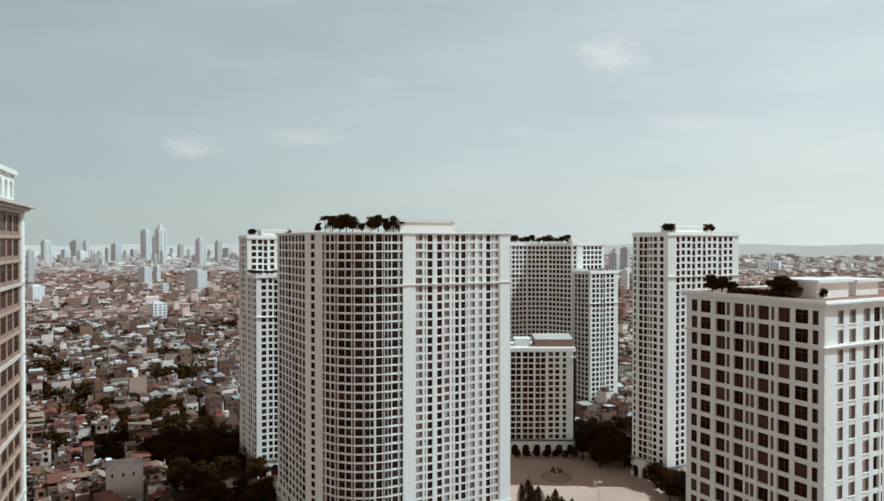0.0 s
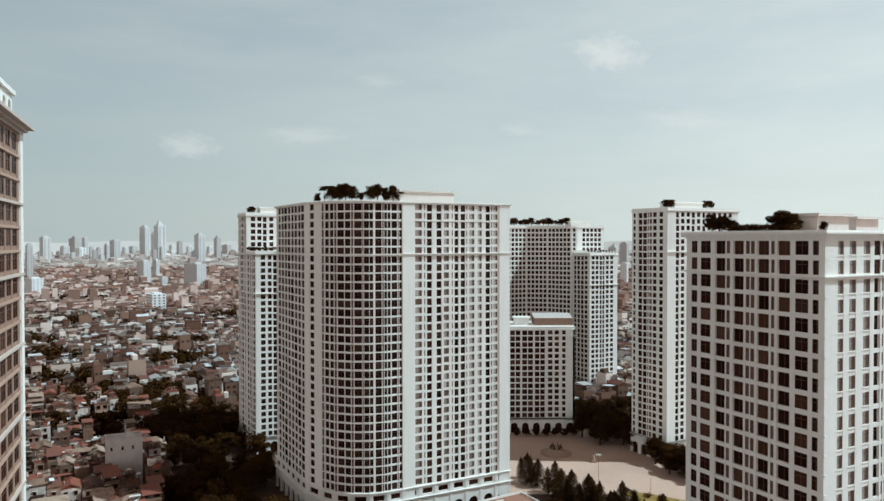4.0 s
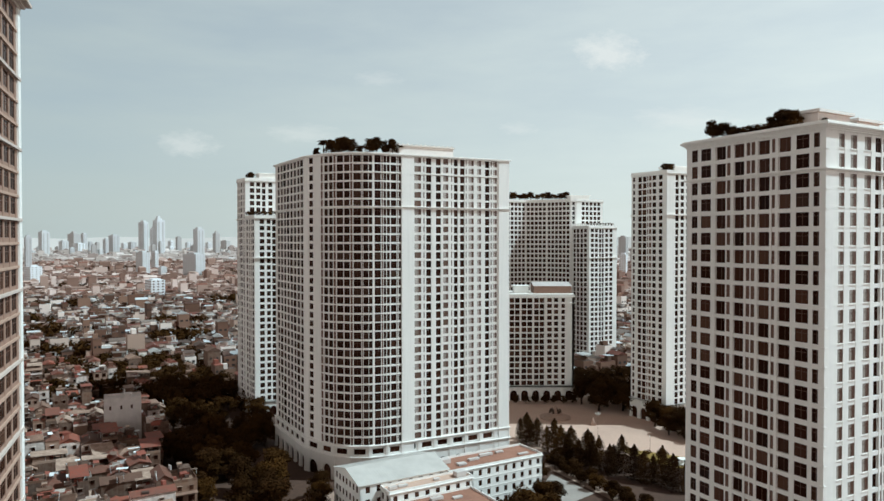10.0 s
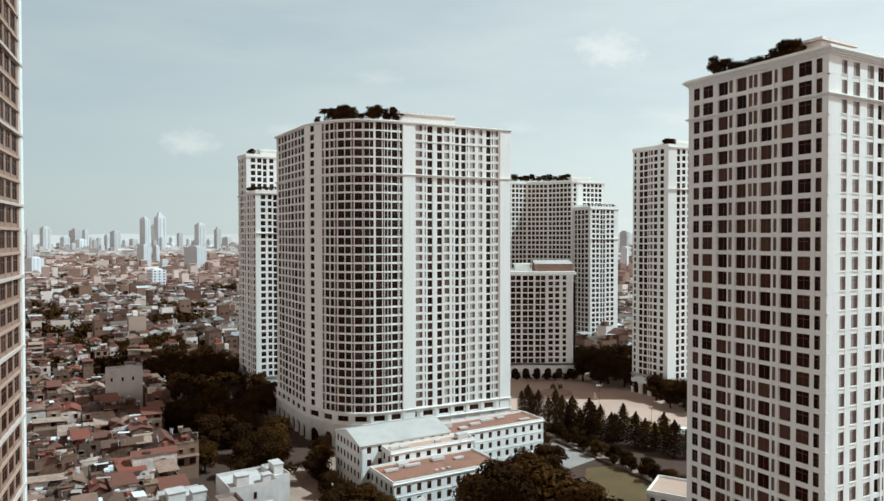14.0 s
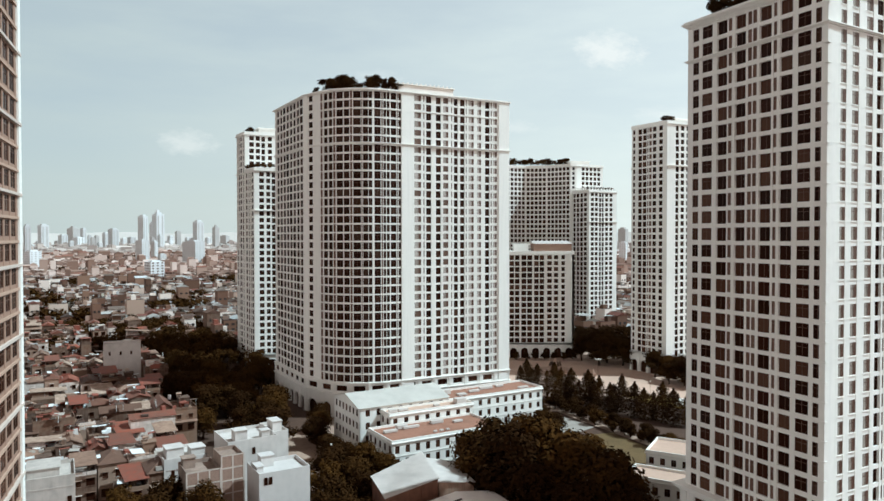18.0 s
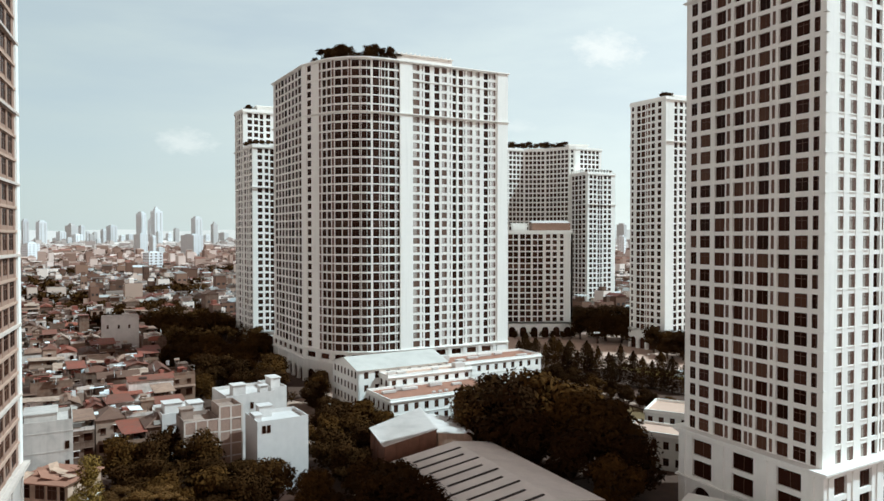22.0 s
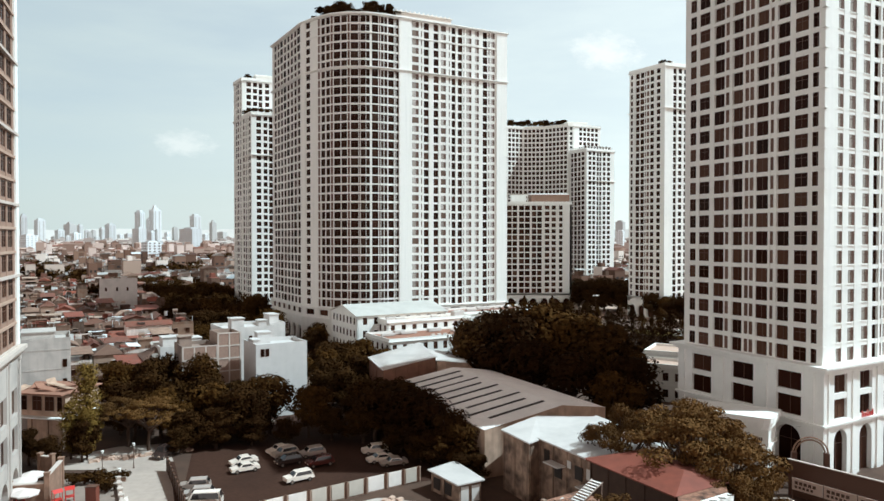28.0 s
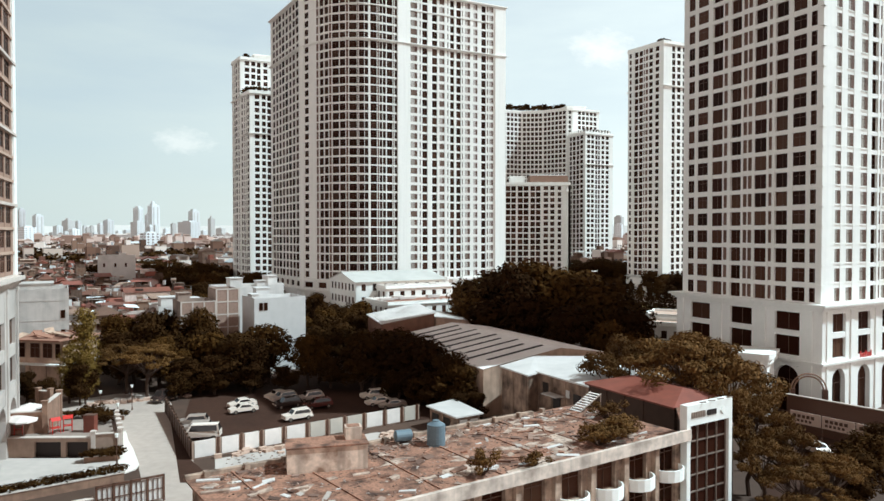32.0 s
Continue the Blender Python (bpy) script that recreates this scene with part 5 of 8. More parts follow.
kl.new(kg.outputs["Random Per Island"], kr.inputs[0])
kl.new(kr.outputs[0], kn["Principled BSDF"].inputs["Base Color"])
tagged(part("terrace_clutter", L, CLUTTER), "sheets, boxes and screens littering the roof terraces", "clutter", kind="stuff")


def frame_block(name, label, p0, p1, depth, z1, wall, cells=None, low=0.0, steps=(), lines=(), slots=()):
    """A house with a plain front from p0 to p1; cells (columns, rows, top of the grid) adds a concrete frame with brick infill."""
    root = thing(name, p0[0], p0[1], 0, label, "house", "houses by the car park")
    M, ln = side((0, 0), (p1[0] - p0[0], p1[1] - p0[1]))
    G = Geo()
    G.box((0, 0, 0), (ln, depth, z1), M)
    part("wall", G, wall, root)
    P = Geo()
    for lo, hi in (((0, 0), (ln, 0.18)), ((0, depth - 0.18), (ln, depth)), ((0, 0.18), (0.18, depth - 0.18)), ((ln - 0.18, 0.18), (ln, depth - 0.18))):
        P.box((*lo, z1), (*hi, z1 + 0.8), M)
    part("parapet", P, wall, root)
    for (u0, u1, d0, d1, h) in steps:
        U = Geo()
        U.box((u0, d0, z1), (u1, d1, z1 + h), M)
        U.box((u0 - 0.2, d0 - 0.2, z1 + h), (u1 + 0.2, d1 + 0.2, z1 + h + 0.18), M)
        part("stair_house", U, wall, root)
    for z in lines:
        U = Geo()
        U.box((0, -0.05, z), (ln, 0.0, z + 0.25), M)
        part("floor_line", U, wall, root)
    for u, z in slots:
        wf, wp = window_data(0.8, 1.6, "w")
        part("pane", wp, None, part("window", wf, None, root, m=M @ Matrix.Translation((u, -0.08, z))))
    if cells:
        nx, rows, zb, zt = cells
        F = Geo()
        xs, zs = [], []
        for i in range(nx + 1):
            xs += [i * ln / nx - 0.16, i * ln / nx + 0.16]
        for j in range(rows + 1):
            zs += [zb + (zt - zb) * j / rows - 0.14, zb + (zt - zb) * j / rows + 0.14]
        lattice(F, xs, zs, {(i, j) for i in range(1, len(xs) - 1, 2) for j in range(1, len(zs) - 1, 2)}, -0.14, 0.0)
        F.v = [tuple(M @ Vector(v)) for v in F.v]
        part("concrete_frame", F, CREAM, root)
        for i in range(nx):
            for j in range(rows):
                B = Geo()
                B.box((xs[2 * i + 1], -0.06, zs[2 * j + 1]), (xs[2 * i + 2], 0.0, zs[2 * j + 2]), M)
                part("brick_panel", B, BRICK, root)
    return root, M, ln


HOUSE_RAW = mat("raw_cement_wall", (0.30, 0.27, 0.255), 0.95, spread=0.35, scale=0.9, stain=0.6, stain_scale=0.25, streak=0.5)
HOUSE_PALE = mat("pale_blue_grey_render", (0.54, 0.62, 0.68), 0.9, spread=0.14, scale=0.7, stain=0.2, stain_scale=0.3, streak=0.12)
frame_block("house", "unplastered house with concrete frame and brick infill panels", (-54.5, 149.0), (-48.4, 152.7), 9, 13.6, HOUSE_RAW, (3, 4, 3.0, 14.3), steps=((0.4, 3.0, 5.5, 8.0, 2.2),))
frame_block("house", "taller unplastered house with concrete frame and brick infill", (-48.2, 152.8), (-44.1, 155.4), 7, 16.1, HOUSE_RAW, (2, 5, 3.0, 16.8), steps=())
frame_block("house", "blank light-grey rendered house block above the trees", (-38.0, 145.2), (-28.5, 150.9), 9.0, 14.7, mat("smooth_pale_grey_render", (0.52, 0.61, 0.68), 0.9, spread=0.12, scale=0.7, stain=0.15, streak=0.04), steps=((2.2, 5.0, 6.0, 8.6, 2.4), (0.4, 1.8, 3.0, 6.0, 1.3)), slots=((1.4, 12.9), (2.4, 12.9)))
frame_block("house", "stepped pale rendered house with roof terraces", (-50.5, 165.0), (-40.4, 171.5), 12, 15.5, HOUSE_PALE, steps=((2.0, 5.0, 1.0, 4.0, 2.8), (8.5, 10.5, 1.0, 3.0, 2.0)), slots=((1.2, 12.6), (6.2, 12.6)))
frame_block("house", "white rendered house with roof terrace wall", (-41.6, 172.4), (-38.3, 174.6), 10, 16.0, HOUSE_PALE, steps=((1.0, 3.4, 3.0, 7.0, 2.4),))
frame_block("house", "pale house with cluttered tin-covered terrace", (-66.0, 166.0), (-57.6, 171.4), 11, 11.0, HOUSE_PALE, steps=((1.0, 5.0, 2.0, 6.0, 2.6), (6.5, 9.8, 1.0, 5.0, 2.2)), slots=((2.0, 7.4), (5.5, 7.4)))
frame_block("house", "grey cement-rendered house with small side windows", (-80.5, 133.5), (-72.4, 137.9), 11, 17.4, mat("cement_render", (0.44, 0.49, 0.52), 0.92, spread=0.2, scale=0.6, stain=0.35, stain_scale=0.3, streak=0.3), steps=((0.8, 6.5, 3.0, 10.0, 1.6),), lines=(4.4, 8.2, 12.0, 15.8), slots=((8.2, 8.6), (8.2, 12.4), (8.2, 4.8)))
frame_block("house", "tall pale blue-grey rendered house among low roofs", (-140.0, 290.0), (-127.0, 296.0), 10, 19.6, HOUSE_PALE, steps=((8.0, 10.5, 2.0, 6.0, 1.6),), slots=((2.4, 15.6), (6.6, 15.6), (10.6, 15.6)))


def half_open_house():
    """Slabs on posts with a dark void below, a glazed storey and a tile heap above."""
    root = thing("house", -77.0, 127.0, 0, "half-open brick house on posts with tiled eaves", "house", "houses by the car park")
    M, ln = side((0, 0), (10.2, -2.2))
    B = Geo()
    B.box((0, 3.0, 0), (ln, 9, 5.4), M)
    B.box((0, 0.3, 5.6), (ln, 9, 9.8), M)
    part("wall", B, GRIME, root)
    for u in (0.2, 3.4, 6.8, ln - 0.4):
        P = Geo()
        P.box((u - 0.18, 0.0, 0), (u + 0.18, 0.36, 5.4), M)
        part("post", P, GRIME, root)
    for z, out in ((5.4, 1.1), (9.8, 1.5)):
        E = Geo()
        E.box((-0.6, -out, z), (ln + 0.7, 9.2, z + 0.22), M)
        part("slab", E, TILE_R if z > 8 else TRIM, root)
    for u, w in ((1.4, 2.2), (4.6, 1.9), (7.2, 1.9), (9.3, 1.0)):
        wf, wp = window_data(w, 2.6, "w")
        part("pane", wp, None, part("window", wf, None, root, m=M @ Matrix.Translation((u, 0.2, 6.6))))
    for k in range(9):
        T = Geo()
        u, d = 0.8 + 1.05 * k, 1.0 + (k * 7 % 5) * 1.2
        T.box((-0.8, -1.4, 0), (0.8, 1.4, 0.12), M @ Matrix.Translation((u, d, 10.25 + 0.1 * (k % 3))) @ pose(0, 0, 0, 12 + k % 4 * 5, 8 - k % 3 * 9, k * 23))
        part("roof_sheet", T, TILE_R if k % 2 else GRIME, root)


half_open_house()


# ---------------------------------------------------------------- old building with the littered roof
OU, ON = Vector((0.831, 0.556)), Vector((0.556, -0.831))
OL = Vector((-18.7, 52.7))


def OP(a, b):
    """a along the building, b from its back edge towards the street."""
    return tuple(OL + OU * a + ON * b)


RUST = mat("rusty_flat_roof", (0.33, 0.195, 0.145), 0.92, spread=0.95, scale=5.0, stain=0.97, stain_scale=0.7, stain_colour=(0.045, 0.020, 0.013), bump=0.10)
RUST_PALE = mat("dusty_pale_roof_felt", (0.50, 0.45, 0.41), 0.9, spread=0.8, scale=4.0, stain=0.85, stain_scale=0.9, stain_colour=(0.12, 0.06, 0.04), bump=0.06)
OLDWALL = mat("stained_old_wall", (0.42, 0.36, 0.31), 0.92, spread=0.6, scale=2.2, stain=0.9, stain_scale=0.8, streak=0.8, stain_colour=(0.07, 0.04, 0.028), bump=0.04)


OLDWHITE = mat("stained_white_parapet", (0.62, 0.62, 0.61), 0.92, spread=0.35, scale=1.8, stain=0.7, stain_scale=0.6, streak=0.7, stain_colour=(0.12, 0.08, 0.06), bump=0.03)


def build_old_block():
    root = thing("old_block", *OL, 0, "old stained block with littered rusty flat roof and round balconies", "building")
    M, ln = side(tuple(ON * 13.25), tuple(ON * 13.25 + OU * 40.4))
    L, D, z = 40.4, 13.25, 10.0
    c = [tuple(ON * D), tuple(ON * D + OU * L), tuple(OU * L), (0.0, 0.0)]
    G, wins = Geo(), []
    facade(G, wins, c[0], c[1], 0, 3, z / 3, [(1.2 + 4.0 * k, 3.4 + 4.0 * k, "l") for k in range(10)], thick=0.6, span_in=0.04)
    for k in (1, 2, 3):
        facade(G, [], c[k], c[(k + 1) % 4], 0, 3, z / 3, even(0, 2, (D if k != 2 else L) - 2, 3 if k != 2 else 9, 1.3), thick=0.6, span_in=0.04)
    part("wall", G, OLDWALL, root)
    K = Geo()
    # shade inside the block comes from the core's near-black colour
    K.prism(offset(c, -0.58), 0, z - 0.05)
    part("core", K, DARK, root)
    for Mw, a, b, z0, z1, kind in wins:
        wf, wp = window_data(b - a, z1 - z0, "w")
        part("pane", wp, None, part("window", wf, None, root, m=Mw @ Matrix.Translation(((a + b) / 2, 0.35, z0))))
    R = Geo()
    R.prism(offset(c, 0.5), z, z + 0.14)
    part("roof", R, RUST, root, "rust-stained flat roof")
    E = Geo()
    E.box((-0.6, -0.85, z - 0.25), (L + 0.2, -0.5, z + 0.75), M)
    part("parapet", E, OLDWHITE, root, "weather-stained white parapet")
    for a, b, d0, d1 in ((-0.5, 17.0, D - 0.1, D + 0.4), (17.4, 34.0, D - 0.1, D + 0.4)):
        E = Geo()
        E.box((a, d0, z + 0.14), (b, d1, z + 0.42), M)
        part("parapet", E, OLDWALL, root)
    for k in range(12):
        E = Geo()
        E.box((0.8 + k * 3.1, D - 0.4, z + 0.14), (1.2 + k * 3.1, D + 0.1, z + 0.6), M)
        part("roof_post", E, OLDWALL, root)
    # curved balconies of the street side
    for k in range(10):
        for zf in (z / 3, 2 * z / 3):
            u = 2.3 + 4.0 * k
            B = Geo()
            n = 8
            ring = [(u - 1.6 * math.cos(math.pi * i / n), -1.35 * math.sin(math.pi * i / n)) for i in range(n + 1)]
            for (ua, da), (ub, db) in zip(ring, ring[1:]):
                for z0, z1 in ((zf - 0.15, zf + 0.9),):
                    B.face([M @ Vector(v) for v in ((ua, da, z0), (ub, db, z0), (ub, db, z1), (ua, da, z1))])
                    B.face([M @ Vector(v) for v in ((ua * 0.94 + u * 0.06, da * 0.9, z1), (ub * 0.94 + u * 0.06, db * 0.9, z1), (ub * 0.94 + u * 0.06, db * 0.9, z0), (ua * 0.94 + u * 0.06, da * 0.9, z0))])
                    B.face([M @ Vector(v) for v in ((ua, da, z1), (ub, db, z1), (ub * 0.94 + u * 0.06, db * 0.9, z1), (ua * 0.94 + u * 0.06, da * 0.9, z1))])
            B.face([M @ Vector((a, d, zf - 0.1)) for a, d in reversed(ring)])
            B.face([M @ Vector((a, d, zf)) for a, d in ring])
            part("balcony", B, TRIM, root, "rounded white balcony")
    for k in range(10):
        P = Geo()
        u = 0.35 + 4.0 * k
        P.box((u - 0.25, -0.45, 0), (u + 0.25, 0.0, z - 0.25), M)
        part("pilaster", P, OLDWALL, root)


build_old_block()
rng = random.Random(5)
STREAKED = mat("rust_streaked_concrete", (0.62, 0.59, 0.55), 0.9, spread=0.5, scale=2.4, stain=0.85, stain_scale=0.8, stain_colour=(0.16, 0.075, 0.04), streak=1.0)
# tank house and tanks on the roof
p0, p1 = OP(6.2, 3.2), OP(13.0, 5.6)
root = thing("tank_house", *p0, 10.14, "stained concrete water-tank box on the old roof", "tank house")
M, ln = side((0, 0), (p1[0] - p0[0], p1[1] - p0[1]))
G = Geo()
G.box((0, 0, 0), (6.2, 2.6, 1.9), M)
part("box", G, STREAKED, root)
G = Geo()
G.box((-0.1, -0.1, 1.9), (6.3, 2.7, 2.02), M)
part("lid", G, RUST, root)
G = Geo()
G.box((4.6, 1.1, 2.02), (5.9, 2.3, 3.0), M)
G.box((4.75, 1.25, 3.0), (5.75, 2.15, 3.03), M, 1)
part("hatch_box", G, [STREAKED, RUST], root)
BLUE = mat("blue_plastic_tank", (0.11, 0.19, 0.26), 0.45, spread=0.15, scale=2.0, stain=0.2, stain_scale=0.6)
root = thing("water_tank", -0.4, 61.2, 10.14, "upright ribbed blue plastic water tank on the roof", "water tank")
G = Geo()
G.tube((0, 0, 0), (0, 0, 1.8), 0.8, 0.8, 20, cap=False)
for k in range(4):
    G.tube((0, 0, 0.45 * k + 0.2), (0, 0, 0.45 * k + 0.24), 0.82, 0.82, 20)
G.tube((0, 0, 1.8), (0, 0, 2.05), 0.78, 0.35, 16)
part("drum", G, BLUE, root)
G = Geo()
G.tube((0, 0, 2.05), (0, 0, 2.15), 0.3, 0.3, 12)
part("lid", G, BLUE, root)
root = thing("water_tank", -3.3, 61.6, 10.14, "blue drum water tank lying on a cradle", "water tank", turn=22)
G = Geo()
G.tube((-0.7, 0, 0.7), (0.7, 0, 0.7), 0.5, 0.5, 16)
G.tube((-0.8, 0, 0.7), (-0.7, 0, 0.7), 0.32, 0.5, 16)
G.tube((0.7, 0, 0.7), (0.8, 0, 0.7), 0.5, 0.32, 16)
part("drum", G, BLUE, root)
for x in (-0.6, 0.6):
    G = Geo()
    G.box((x - 0.08, -0.5, 0), (x + 0.08, 0.5, 0.25))
    part("cradle_leg", G, METAL, root)
# felt patches, joints and litter: boards, sheets, lumps
for k in range(22):
    a, b = rng.uniform(1, 38), rng.uniform(0.8, 12.2)
    n = 18
    G = Geo()
    r0, r1 = rng.uniform(0.7, 2.6), rng.uniform(0.5, 1.3)
    G.face([(r0 * math.cos(6.283 * i / n) * rng.uniform(0.4, 1.3), r1 * math.sin(6.283 * i / n) * rng.uniform(0.4, 1.3), 0.004 + 0.001 * k) for i in range(n)])
    ob = part("roof_patch", G, RUST_PALE if k % 3 else RUST)
    ob.matrix_basis = pose(*OP(a, b), 10.145, 0, 0, 33.8 + rng.gauss(0, 25))
    tagged(ob, "worn patch of felt on the old roof", "roof patch", "patches of the old roof")
for k in range(7):
    G = Geo()
    G.box((-0.07, 0, 0), (0.07, 13.0, 0.09))
    ob = part("roof_joint", G, RUST)
    ob.matrix_basis = pose(*OP(3 + 5.6 * k, 13.0), 10.14, 0, 0, 33.8 + rng.gauss(0, 1.5))
    tagged(ob, "raised joint across the old flat roof", "roof joint", "joints of the old roof")
for k in range(150):
    a, b = rng.uniform(0.5, 38), rng.uniform(0.6, 12.6) if k % 3 else rng.uniform(0.4, 3.0)
    if 5.5 < a < 13.5 and 0.5 < b < 5 or 13.5 < a < 20 and b < 3:
        continue
    w, d, h = rng.uniform(0.3, 2.0), rng.uniform(0.12, 0.6), rng.uniform(0.02, 0.12)
    G = Geo()
    t, sk = rng.uniform(0, 0.14), rng.uniform(-0.2, 0.2)
    G.face([(-w / 2, -d / 2, h), (w / 2, -d / 2 + sk, h + t), (w / 2, d / 2 + sk, h + t), (-w / 2, d / 2, h)])
    G.face([(-w / 2, -d / 2, 0), (w / 2, -d / 2 + sk, 0), (w / 2, -d / 2 + sk, h + t), (-w / 2, -d / 2, h)])
    G.face([(w / 2, d / 2 + sk, 0), (-w / 2, d / 2, 0), (-w / 2, d / 2, h), (w / 2, d / 2 + sk, h + t)])
    G.face([(w / 2, -d / 2 + sk, 0), (w / 2, d / 2 + sk, 0), (w / 2, d / 2 + sk, h + t), (w / 2, -d / 2 + sk, h + t)])
    G.face([(-w / 2, d / 2, 0), (-w / 2, -d / 2, 0), (-w / 2, -d / 2, h), (-w / 2, d / 2, h)])
    kind = rng.choice((0, 1, 1, 2, 2, 2))
    ob = part(("roof_sheet", "roof_board", "roof_debris")[kind], G, (TIN, RUST_PALE, RUST)[kind])
    ob.matrix_basis = pose(*OP(a, b), 10.14, 0, 0, 33.8 + rng.gauss(0, 24))
    tagged(ob, ("loose pale sheet lying on the old roof", "weathered board lying on the old roof", "broken rusty scrap lying on the old roof")[kind], ("sheet", "board", "debris")[kind], "litter on the old roof")
CHIP = mat("roof_chips", (0.5, 0.4, 0.35), 0.95)
cn, cl = CHIP.node_tree.nodes, CHIP.node_tree.links
cg, cr = cn.new("ShaderNodeNewGeometry"), cn.new("ShaderNodeValToRGB")
cr.color_ramp.interpolation = "CONSTANT"
for k, c in enumerate(((0.27, 0.165, 0.125), (0.09, 0.048, 0.035), (0.40, 0.33, 0.29), (0.17, 0.095, 0.07), (0.05, 0.026, 0.019), (0.32, 0.21, 0.165))):
    if k > 1:
        cr.color_ramp.elements.new(0.5)
    cr.color_ramp.elements[k].position, cr.color_ramp.elements[k].color = k / 6, (*c, 1)
cl.new(cg.outputs["Random Per Island"], cr.inputs[0])
cl.new(cr.outputs[0], cn["Principled BSDF"].inputs["Base Color"])


def chips(name, label, at, z, n, lo, hi, seed):
    """Small broken pieces strewn over a surface; at gives a random place."""
    rr = random.Random(seed)
    G = Geo()
    for _ in range(n):
        x, y = at(rr)
        w, d, h = rr.uniform(lo, hi), rr.uniform(lo, hi) * 0.6, rr.uniform(0.15, 0.4) * lo + 0.02
        G.box((-w / 2, -d / 2, 0), (w / 2, d / 2, h), pose(x, y, z, rr.gauss(0, 7), rr.gauss(0, 7), rr.uniform(0, 360)))
    tagged(part(name, G, CHIP), label, "debris", kind="stuff")


def old_roof_spot(rr):
    b = rr.uniform(0.3, 12.9) if rr.random() < 0.6 else abs(rr.gauss(0, 1.6)) + 0.3
    return OP(rr.uniform(0.2, 39.5), min(b, 12.9))


chips("roof_rubble", "broken tiles, boards and crumbs strewn over the old roof", old_roof_spot, 10.14, 2200, 0.05, 0.30, 1)
chips("roof_rubble", "larger broken slabs strewn over the old roof", old_roof_spot, 10.14, 90, 0.3, 1.1, 2)
chips("yard_rubble", "pale rubble and scraps strewn over the yard", lambda rr: (lambda f: (-27 + 33 * f + rr.gauss(0, 0.6), 88.5 + 9.5 * f + rr.gauss(0, 2.6)))(rr.random()), 0.05, 420, 0.08, 0.35, 3)
for a, b, h, w in ((31.5, 11.4, 1.7, 1.3), (33.0, 10.8, 2.1, 1.4), (35.0, 10.0, 2.0, 1.4), (37.0, 9.4, 1.5, 1.2), (39.0, 5.4, 1.9, 1.2), (23, 12.4, 1.4, 1.1), (18.5, 11.6, 2.0, 0.8)):
    x, y = OP(a, b)
    tree("bush", x, y, h, w, 10.1, "self-sown feathery bush growing on the old roof", seed=int(a))


# ---------------------------------------------------------------- sign building with the red roof
root = thing("sign_building", 22.4, 63.4, 0, "building with pale fascia over dark gridded glass", "building")
M, ln = side((0, 0), (5.6, 3.5))
G = Geo()
G.box((0, 0, 11.0), (ln, 0.8, 12.9), M)
G.box((0, 0, 0), (0.5, 0.8, 11.0), M)
G.box((ln - 0.5, 0, 0), (ln, 0.8, 11.0), M)
part("fascia", G, WHITE, root)
G = Geo()
G.box((0.5, 0.45, 0), (ln - 0.5, 0.55, 11.0), M)
part("curtain_wall", G, GLASS_D, root)
xs, zs = [], []
for k in range(5):
    xs += [0.5 + (ln - 1.0) * k / 4 - 0.04, 0.5 + (ln - 1.0) * k / 4 + 0.04]
for k in range(8):
    zs += [11.0 * k / 7 - 0.05, 11.0 * k / 7 + 0.05]
F = Geo()
lattice(F, xs, zs, {(i, j) for i in range(1, len(xs) - 1, 2) for j in range(1, len(zs) - 1, 2)}, 0.3, 0.45)
F.v = [tuple(M @ Vector(v)) for v in F.v]
part("glazing_grid", F, METAL, root, "pale metal glazing grid")
for a, b, h, m2 in ((0.6, 2.6, 0.55, METAL), (2.8, 4.2, 0.5, DARK)):
    G = Geo()
    for k in range(6):
        G.box((a + (b - a) * k / 6, -0.08, 11.7), (a + (b - a) * (k + 0.72) / 6, 0, 11.7 + h), M)
    part("sign_bar", G, m2, root, "raised sign bars on the fascia")
G = Geo()
G.box((4.9, -0.08, 11.65), (5.45, 0, 12.25), M @ Matrix.Translation((5.17, 0, 11.95)) @ pose(0, 0, 0, 0, 45, 0) @ Matrix.Translation((-5.17, 0, -11.95)))
part("sign_emblem", G, TRIM, root)
for k in range(4):
    G = Geo()
    G.tube(M @ Vector((2.2 + 1.3 * k, 0.4, 12.9)), M @ Vector((2.2 + 1.3 * k, -0.35, 13.1)), 0.06)
    part("floodlight_arm", G, METAL, root)
DARK_WALL = mat("dark_wall", (0.06, 0.04, 0.032), 0.95, spread=0.4, scale=1.0)
root, p = roofed_shed("red_roof_house", "dark-walled house with faded red metal hipped roof", [(25.0, 74.6), (32.0, 78.6), (26.6, 90.2), (18.6, 86.6)], [9.9, 9.9, 9.9, 9.9], DARK_WALL, ROOF_RED)
G = Geo()
o = offset(p, 0.6)
r0, r1 = (2.6, 4.6, 11.2), (-1.4, 11.6, 11.2)
e = [(*q, 10.2) for q in o]
G.face([e[0], e[1], r0])
G.face([e[1], e[2], r1, r0])
G.face([e[2], e[3], r1])
G.face([e[3], e[0], r0, r1])
part("hipped_roof", G, ROOF_RED, root)
roofed_shed("dark_annex", "low dark annex between the red roof and the sign building", [(22.7, 64.4), (28.4, 67.9), (31.6, 77.8), (25.2, 74.0)], [9.8, 9.8, 9.9, 9.9], DARK_WALL, RUST, out=0.15)
# steel stair up from the old roof
root = thing("steel_stair", 14.0, 72.6, 10.14, "rusty steel stair rising from the old roof", "stair", turn=38)
for s in (-0.7, 0.7):
    G = Geo()
    G.tube((0, s, 0.05), (3.4, s, 1.5), 0.07)
    part("stringer", G, METAL, root)
    G = Geo()
    G.tube((3.3, s, 0), (3.3, s, 1.5), 0.06)
    part("leg", G, METAL, root)
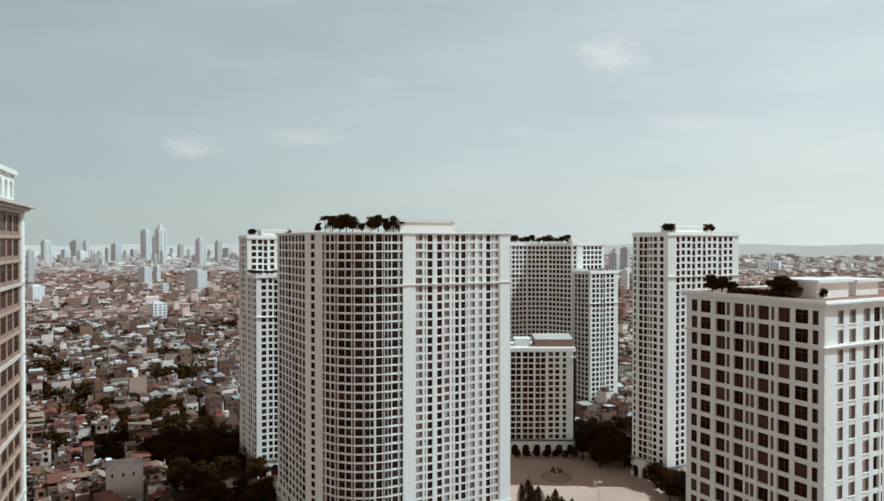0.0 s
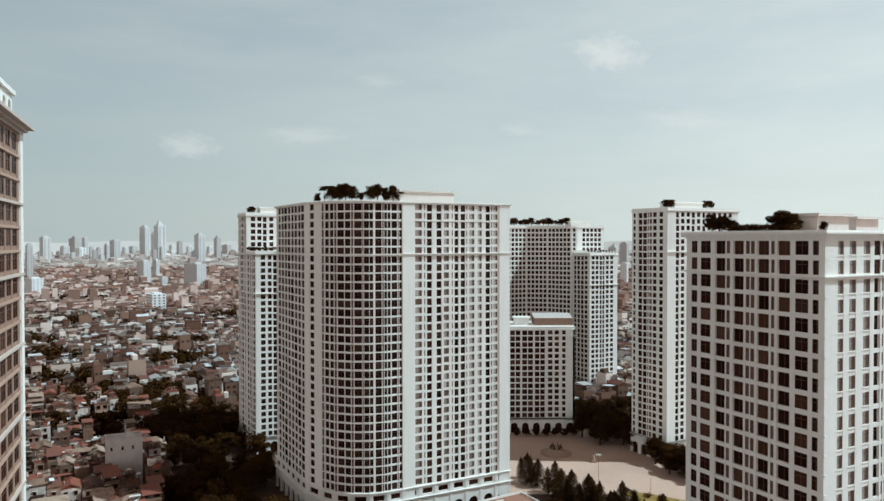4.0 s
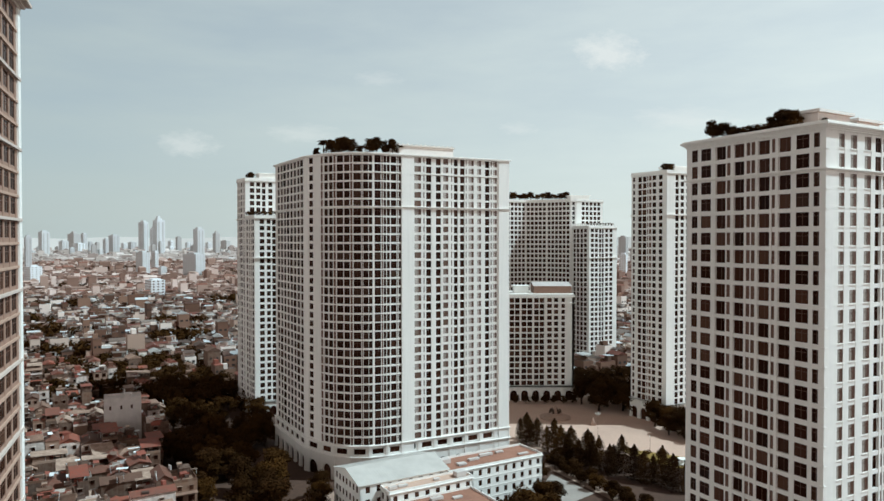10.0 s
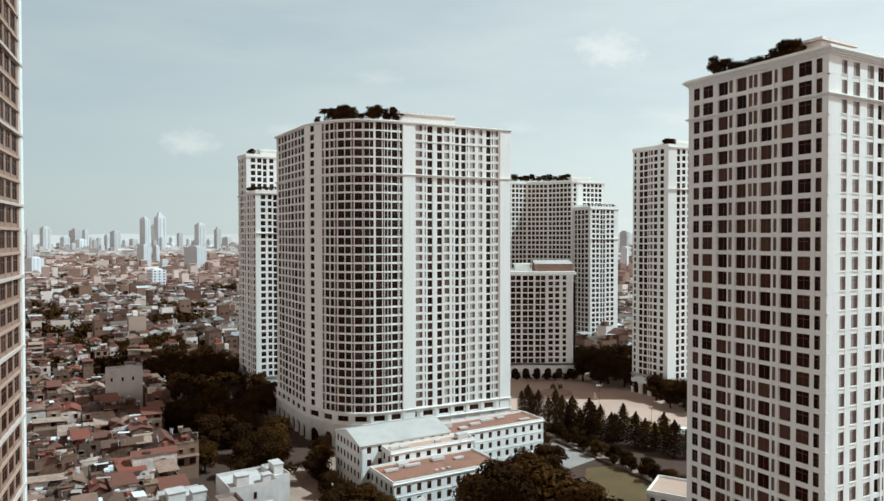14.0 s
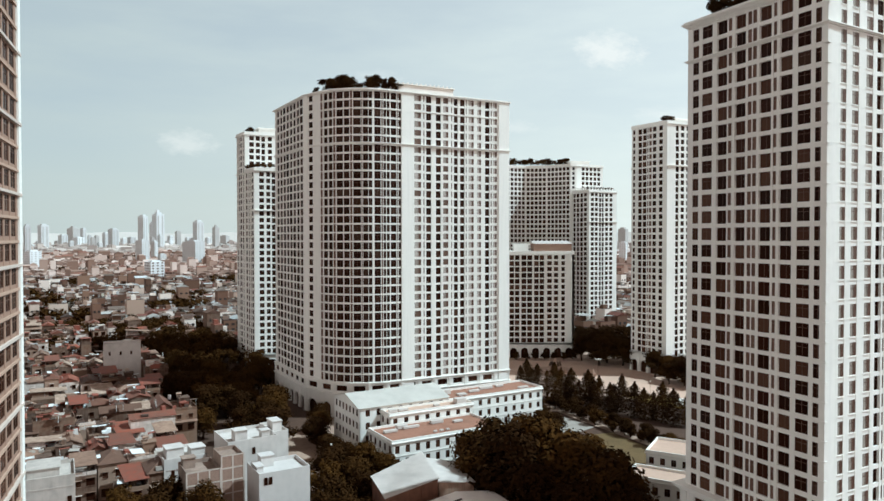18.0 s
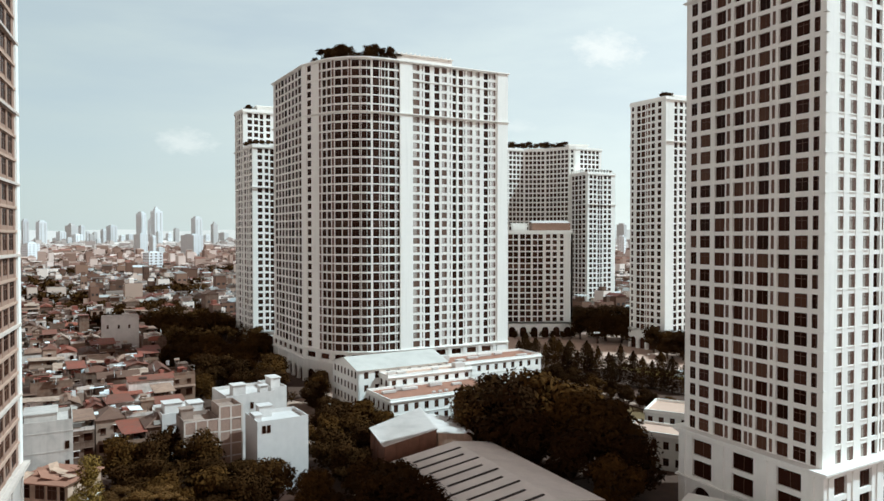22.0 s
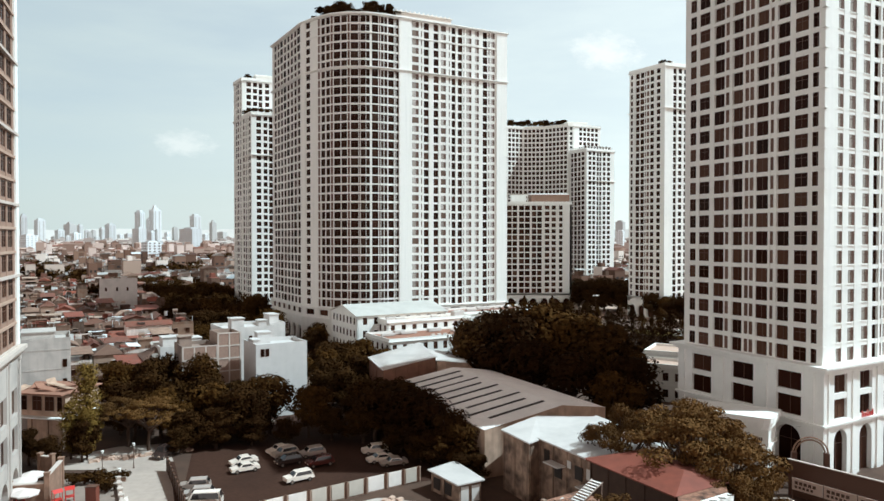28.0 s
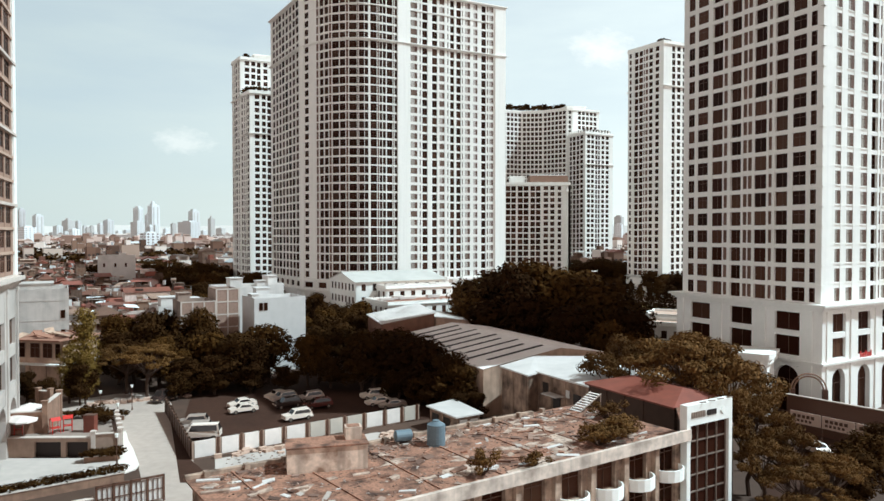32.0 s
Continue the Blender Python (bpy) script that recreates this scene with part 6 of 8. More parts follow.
for k in range(9):
    G = Geo()
    G.box((k * 0.38 - 0.05, -0.7, k * 0.165 + 0.1), (k * 0.38 + 0.2, 0.7, k * 0.165 + 0.15))
    part("tread", G, TIN_G, root)


# ---------------------------------------------------------------- car park wall with posters
POSTER = mat("poster_panel", (0.6, 0.6, 0.6), 0.6, hue=((0.72, 0.80, 0.86), (0.66, 0.74, 0.80), (0.46, 0.50, 0.50), (0.72, 0.80, 0.86), (0.68, 0.76, 0.82)), spread=0.15, scale=1.2)
root = thing("boundary_wall", -31.3, 88.7, 0, "grey car-park wall with pale poster panels", "wall")
M, ln = side((0, 0), (28.3, 19.4))
G = Geo()
G.box((0, 0, 0), (ln, 0.2, 2.3), M)
part("wall", G, CONCRETE, root)
k, u = 0, 0.3
while u < ln - 2:
    w = (2.6, 2.2, 1.9, 2.3)[k % 4]
    G = Geo()
    G.box((u, -0.08, 0.2), (u + w, 0, 2.35), M)
    part("poster_panel", G, POSTER, root, "pale poster panel")
    G = Geo()
    G.box((u + w + 0.25, -0.12, 0), (u + w + 0.55, 0, 2.5), M)
    part("post", G, FRAME_D, root)
    u += w + 0.85
    k += 1
root = thing("boundary_wall", -31.5, 88.8, 0, "dark panelled car-park wall along the lane", "wall")
M, ln = side((-8.8, 16.9), (0, 0))
G = Geo()
G.box((-8, 0, 0), (ln, 0.18, 2.2), M)
part("wall", G, FRAME_D, root)
for k in range(15):
    G = Geo()
    G.box((-7.9 + k * 1.9, -0.1, 0), (-7.7 + k * 1.9, 0.26, 2.45), M)
    part("post", G, BARK, root)
for x, y, w in ((-26, 91.5, 3.2), (-22, 93.0, 2.4), (-18, 95.5, 2.8), (-13, 97.0, 2.2), (-7, 99, 2.6)):
    G = Geo()
    rr = random.Random(int(x * 10))
    for _ in range(26):
        a, b = rr.gauss(0, w * 0.4), rr.gauss(0, w * 0.25)
        s = rr.uniform(0.15, 0.5)
        G.box((a - s, b - s * 0.6, 0.02), (a + s, b + s * 0.6, s * rr.uniform(0.4, 1.2)), pose(0, 0, 0, 0, 0, rr.uniform(0, 90)))
    ob = part("rubble_heap", G, PLAZA)
    ob.matrix_basis = pose(x, y, 0.04)
    tagged(ob, "heap of pale building rubble and bags", "rubble", kind="stuff")


# ---------------------------------------------------------------- cars
PAINT = {"white": mat("white_car_paint", (0.78, 0.78, 0.78), 0.25, coat=0.6), "dark": mat("dark_car_paint", (0.04, 0.03, 0.03), 0.2, coat=0.7),
         "silver": mat("silver_car_paint", (0.5, 0.5, 0.5), 0.3, metal=0.4, coat=0.6), "maroon": mat("maroon_car_paint", (0.10, 0.03, 0.028), 0.25, coat=0.6)}
CARGLASS = mat("car_glass", (0.02, 0.02, 0.022), 0.05)
TYRE = mat("tyre_rubber", (0.02, 0.02, 0.02), 0.9)
LAMP = mat("car_lamp", (0.7, 0.68, 0.62), 0.15)
CARS = {}
PROFILES = {"sedan": ([(0, .35), (.05, .75), (1.15, .95), (1.75, 1.42), (3.1, 1.45), (3.8, 1.05), (4.45, .98), (4.55, .4)], (2, 5)),
            "suv": ([(0, .4), (.05, .95), (1.05, 1.08), (1.65, 1.68), (4.0, 1.72), (4.45, 1.1), (4.6, .45)], (2, 5)),
            "van": ([(0, .4), (.05, 1.0), (.7, 1.2), (1.3, 2.1), (4.9, 2.15), (5.2, 1.2), (5.25, .45)], (2, 5))}


def car(x, y, turn, paint, kind):
    prof, (ga, gb) = PROFILES[kind]
    length = prof[-1][0]
    if kind not in CARS:
        B, Wn, Ty, Hl = Geo(), Geo(), Geo(), Geo()
        hw = 0.9
        def width(z):
            return hw if z <= prof[2][1] + 0.02 else hw - 0.28 * (z - prof[2][1])
        left = [(px - length / 2, -width(pz), pz) for px, pz in prof]
        right = [(px - length / 2, width(pz), pz) for px, pz in prof]
        B.face(left)
        B.face(list(reversed(right)))
        for k in range(len(prof)):
            e = (k + 1) % len(prof)
            B.face([left[e], left[k], right[k], right[e]])
        # glass: windscreen, rear window, side bands, lying just proud
        a, b, c, d = prof[2], prof[3], prof[-4 if kind == "sedan" else -3], prof[-3 if kind == "sedan" else -2]
        def glass(q):
            Wn.face(q)
        def lerp(p, q, f):
            return (p[0] + (q[0] - p[0]) * f, p[1] + (q[1] - p[1]) * f)
        for p, q in ((a, b), (d, c)):
            s, t = lerp(p, q, 0.1), lerp(p, q, 0.92)
            sg = -0.02 if p is a else 0.02
            glass([(s[0] - length / 2 + sg, -width(s[1]) + 0.1, s[1] + 0.02), (s[0] - length / 2 + sg, width(s[1]) - 0.1, s[1] + 0.02),
                   (t[0] - length / 2 + sg, width(t[1]) - 0.1, t[1] + 0.02), (t[0] - length / 2 + sg, -width(t[1]) + 0.1, t[1] + 0.02)])
        for sgn in (-1, 1):
            z0, z1 = a[1] + 0.05, b[1] - 0.08
            glass([(a[0] + 0.35 - length / 2, sgn * (width(z0) + 0.01), z0), (d[0] - 0.3 - length / 2, sgn * (width(z0) + 0.01), z0),
                   (c[0] - 0.1 - length / 2, sgn * (width(z1) + 0.01), z1), (b[0] + 0.1 - length / 2, sgn * (width(z1) + 0.01), z1)])
        Ty.tube((0, -0.11, 0.33), (0, 0.11, 0.33), 0.33, 0.33, 14)
        Ty.tube((0, -0.125, 0.33), (0, 0.125, 0.33), 0.2, 0.2, 10, mi=1)
        Hl.box((-0.03, -0.2, -0.07), (0.03, 0.2, 0.07))
        CARS[kind] = B, Wn.data("windows", CARGLASS), Ty.data("wheel", [TYRE, METAL]), Hl.data("headlight", LAMP)
    B, Wn, Ty, Hl = CARS[kind]
    key = kind + paint
    if key not in CARS:
        CARS[key] = B.data("body", PAINT[paint])
    root = thing("car", x, y, 0.05, paint + " " + {"sedan": "saloon car", "suv": "sport utility car", "van": "passenger van"}[kind] + " parked on the asphalt", "car", "parked cars", turn=turn)
    body = part("body", CARS[key], None, root)
    part("glazing", Wn, None, root)
    for px in (-length / 2 + 0.85, length / 2 - 0.85):
        for py in (-0.82, 0.82):
            part("wheel", Ty, None, root, m=pose(px, py, 0))
    for py in (-0.6, 0.6):
        part("headlight", Hl, None, root, m=pose(-length / 2, py, 0.72))
    return root


for x, y, t, c, k in ((-36.6, 104.5, 10, "silver", "suv"), (-34.9, 101.0, 8, "silver", "suv"), (-33.2, 98.0, 6, "white", "van"), (-32.6, 116.2, 34, "white", "sedan"), (-31.4, 112.6, 30, "white", "sedan"),
                      (-28.0, 122.4, 40, "white", "sedan"), (-26.6, 120.2, 40, "silver", "suv"), (-25.0, 116.0, 34, "dark", "suv"), (-22.0, 120.4, 30, "silver", "suv"), (-19.8, 115.4, 30, "maroon", "suv"),
                      (-21.8, 108.0, 34, "white", "suv"), (-11.3, 122.0, 20, "white", "suv"), (-10.0, 117.4, 25, "white", "sedan"), (-7.6, 115.4, 20, "silver", "sedan"),
                      (49.2, 90.6, 100, "white", "sedan"), (47.8, 96.0, 100, "silver", "sedan"), (-47.0, 120.6, 70, "dark", "van"), (-35.0, 139.5, 30, "white", "sedan"), (-16, 146, 60, "white", "suv")):
    car(x, y, t, c, k)


# ---------------------------------------------------------------- forecourt of the beige tower
BEIGE_W = mat("beige_garden_wall", (0.27, 0.19, 0.15), 0.9, spread=0.4, scale=1.6, stain=0.5, stain_scale=0.5, streak=0.6)
sheet("forecourt", [(-62, 90.4), (-44.4, 90.4), (-41.6, 91.3), (-45.6, 99.4), (-50, 101.5), (-62, 101.5)], 2.6, mat("grey_play_paving", (0.23, 0.215, 0.205), 0.85, spread=0.25, scale=1.0, stain=0.3), "grey paved play court on the garage roof", "court", thick=2.6)
sheet("ramp", [(-62, 76), (-48, 74.2), (-37.6, 82.4), (-38.6, 83.6), (-40.6, 88.0), (-44.6, 89.3), (-62, 89.3)], 0.12, PALE_CONC, "white ramp strip between planters", "pavement", thick=0.12)


def wall_run(name, label, category, p0, p1, z0, z1, thick, material, cap=0.0, posts=0, openings=()):
    root = thing(name, p0[0], p0[1], z0, label, category)
    M, ln = side((0, 0), (p1[0] - p0[0], p1[1] - p0[1]))
    G = Geo()
    u = 0.0
    for a, b in list(openings) + [(ln, ln)]:
        if a > u:
            G.box((u, 0, 0), (a, thick, z1 - z0), M)
        if b > a:
            G.box((a, 0, (z1 - z0) * 0.8), (b, thick, z1 - z0), M)
            # near-black back panel paints the shade inside the opening
            G.box((a, thick, 0), (b, thick + 0.1, (z1 - z0) * 0.8), M, 1)
        u = b
    part("wall", G, [material, DARK], root)
    if cap:
        C = Geo()
        C.box((-0.1, -cap, z1 - z0), (ln + 0.1, thick + cap, z1 - z0 + 0.12), M)
        part("coping", C, CREAM, root)
    for k in range(posts):
        P = Geo()
        x = ln * k / max(1, posts - 1)
        P.box((x - 0.25, -0.15, 0), (x + 0.25, thick + 0.15, z1 - z0 + 0.35), M)
        P.box((x - 0.33, -0.23, z1 - z0 + 0.35), (x + 0.33, thick + 0.23, z1 - z0 + 0.5), M)
        part("post", P, BEIGE_W if material is BEIGE_W else CREAM, root)
    return root


wall_run("ramp_wall", "beige ramp wall with pale posts and coping", "wall", (-56.0, 91.0), (-51.6, 92.0), 2.6, 5.4, 0.35, BEIGE_W, 0.12, 2)
wall_run("ramp_wall", "beige ramp wall with pale posts and coping", "wall", (-51.4, 92.0), (-53.0, 98.4), 2.6, 6.4, 0.35, BEIGE_W, 0.12, 2)
wall_run("ramp_wall", "beige ramp wall with pale posts and coping", "wall", (-58.0, 101.5), (-56.0, 101.0), 0.1, 6.0, 0.35, BEIGE_W, 0.12, 2)
wall_run("retaining_wall", "pale low wall with dark garage openings", "wall", (-62.0, 89.4), (-44.4, 89.6), 0.1, 2.6, 0.5, CONCRETE, 0.15, 0, ((10.3, 13.7), (14.3, 17.1)))
wall_run("retaining_wall", "pale low garden wall with coping", "wall", (-44.2, 89.6), (-41.2, 90.4), 0.1, 3.0, 0.3, CONCRETE, 0.1, 2)
wall_run("retaining_wall", "pale low wall beside the lane", "wall", (-41.0, 90.6), (-45.6, 99.6), 0.1, 3.2, 0.3, CREAM, 0.05, 5)
wall_run("planter_wall", "beige planter wall along the lane", "wall", (-49.0, 72.2), (-36.5, 81.1), 0.0, 1.0, 0.4, BEIGE_W, 0.08)
wall_run("planter_wall", "beige planter wall along the lane", "wall", (-44.2, 87.2), (-40.4, 88.6), 0.0, 0.8, 0.3, BEIGE_W, 0.05)
wall_run("planter_wall", "long planter with low hedge before the lane", "wall", (-58.0, 106.5), (-48.5, 108.0), 0.0, 0.7, 0.3, BEIGE_W, 0.05)
for k in range(17):
    f = k / 16
    tree("shrub", -49.0 + 12.2 * f - 0.3, 72.9 + 8.7 * f, 1.15, 1.0, 0.75, "clipped hedge ball in the planter", k % 3, "hedge of the planter", "hedge_bush")
for k in range(9):
    tree("shrub", -44.0 + 0.42 * k, 87.7 + 0.14 * k, 1.2, 1.2, 0.5, "low flowering shrub in the planter", k % 3, "hedge of the planter", "hedge_bush")
for k in range(12):
    tree("shrub", -57.6 + 0.8 * k, 107.2 + 0.13 * k, 1.0, 1.3, 0.5, "low flowering shrub in the planter", k % 3, "hedge of the planter", "hedge_bush")
# growth along the far edge of the play court
for k, (x, y, h) in enumerate(((-50.6, 99.6, 1.6), (-49.4, 100.2, 1.9), (-48.3, 99.9, 1.5), (-46.6, 97.6, 1.7), (-45.9, 96.4, 1.3), (-52.0, 99.2, 1.2))):
    tree("shrub", x, y, h, 1.1, 2.6, "leafy shrub on the play court", k % 3, "shrubs of the play court")
# glazed gate
root = thing("gate", -35.0, 71.4, 0, "pale gridded glass gate in a dark steel frame", "gate")
M, ln = side((0, 0), (5.4, 3.7))
for k in range(4):
    a, b = ln * k / 4 + 0.1, ln * (k + 1) / 4 - 0.1
    xs, zs = [], []
    for i in range(4):
        xs += [a + (b - a) * i / 3 - 0.03, a + (b - a) * i / 3 + 0.03]
    for j in range(3):
        zs += [0.3 + 1.15 * j - 0.03, 0.3 + 1.15 * j + 0.03]
    F = Geo()
    lattice(F, xs, zs, {(i, j) for i in range(1, 6, 2) for j in range(1, 4, 2)}, -0.05, 0.05)
    F.v = [tuple(M @ Vector(v)) for v in F.v]
    leaf = part("gate_leaf", F, FRAME_D, root)
    P = Geo()
    P.box((a, 0.06, 0.3), (b, 0.08, 2.6), M)
    part("pane", P, TIN, leaf, "pale frosted pane")
for k in range(5):
    P = Geo()
    P.box((ln * k / 4 - 0.1, -0.1, 0), (ln * k / 4 + 0.1, 0.1, 2.9), M)
    part("post", P, FRAME_D, root)
P = Geo()
P.box((-0.1, -0.1, 2.7), (ln + 0.1, 0.1, 2.9), M)
part("top_rail", P, FRAME_D, root)
wall_run("low_wall", "beige wall with dark sign bars beside the gate", "wall", (-46.0, 64.4), (-35.3, 71.2), 0.0, 1.6, 0.4, BEIGE_W, 0.1)


def lamp_post(x, y, h, label="black lantern post by the lane", arms=1, z=0.1, name="lamp_post"):
    root = thing(name, x, y, z, label, "lamp")
    G = Geo()
    G.tube((0, 0, 0), (0, 0, 0.5), 0.14, 0.08)
    G.tube((0, 0, 0.5), (0, 0, h), 0.06, 0.045)
    part("pole", G, FRAME_D, root)
    for k in range(arms):
        w = 6.283 * k / arms
        G = Geo()
        r = 0.0 if arms == 1 else 1.1
        if r:
            G.tube((0, 0, h), (r * math.cos(w), r * math.sin(w), h + 0.2), 0.05)
        G.tube((r * math.cos(w), r * math.sin(w), h + 0.05), (r * math.cos(w), r * math.sin(w), h + 0.5), 0.16, 0.24, 8)
        part("lantern", G, TRIM, root)


for x, y, zl in ((-46.6, 101.8, 0.05), (-53.2, 110.4, 0.0), (-50.0, 114.4, 0.05), (-39.4, 85.6, 0.17), (-54.3, 84.4, 0.12)):
    lamp_post(x, y, 3.6, z=zl)
lamp_post(65.7, 291.4, 13.5, "tall plaza mast with a ring of floodlights", 5, name="light_mast")
lamp_post(86.5, 287.8, 5.0, "pale plaza lamp by the garden bed", 1)
lamp_post(-52, 132, 8.0, "street lamp among the trees", 1, 0.0, "street_lamp")
lamp_post(-30, 190, 8.0, "street lamp beside the paved court", 1, 0.05, "street_lamp")
# umbrellas and play things
CANVAS = mat("pale_canvas", (0.60, 0.64, 0.68), 0.9, spread=0.15, scale=2.0)
RED = mat("red_plastic", (0.45, 0.03, 0.025), 0.4)
for x, y, r in ((-56.4, 94.6, 1.9), (-55.0, 92.0, 1.9), (-56.6, 97.2, 1.7), (-53.4, 90.2, 1.7)):
    root = thing("parasol", x, y, 2.6, "pale canvas parasol on the play court", "parasol", "parasols of the court")
    G = Geo()
    G.tube((0, 0, 0), (0, 0, 2.7), 0.04)
    G.tube((0, 0, 0), (0, 0, 0.12), 0.35)
    part("pole", G, METAL, root)
    C = Geo()
    n = 8
    for k in range(n):
        a, b = 6.283 * k / n, 6.283 * (k + 1) / n
        C.face([(0, 0, 2.75), (r * math.cos(a), r * math.sin(a), 2.2), (r * math.cos(b), r * math.sin(b), 2.2)])
        C.face([(r * math.cos(a), r * math.sin(a), 2.2), (r * math.cos(a), r * math.sin(a), 2.0), (r * math.cos(b), r * math.sin(b), 2.0), (r * math.cos(b), r * math.sin(b), 2.2)])
    part("canopy", C, CANVAS, root)
for x, y, t in ((-54.6, 91.4, 10), (-50.2, 91.8, 50), (-49.2, 93.0, 30)):
    root = thing("play_frame", x, y, 2.6, "small red plastic play frame", "play frame", turn=t)
    for px in (-0.5, 0.5):
        for py in (-0.4, 0.4):
            G = Geo()
            G.tube((px, py, 0), (px, py, 1.7), 0.05)
            part("post", G, RED, root)
    G = Geo()
    G.box((-0.55, -0.45, 0.7), (0.55, 0.45, 0.78))
    part("platform", G, RED, root)
    G = Geo()
    G.face([(-0.6, -0.5, 1.7), (0.6, -0.5, 1.7), (0.6, 0, 2.1), (-0.6, 0, 2.1)])
    G.face([(-0.6, 0, 2.1), (0.6, 0, 2.1), (0.6, 0.5, 1.7), (-0.6, 0.5, 1.7)])
    part("roof", G, RED, root)
root = thing("garden_cabinet", -46.0, 92.6, 2.6, "rust-red metal cabinet on the court", "cabinet")
G = Geo()
G.box((-0.7, -0.5, 0), (0.7, 0.5, 2.2))
part("body", G, mat("rust_red_sheet", (0.16, 0.05, 0.035), 0.6, spread=0.2, scale=2), root)
G = Geo()
G.box((-0.75, -0.55, 2.2), (0.75, 0.55, 2.28))
part("top", G, FRAME_D, root)
for k in range(14):
    rr = random.Random(k)
    G = Geo()
    for _ in range(6):
        s = rr.uniform(0.15, 0.4)
        a, b = rr.gauss(0, 0.5), rr.gauss(0, 0.4)
        G.box((a - s, b - s, 0), (a + s, b + s, s * 1.2), pose(0, 0, 0, 0, 0, rr.uniform(0, 90)))
    ob = part("sack_heap", G, PLAZA)
    ob.matrix_basis = pose(-58 + 1.0 * k + rr.uniform(-0.3, 0.3), 118.5 + 0.35 * k + rr.uniform(-0.6, 0.6), 0.05)
    tagged(ob, "pale sacks and rubble at the lane's end", "rubble", "rubble at the lane")


# ---------------------------------------------------------------- street below the right tower
BANNER = mat("faded_pink_banner", (0.60, 0.55, 0.53), 0.7, spread=0.2, scale=1.5)
root = thing("banner_fence", 49.6, 98.2, 0, "street fence carrying long printed banners", "fence")
M, ln = side((0, 0), (12.5, -18.0))
for k in range(5):
    a, b = ln * k / 5, ln * (k + 1) / 5 - 0.15
    G = Geo()
    G.box((a, 0, 2.2), (b, 0.06, 3.9), M)
    b1 = part("banner", G, BANNER, root, "printed street banner")
    G = Geo()
    for i in range(5):
        G.box((a + 0.4 + i * 0.62, -0.02, 3.05), (a + 0.85 + i * 0.62, 0.0, 3.5), M)
        G.box((a + 0.4 + i * 0.55, -0.02, 2.5), (a + 0.75 + i * 0.55, 0.0, 2.85), M)
    part("print_bar", G, FRAME_D, b1)
    G = Geo()
    G.tube(M @ Vector((a, 0.1, 0)), M @ Vector((a, 0.1, 4.1)), 0.06)
    part("post", G, FRAME_D, root)
wall_run("site_wall", "dark site wall with pale top rail", "wall", (51.0, 102.0), (66.5, 82.0), 0, 5.2, 0.2, FRAME_D, 0.12)
root = thing("arch_gate", 55.6, 104.6, 0, "rusty arched metal gateway", "gate", turn=-10)
n = 14
for r in (2.5, 2.1):
    G = Geo()
    for k in range(n):
        a, b = math.pi * k / n, math.pi * (k + 1) / n
        G.tube((-r * math.cos(a), 0, 5.2 + r * math.sin(a)), (-r * math.cos(b), 0, 5.2 + r * math.sin(b)), 0.12, cap=False, sides=6)
    part("arch_rib", G, BEIGE_W, root)
for s in (-1, 1):
    G = Geo()
    G.box((s * 2.3 - 0.35, -0.35, 0), (s * 2.3 + 0.35, 0.35, 5.4))
    part("pier", G, FRAME_D, root)
root = thing("sales_booth", 38.7, 111.6, 0.9, "white sales booth with rounded fascia and sign bars", "booth")
M, ln = side((0, 0), (10.4, -7.2))
G = Geo()
G.box((0, 0, 0), (ln, 6, 5.0), M)
part("wall", G, WHITE, root)
for z0, z1, o in ((5.0, 5.4, 0.3), (7.9, 8.3, 0.3), (8.3, 9.0, 0.6), (9.0, 9.8, 0.8)):
    G = Geo()
    c = [tuple((M @ Vector(v)).xy) for v in ((-o, -o, 0), (ln + o - 1.2, -o, 0), (ln + o - 0.35, -o + 0.35, 0), (ln + o, -o + 1.2, 0), (ln + o, 6 + o, 0), (-o, 6 + o, 0))]
    G.prism(c, z0, z1)
    part("fascia_moulding", G, TRIM, root)
G = Geo()
G.box((-0.1, -0.1, 5.4), (ln + 0.1, 6.1, 7.9), M)
part("fascia", G, WHITE, root)
for a, b, z0, m2 in ((5.6, 8.8, 6.1, FRAME_D), (10.6, 12.0, 6.2, FRAME_D), (3.6, 6.4, 8.5, RED)):
    G = Geo()
    d0 = -0.16 if z0 < 8 else -0.68
    for i in range(5):
        G.box((a + (b - a) * i / 5, d0, z0), (a + (b - a) * (i + 0.7) / 5, d0 + 0.08, z0 + 0.5), M)
    part("sign_bar", G, m2, root, "raised sign bars")
# red sign bars on the podium of the near tower
root = thing("podium_sign", 59.2, 108.0, 0, "row of red sign bars on the tower podium", "sign")
M, ln = side((0, 0), (31.2, 18.0))
for k in range(7):
    G = Geo()
    G.box((8.6 + k * 0.5, -1.45, 9.0), (8.8 + k * 0.5, -1.3, 9.7 + 0.3 * (k % 3 == 0)), M)
    part("sign_bar", G, RED, root)
for p, s in (((72, 106), 2.0), ((76, 108), 1.6), ((69, 103), 1.4)):
    tree("shrub", *p, s, 1.3, 0, "street shrub before the podium", 1)


# ---------------------------------------------------------------- plaza
root = thing("fountain", 55.5, 338.0, 0.1, "tiered stone fountain with dark sculpted figures", "fountain")
STONE = mat("fountain_stone", (0.34, 0.28, 0.25), 0.8, spread=0.3, scale=1.5)
for r0, r1, z0, z1, nm in ((7.5, 7.5, 0.0, 0.7, "basin"), (5.6, 5.0, 0.7, 1.4, "step"), (3.6, 3.2, 1.4, 2.6, "bowl"), (1.0, 0.6, 2.6, 6.0, "column")):
    G = Geo()
    G.tube((0, 0, z0), (0, 0, z1), r0, r1, 28)
    part(nm, G, STONE, root)
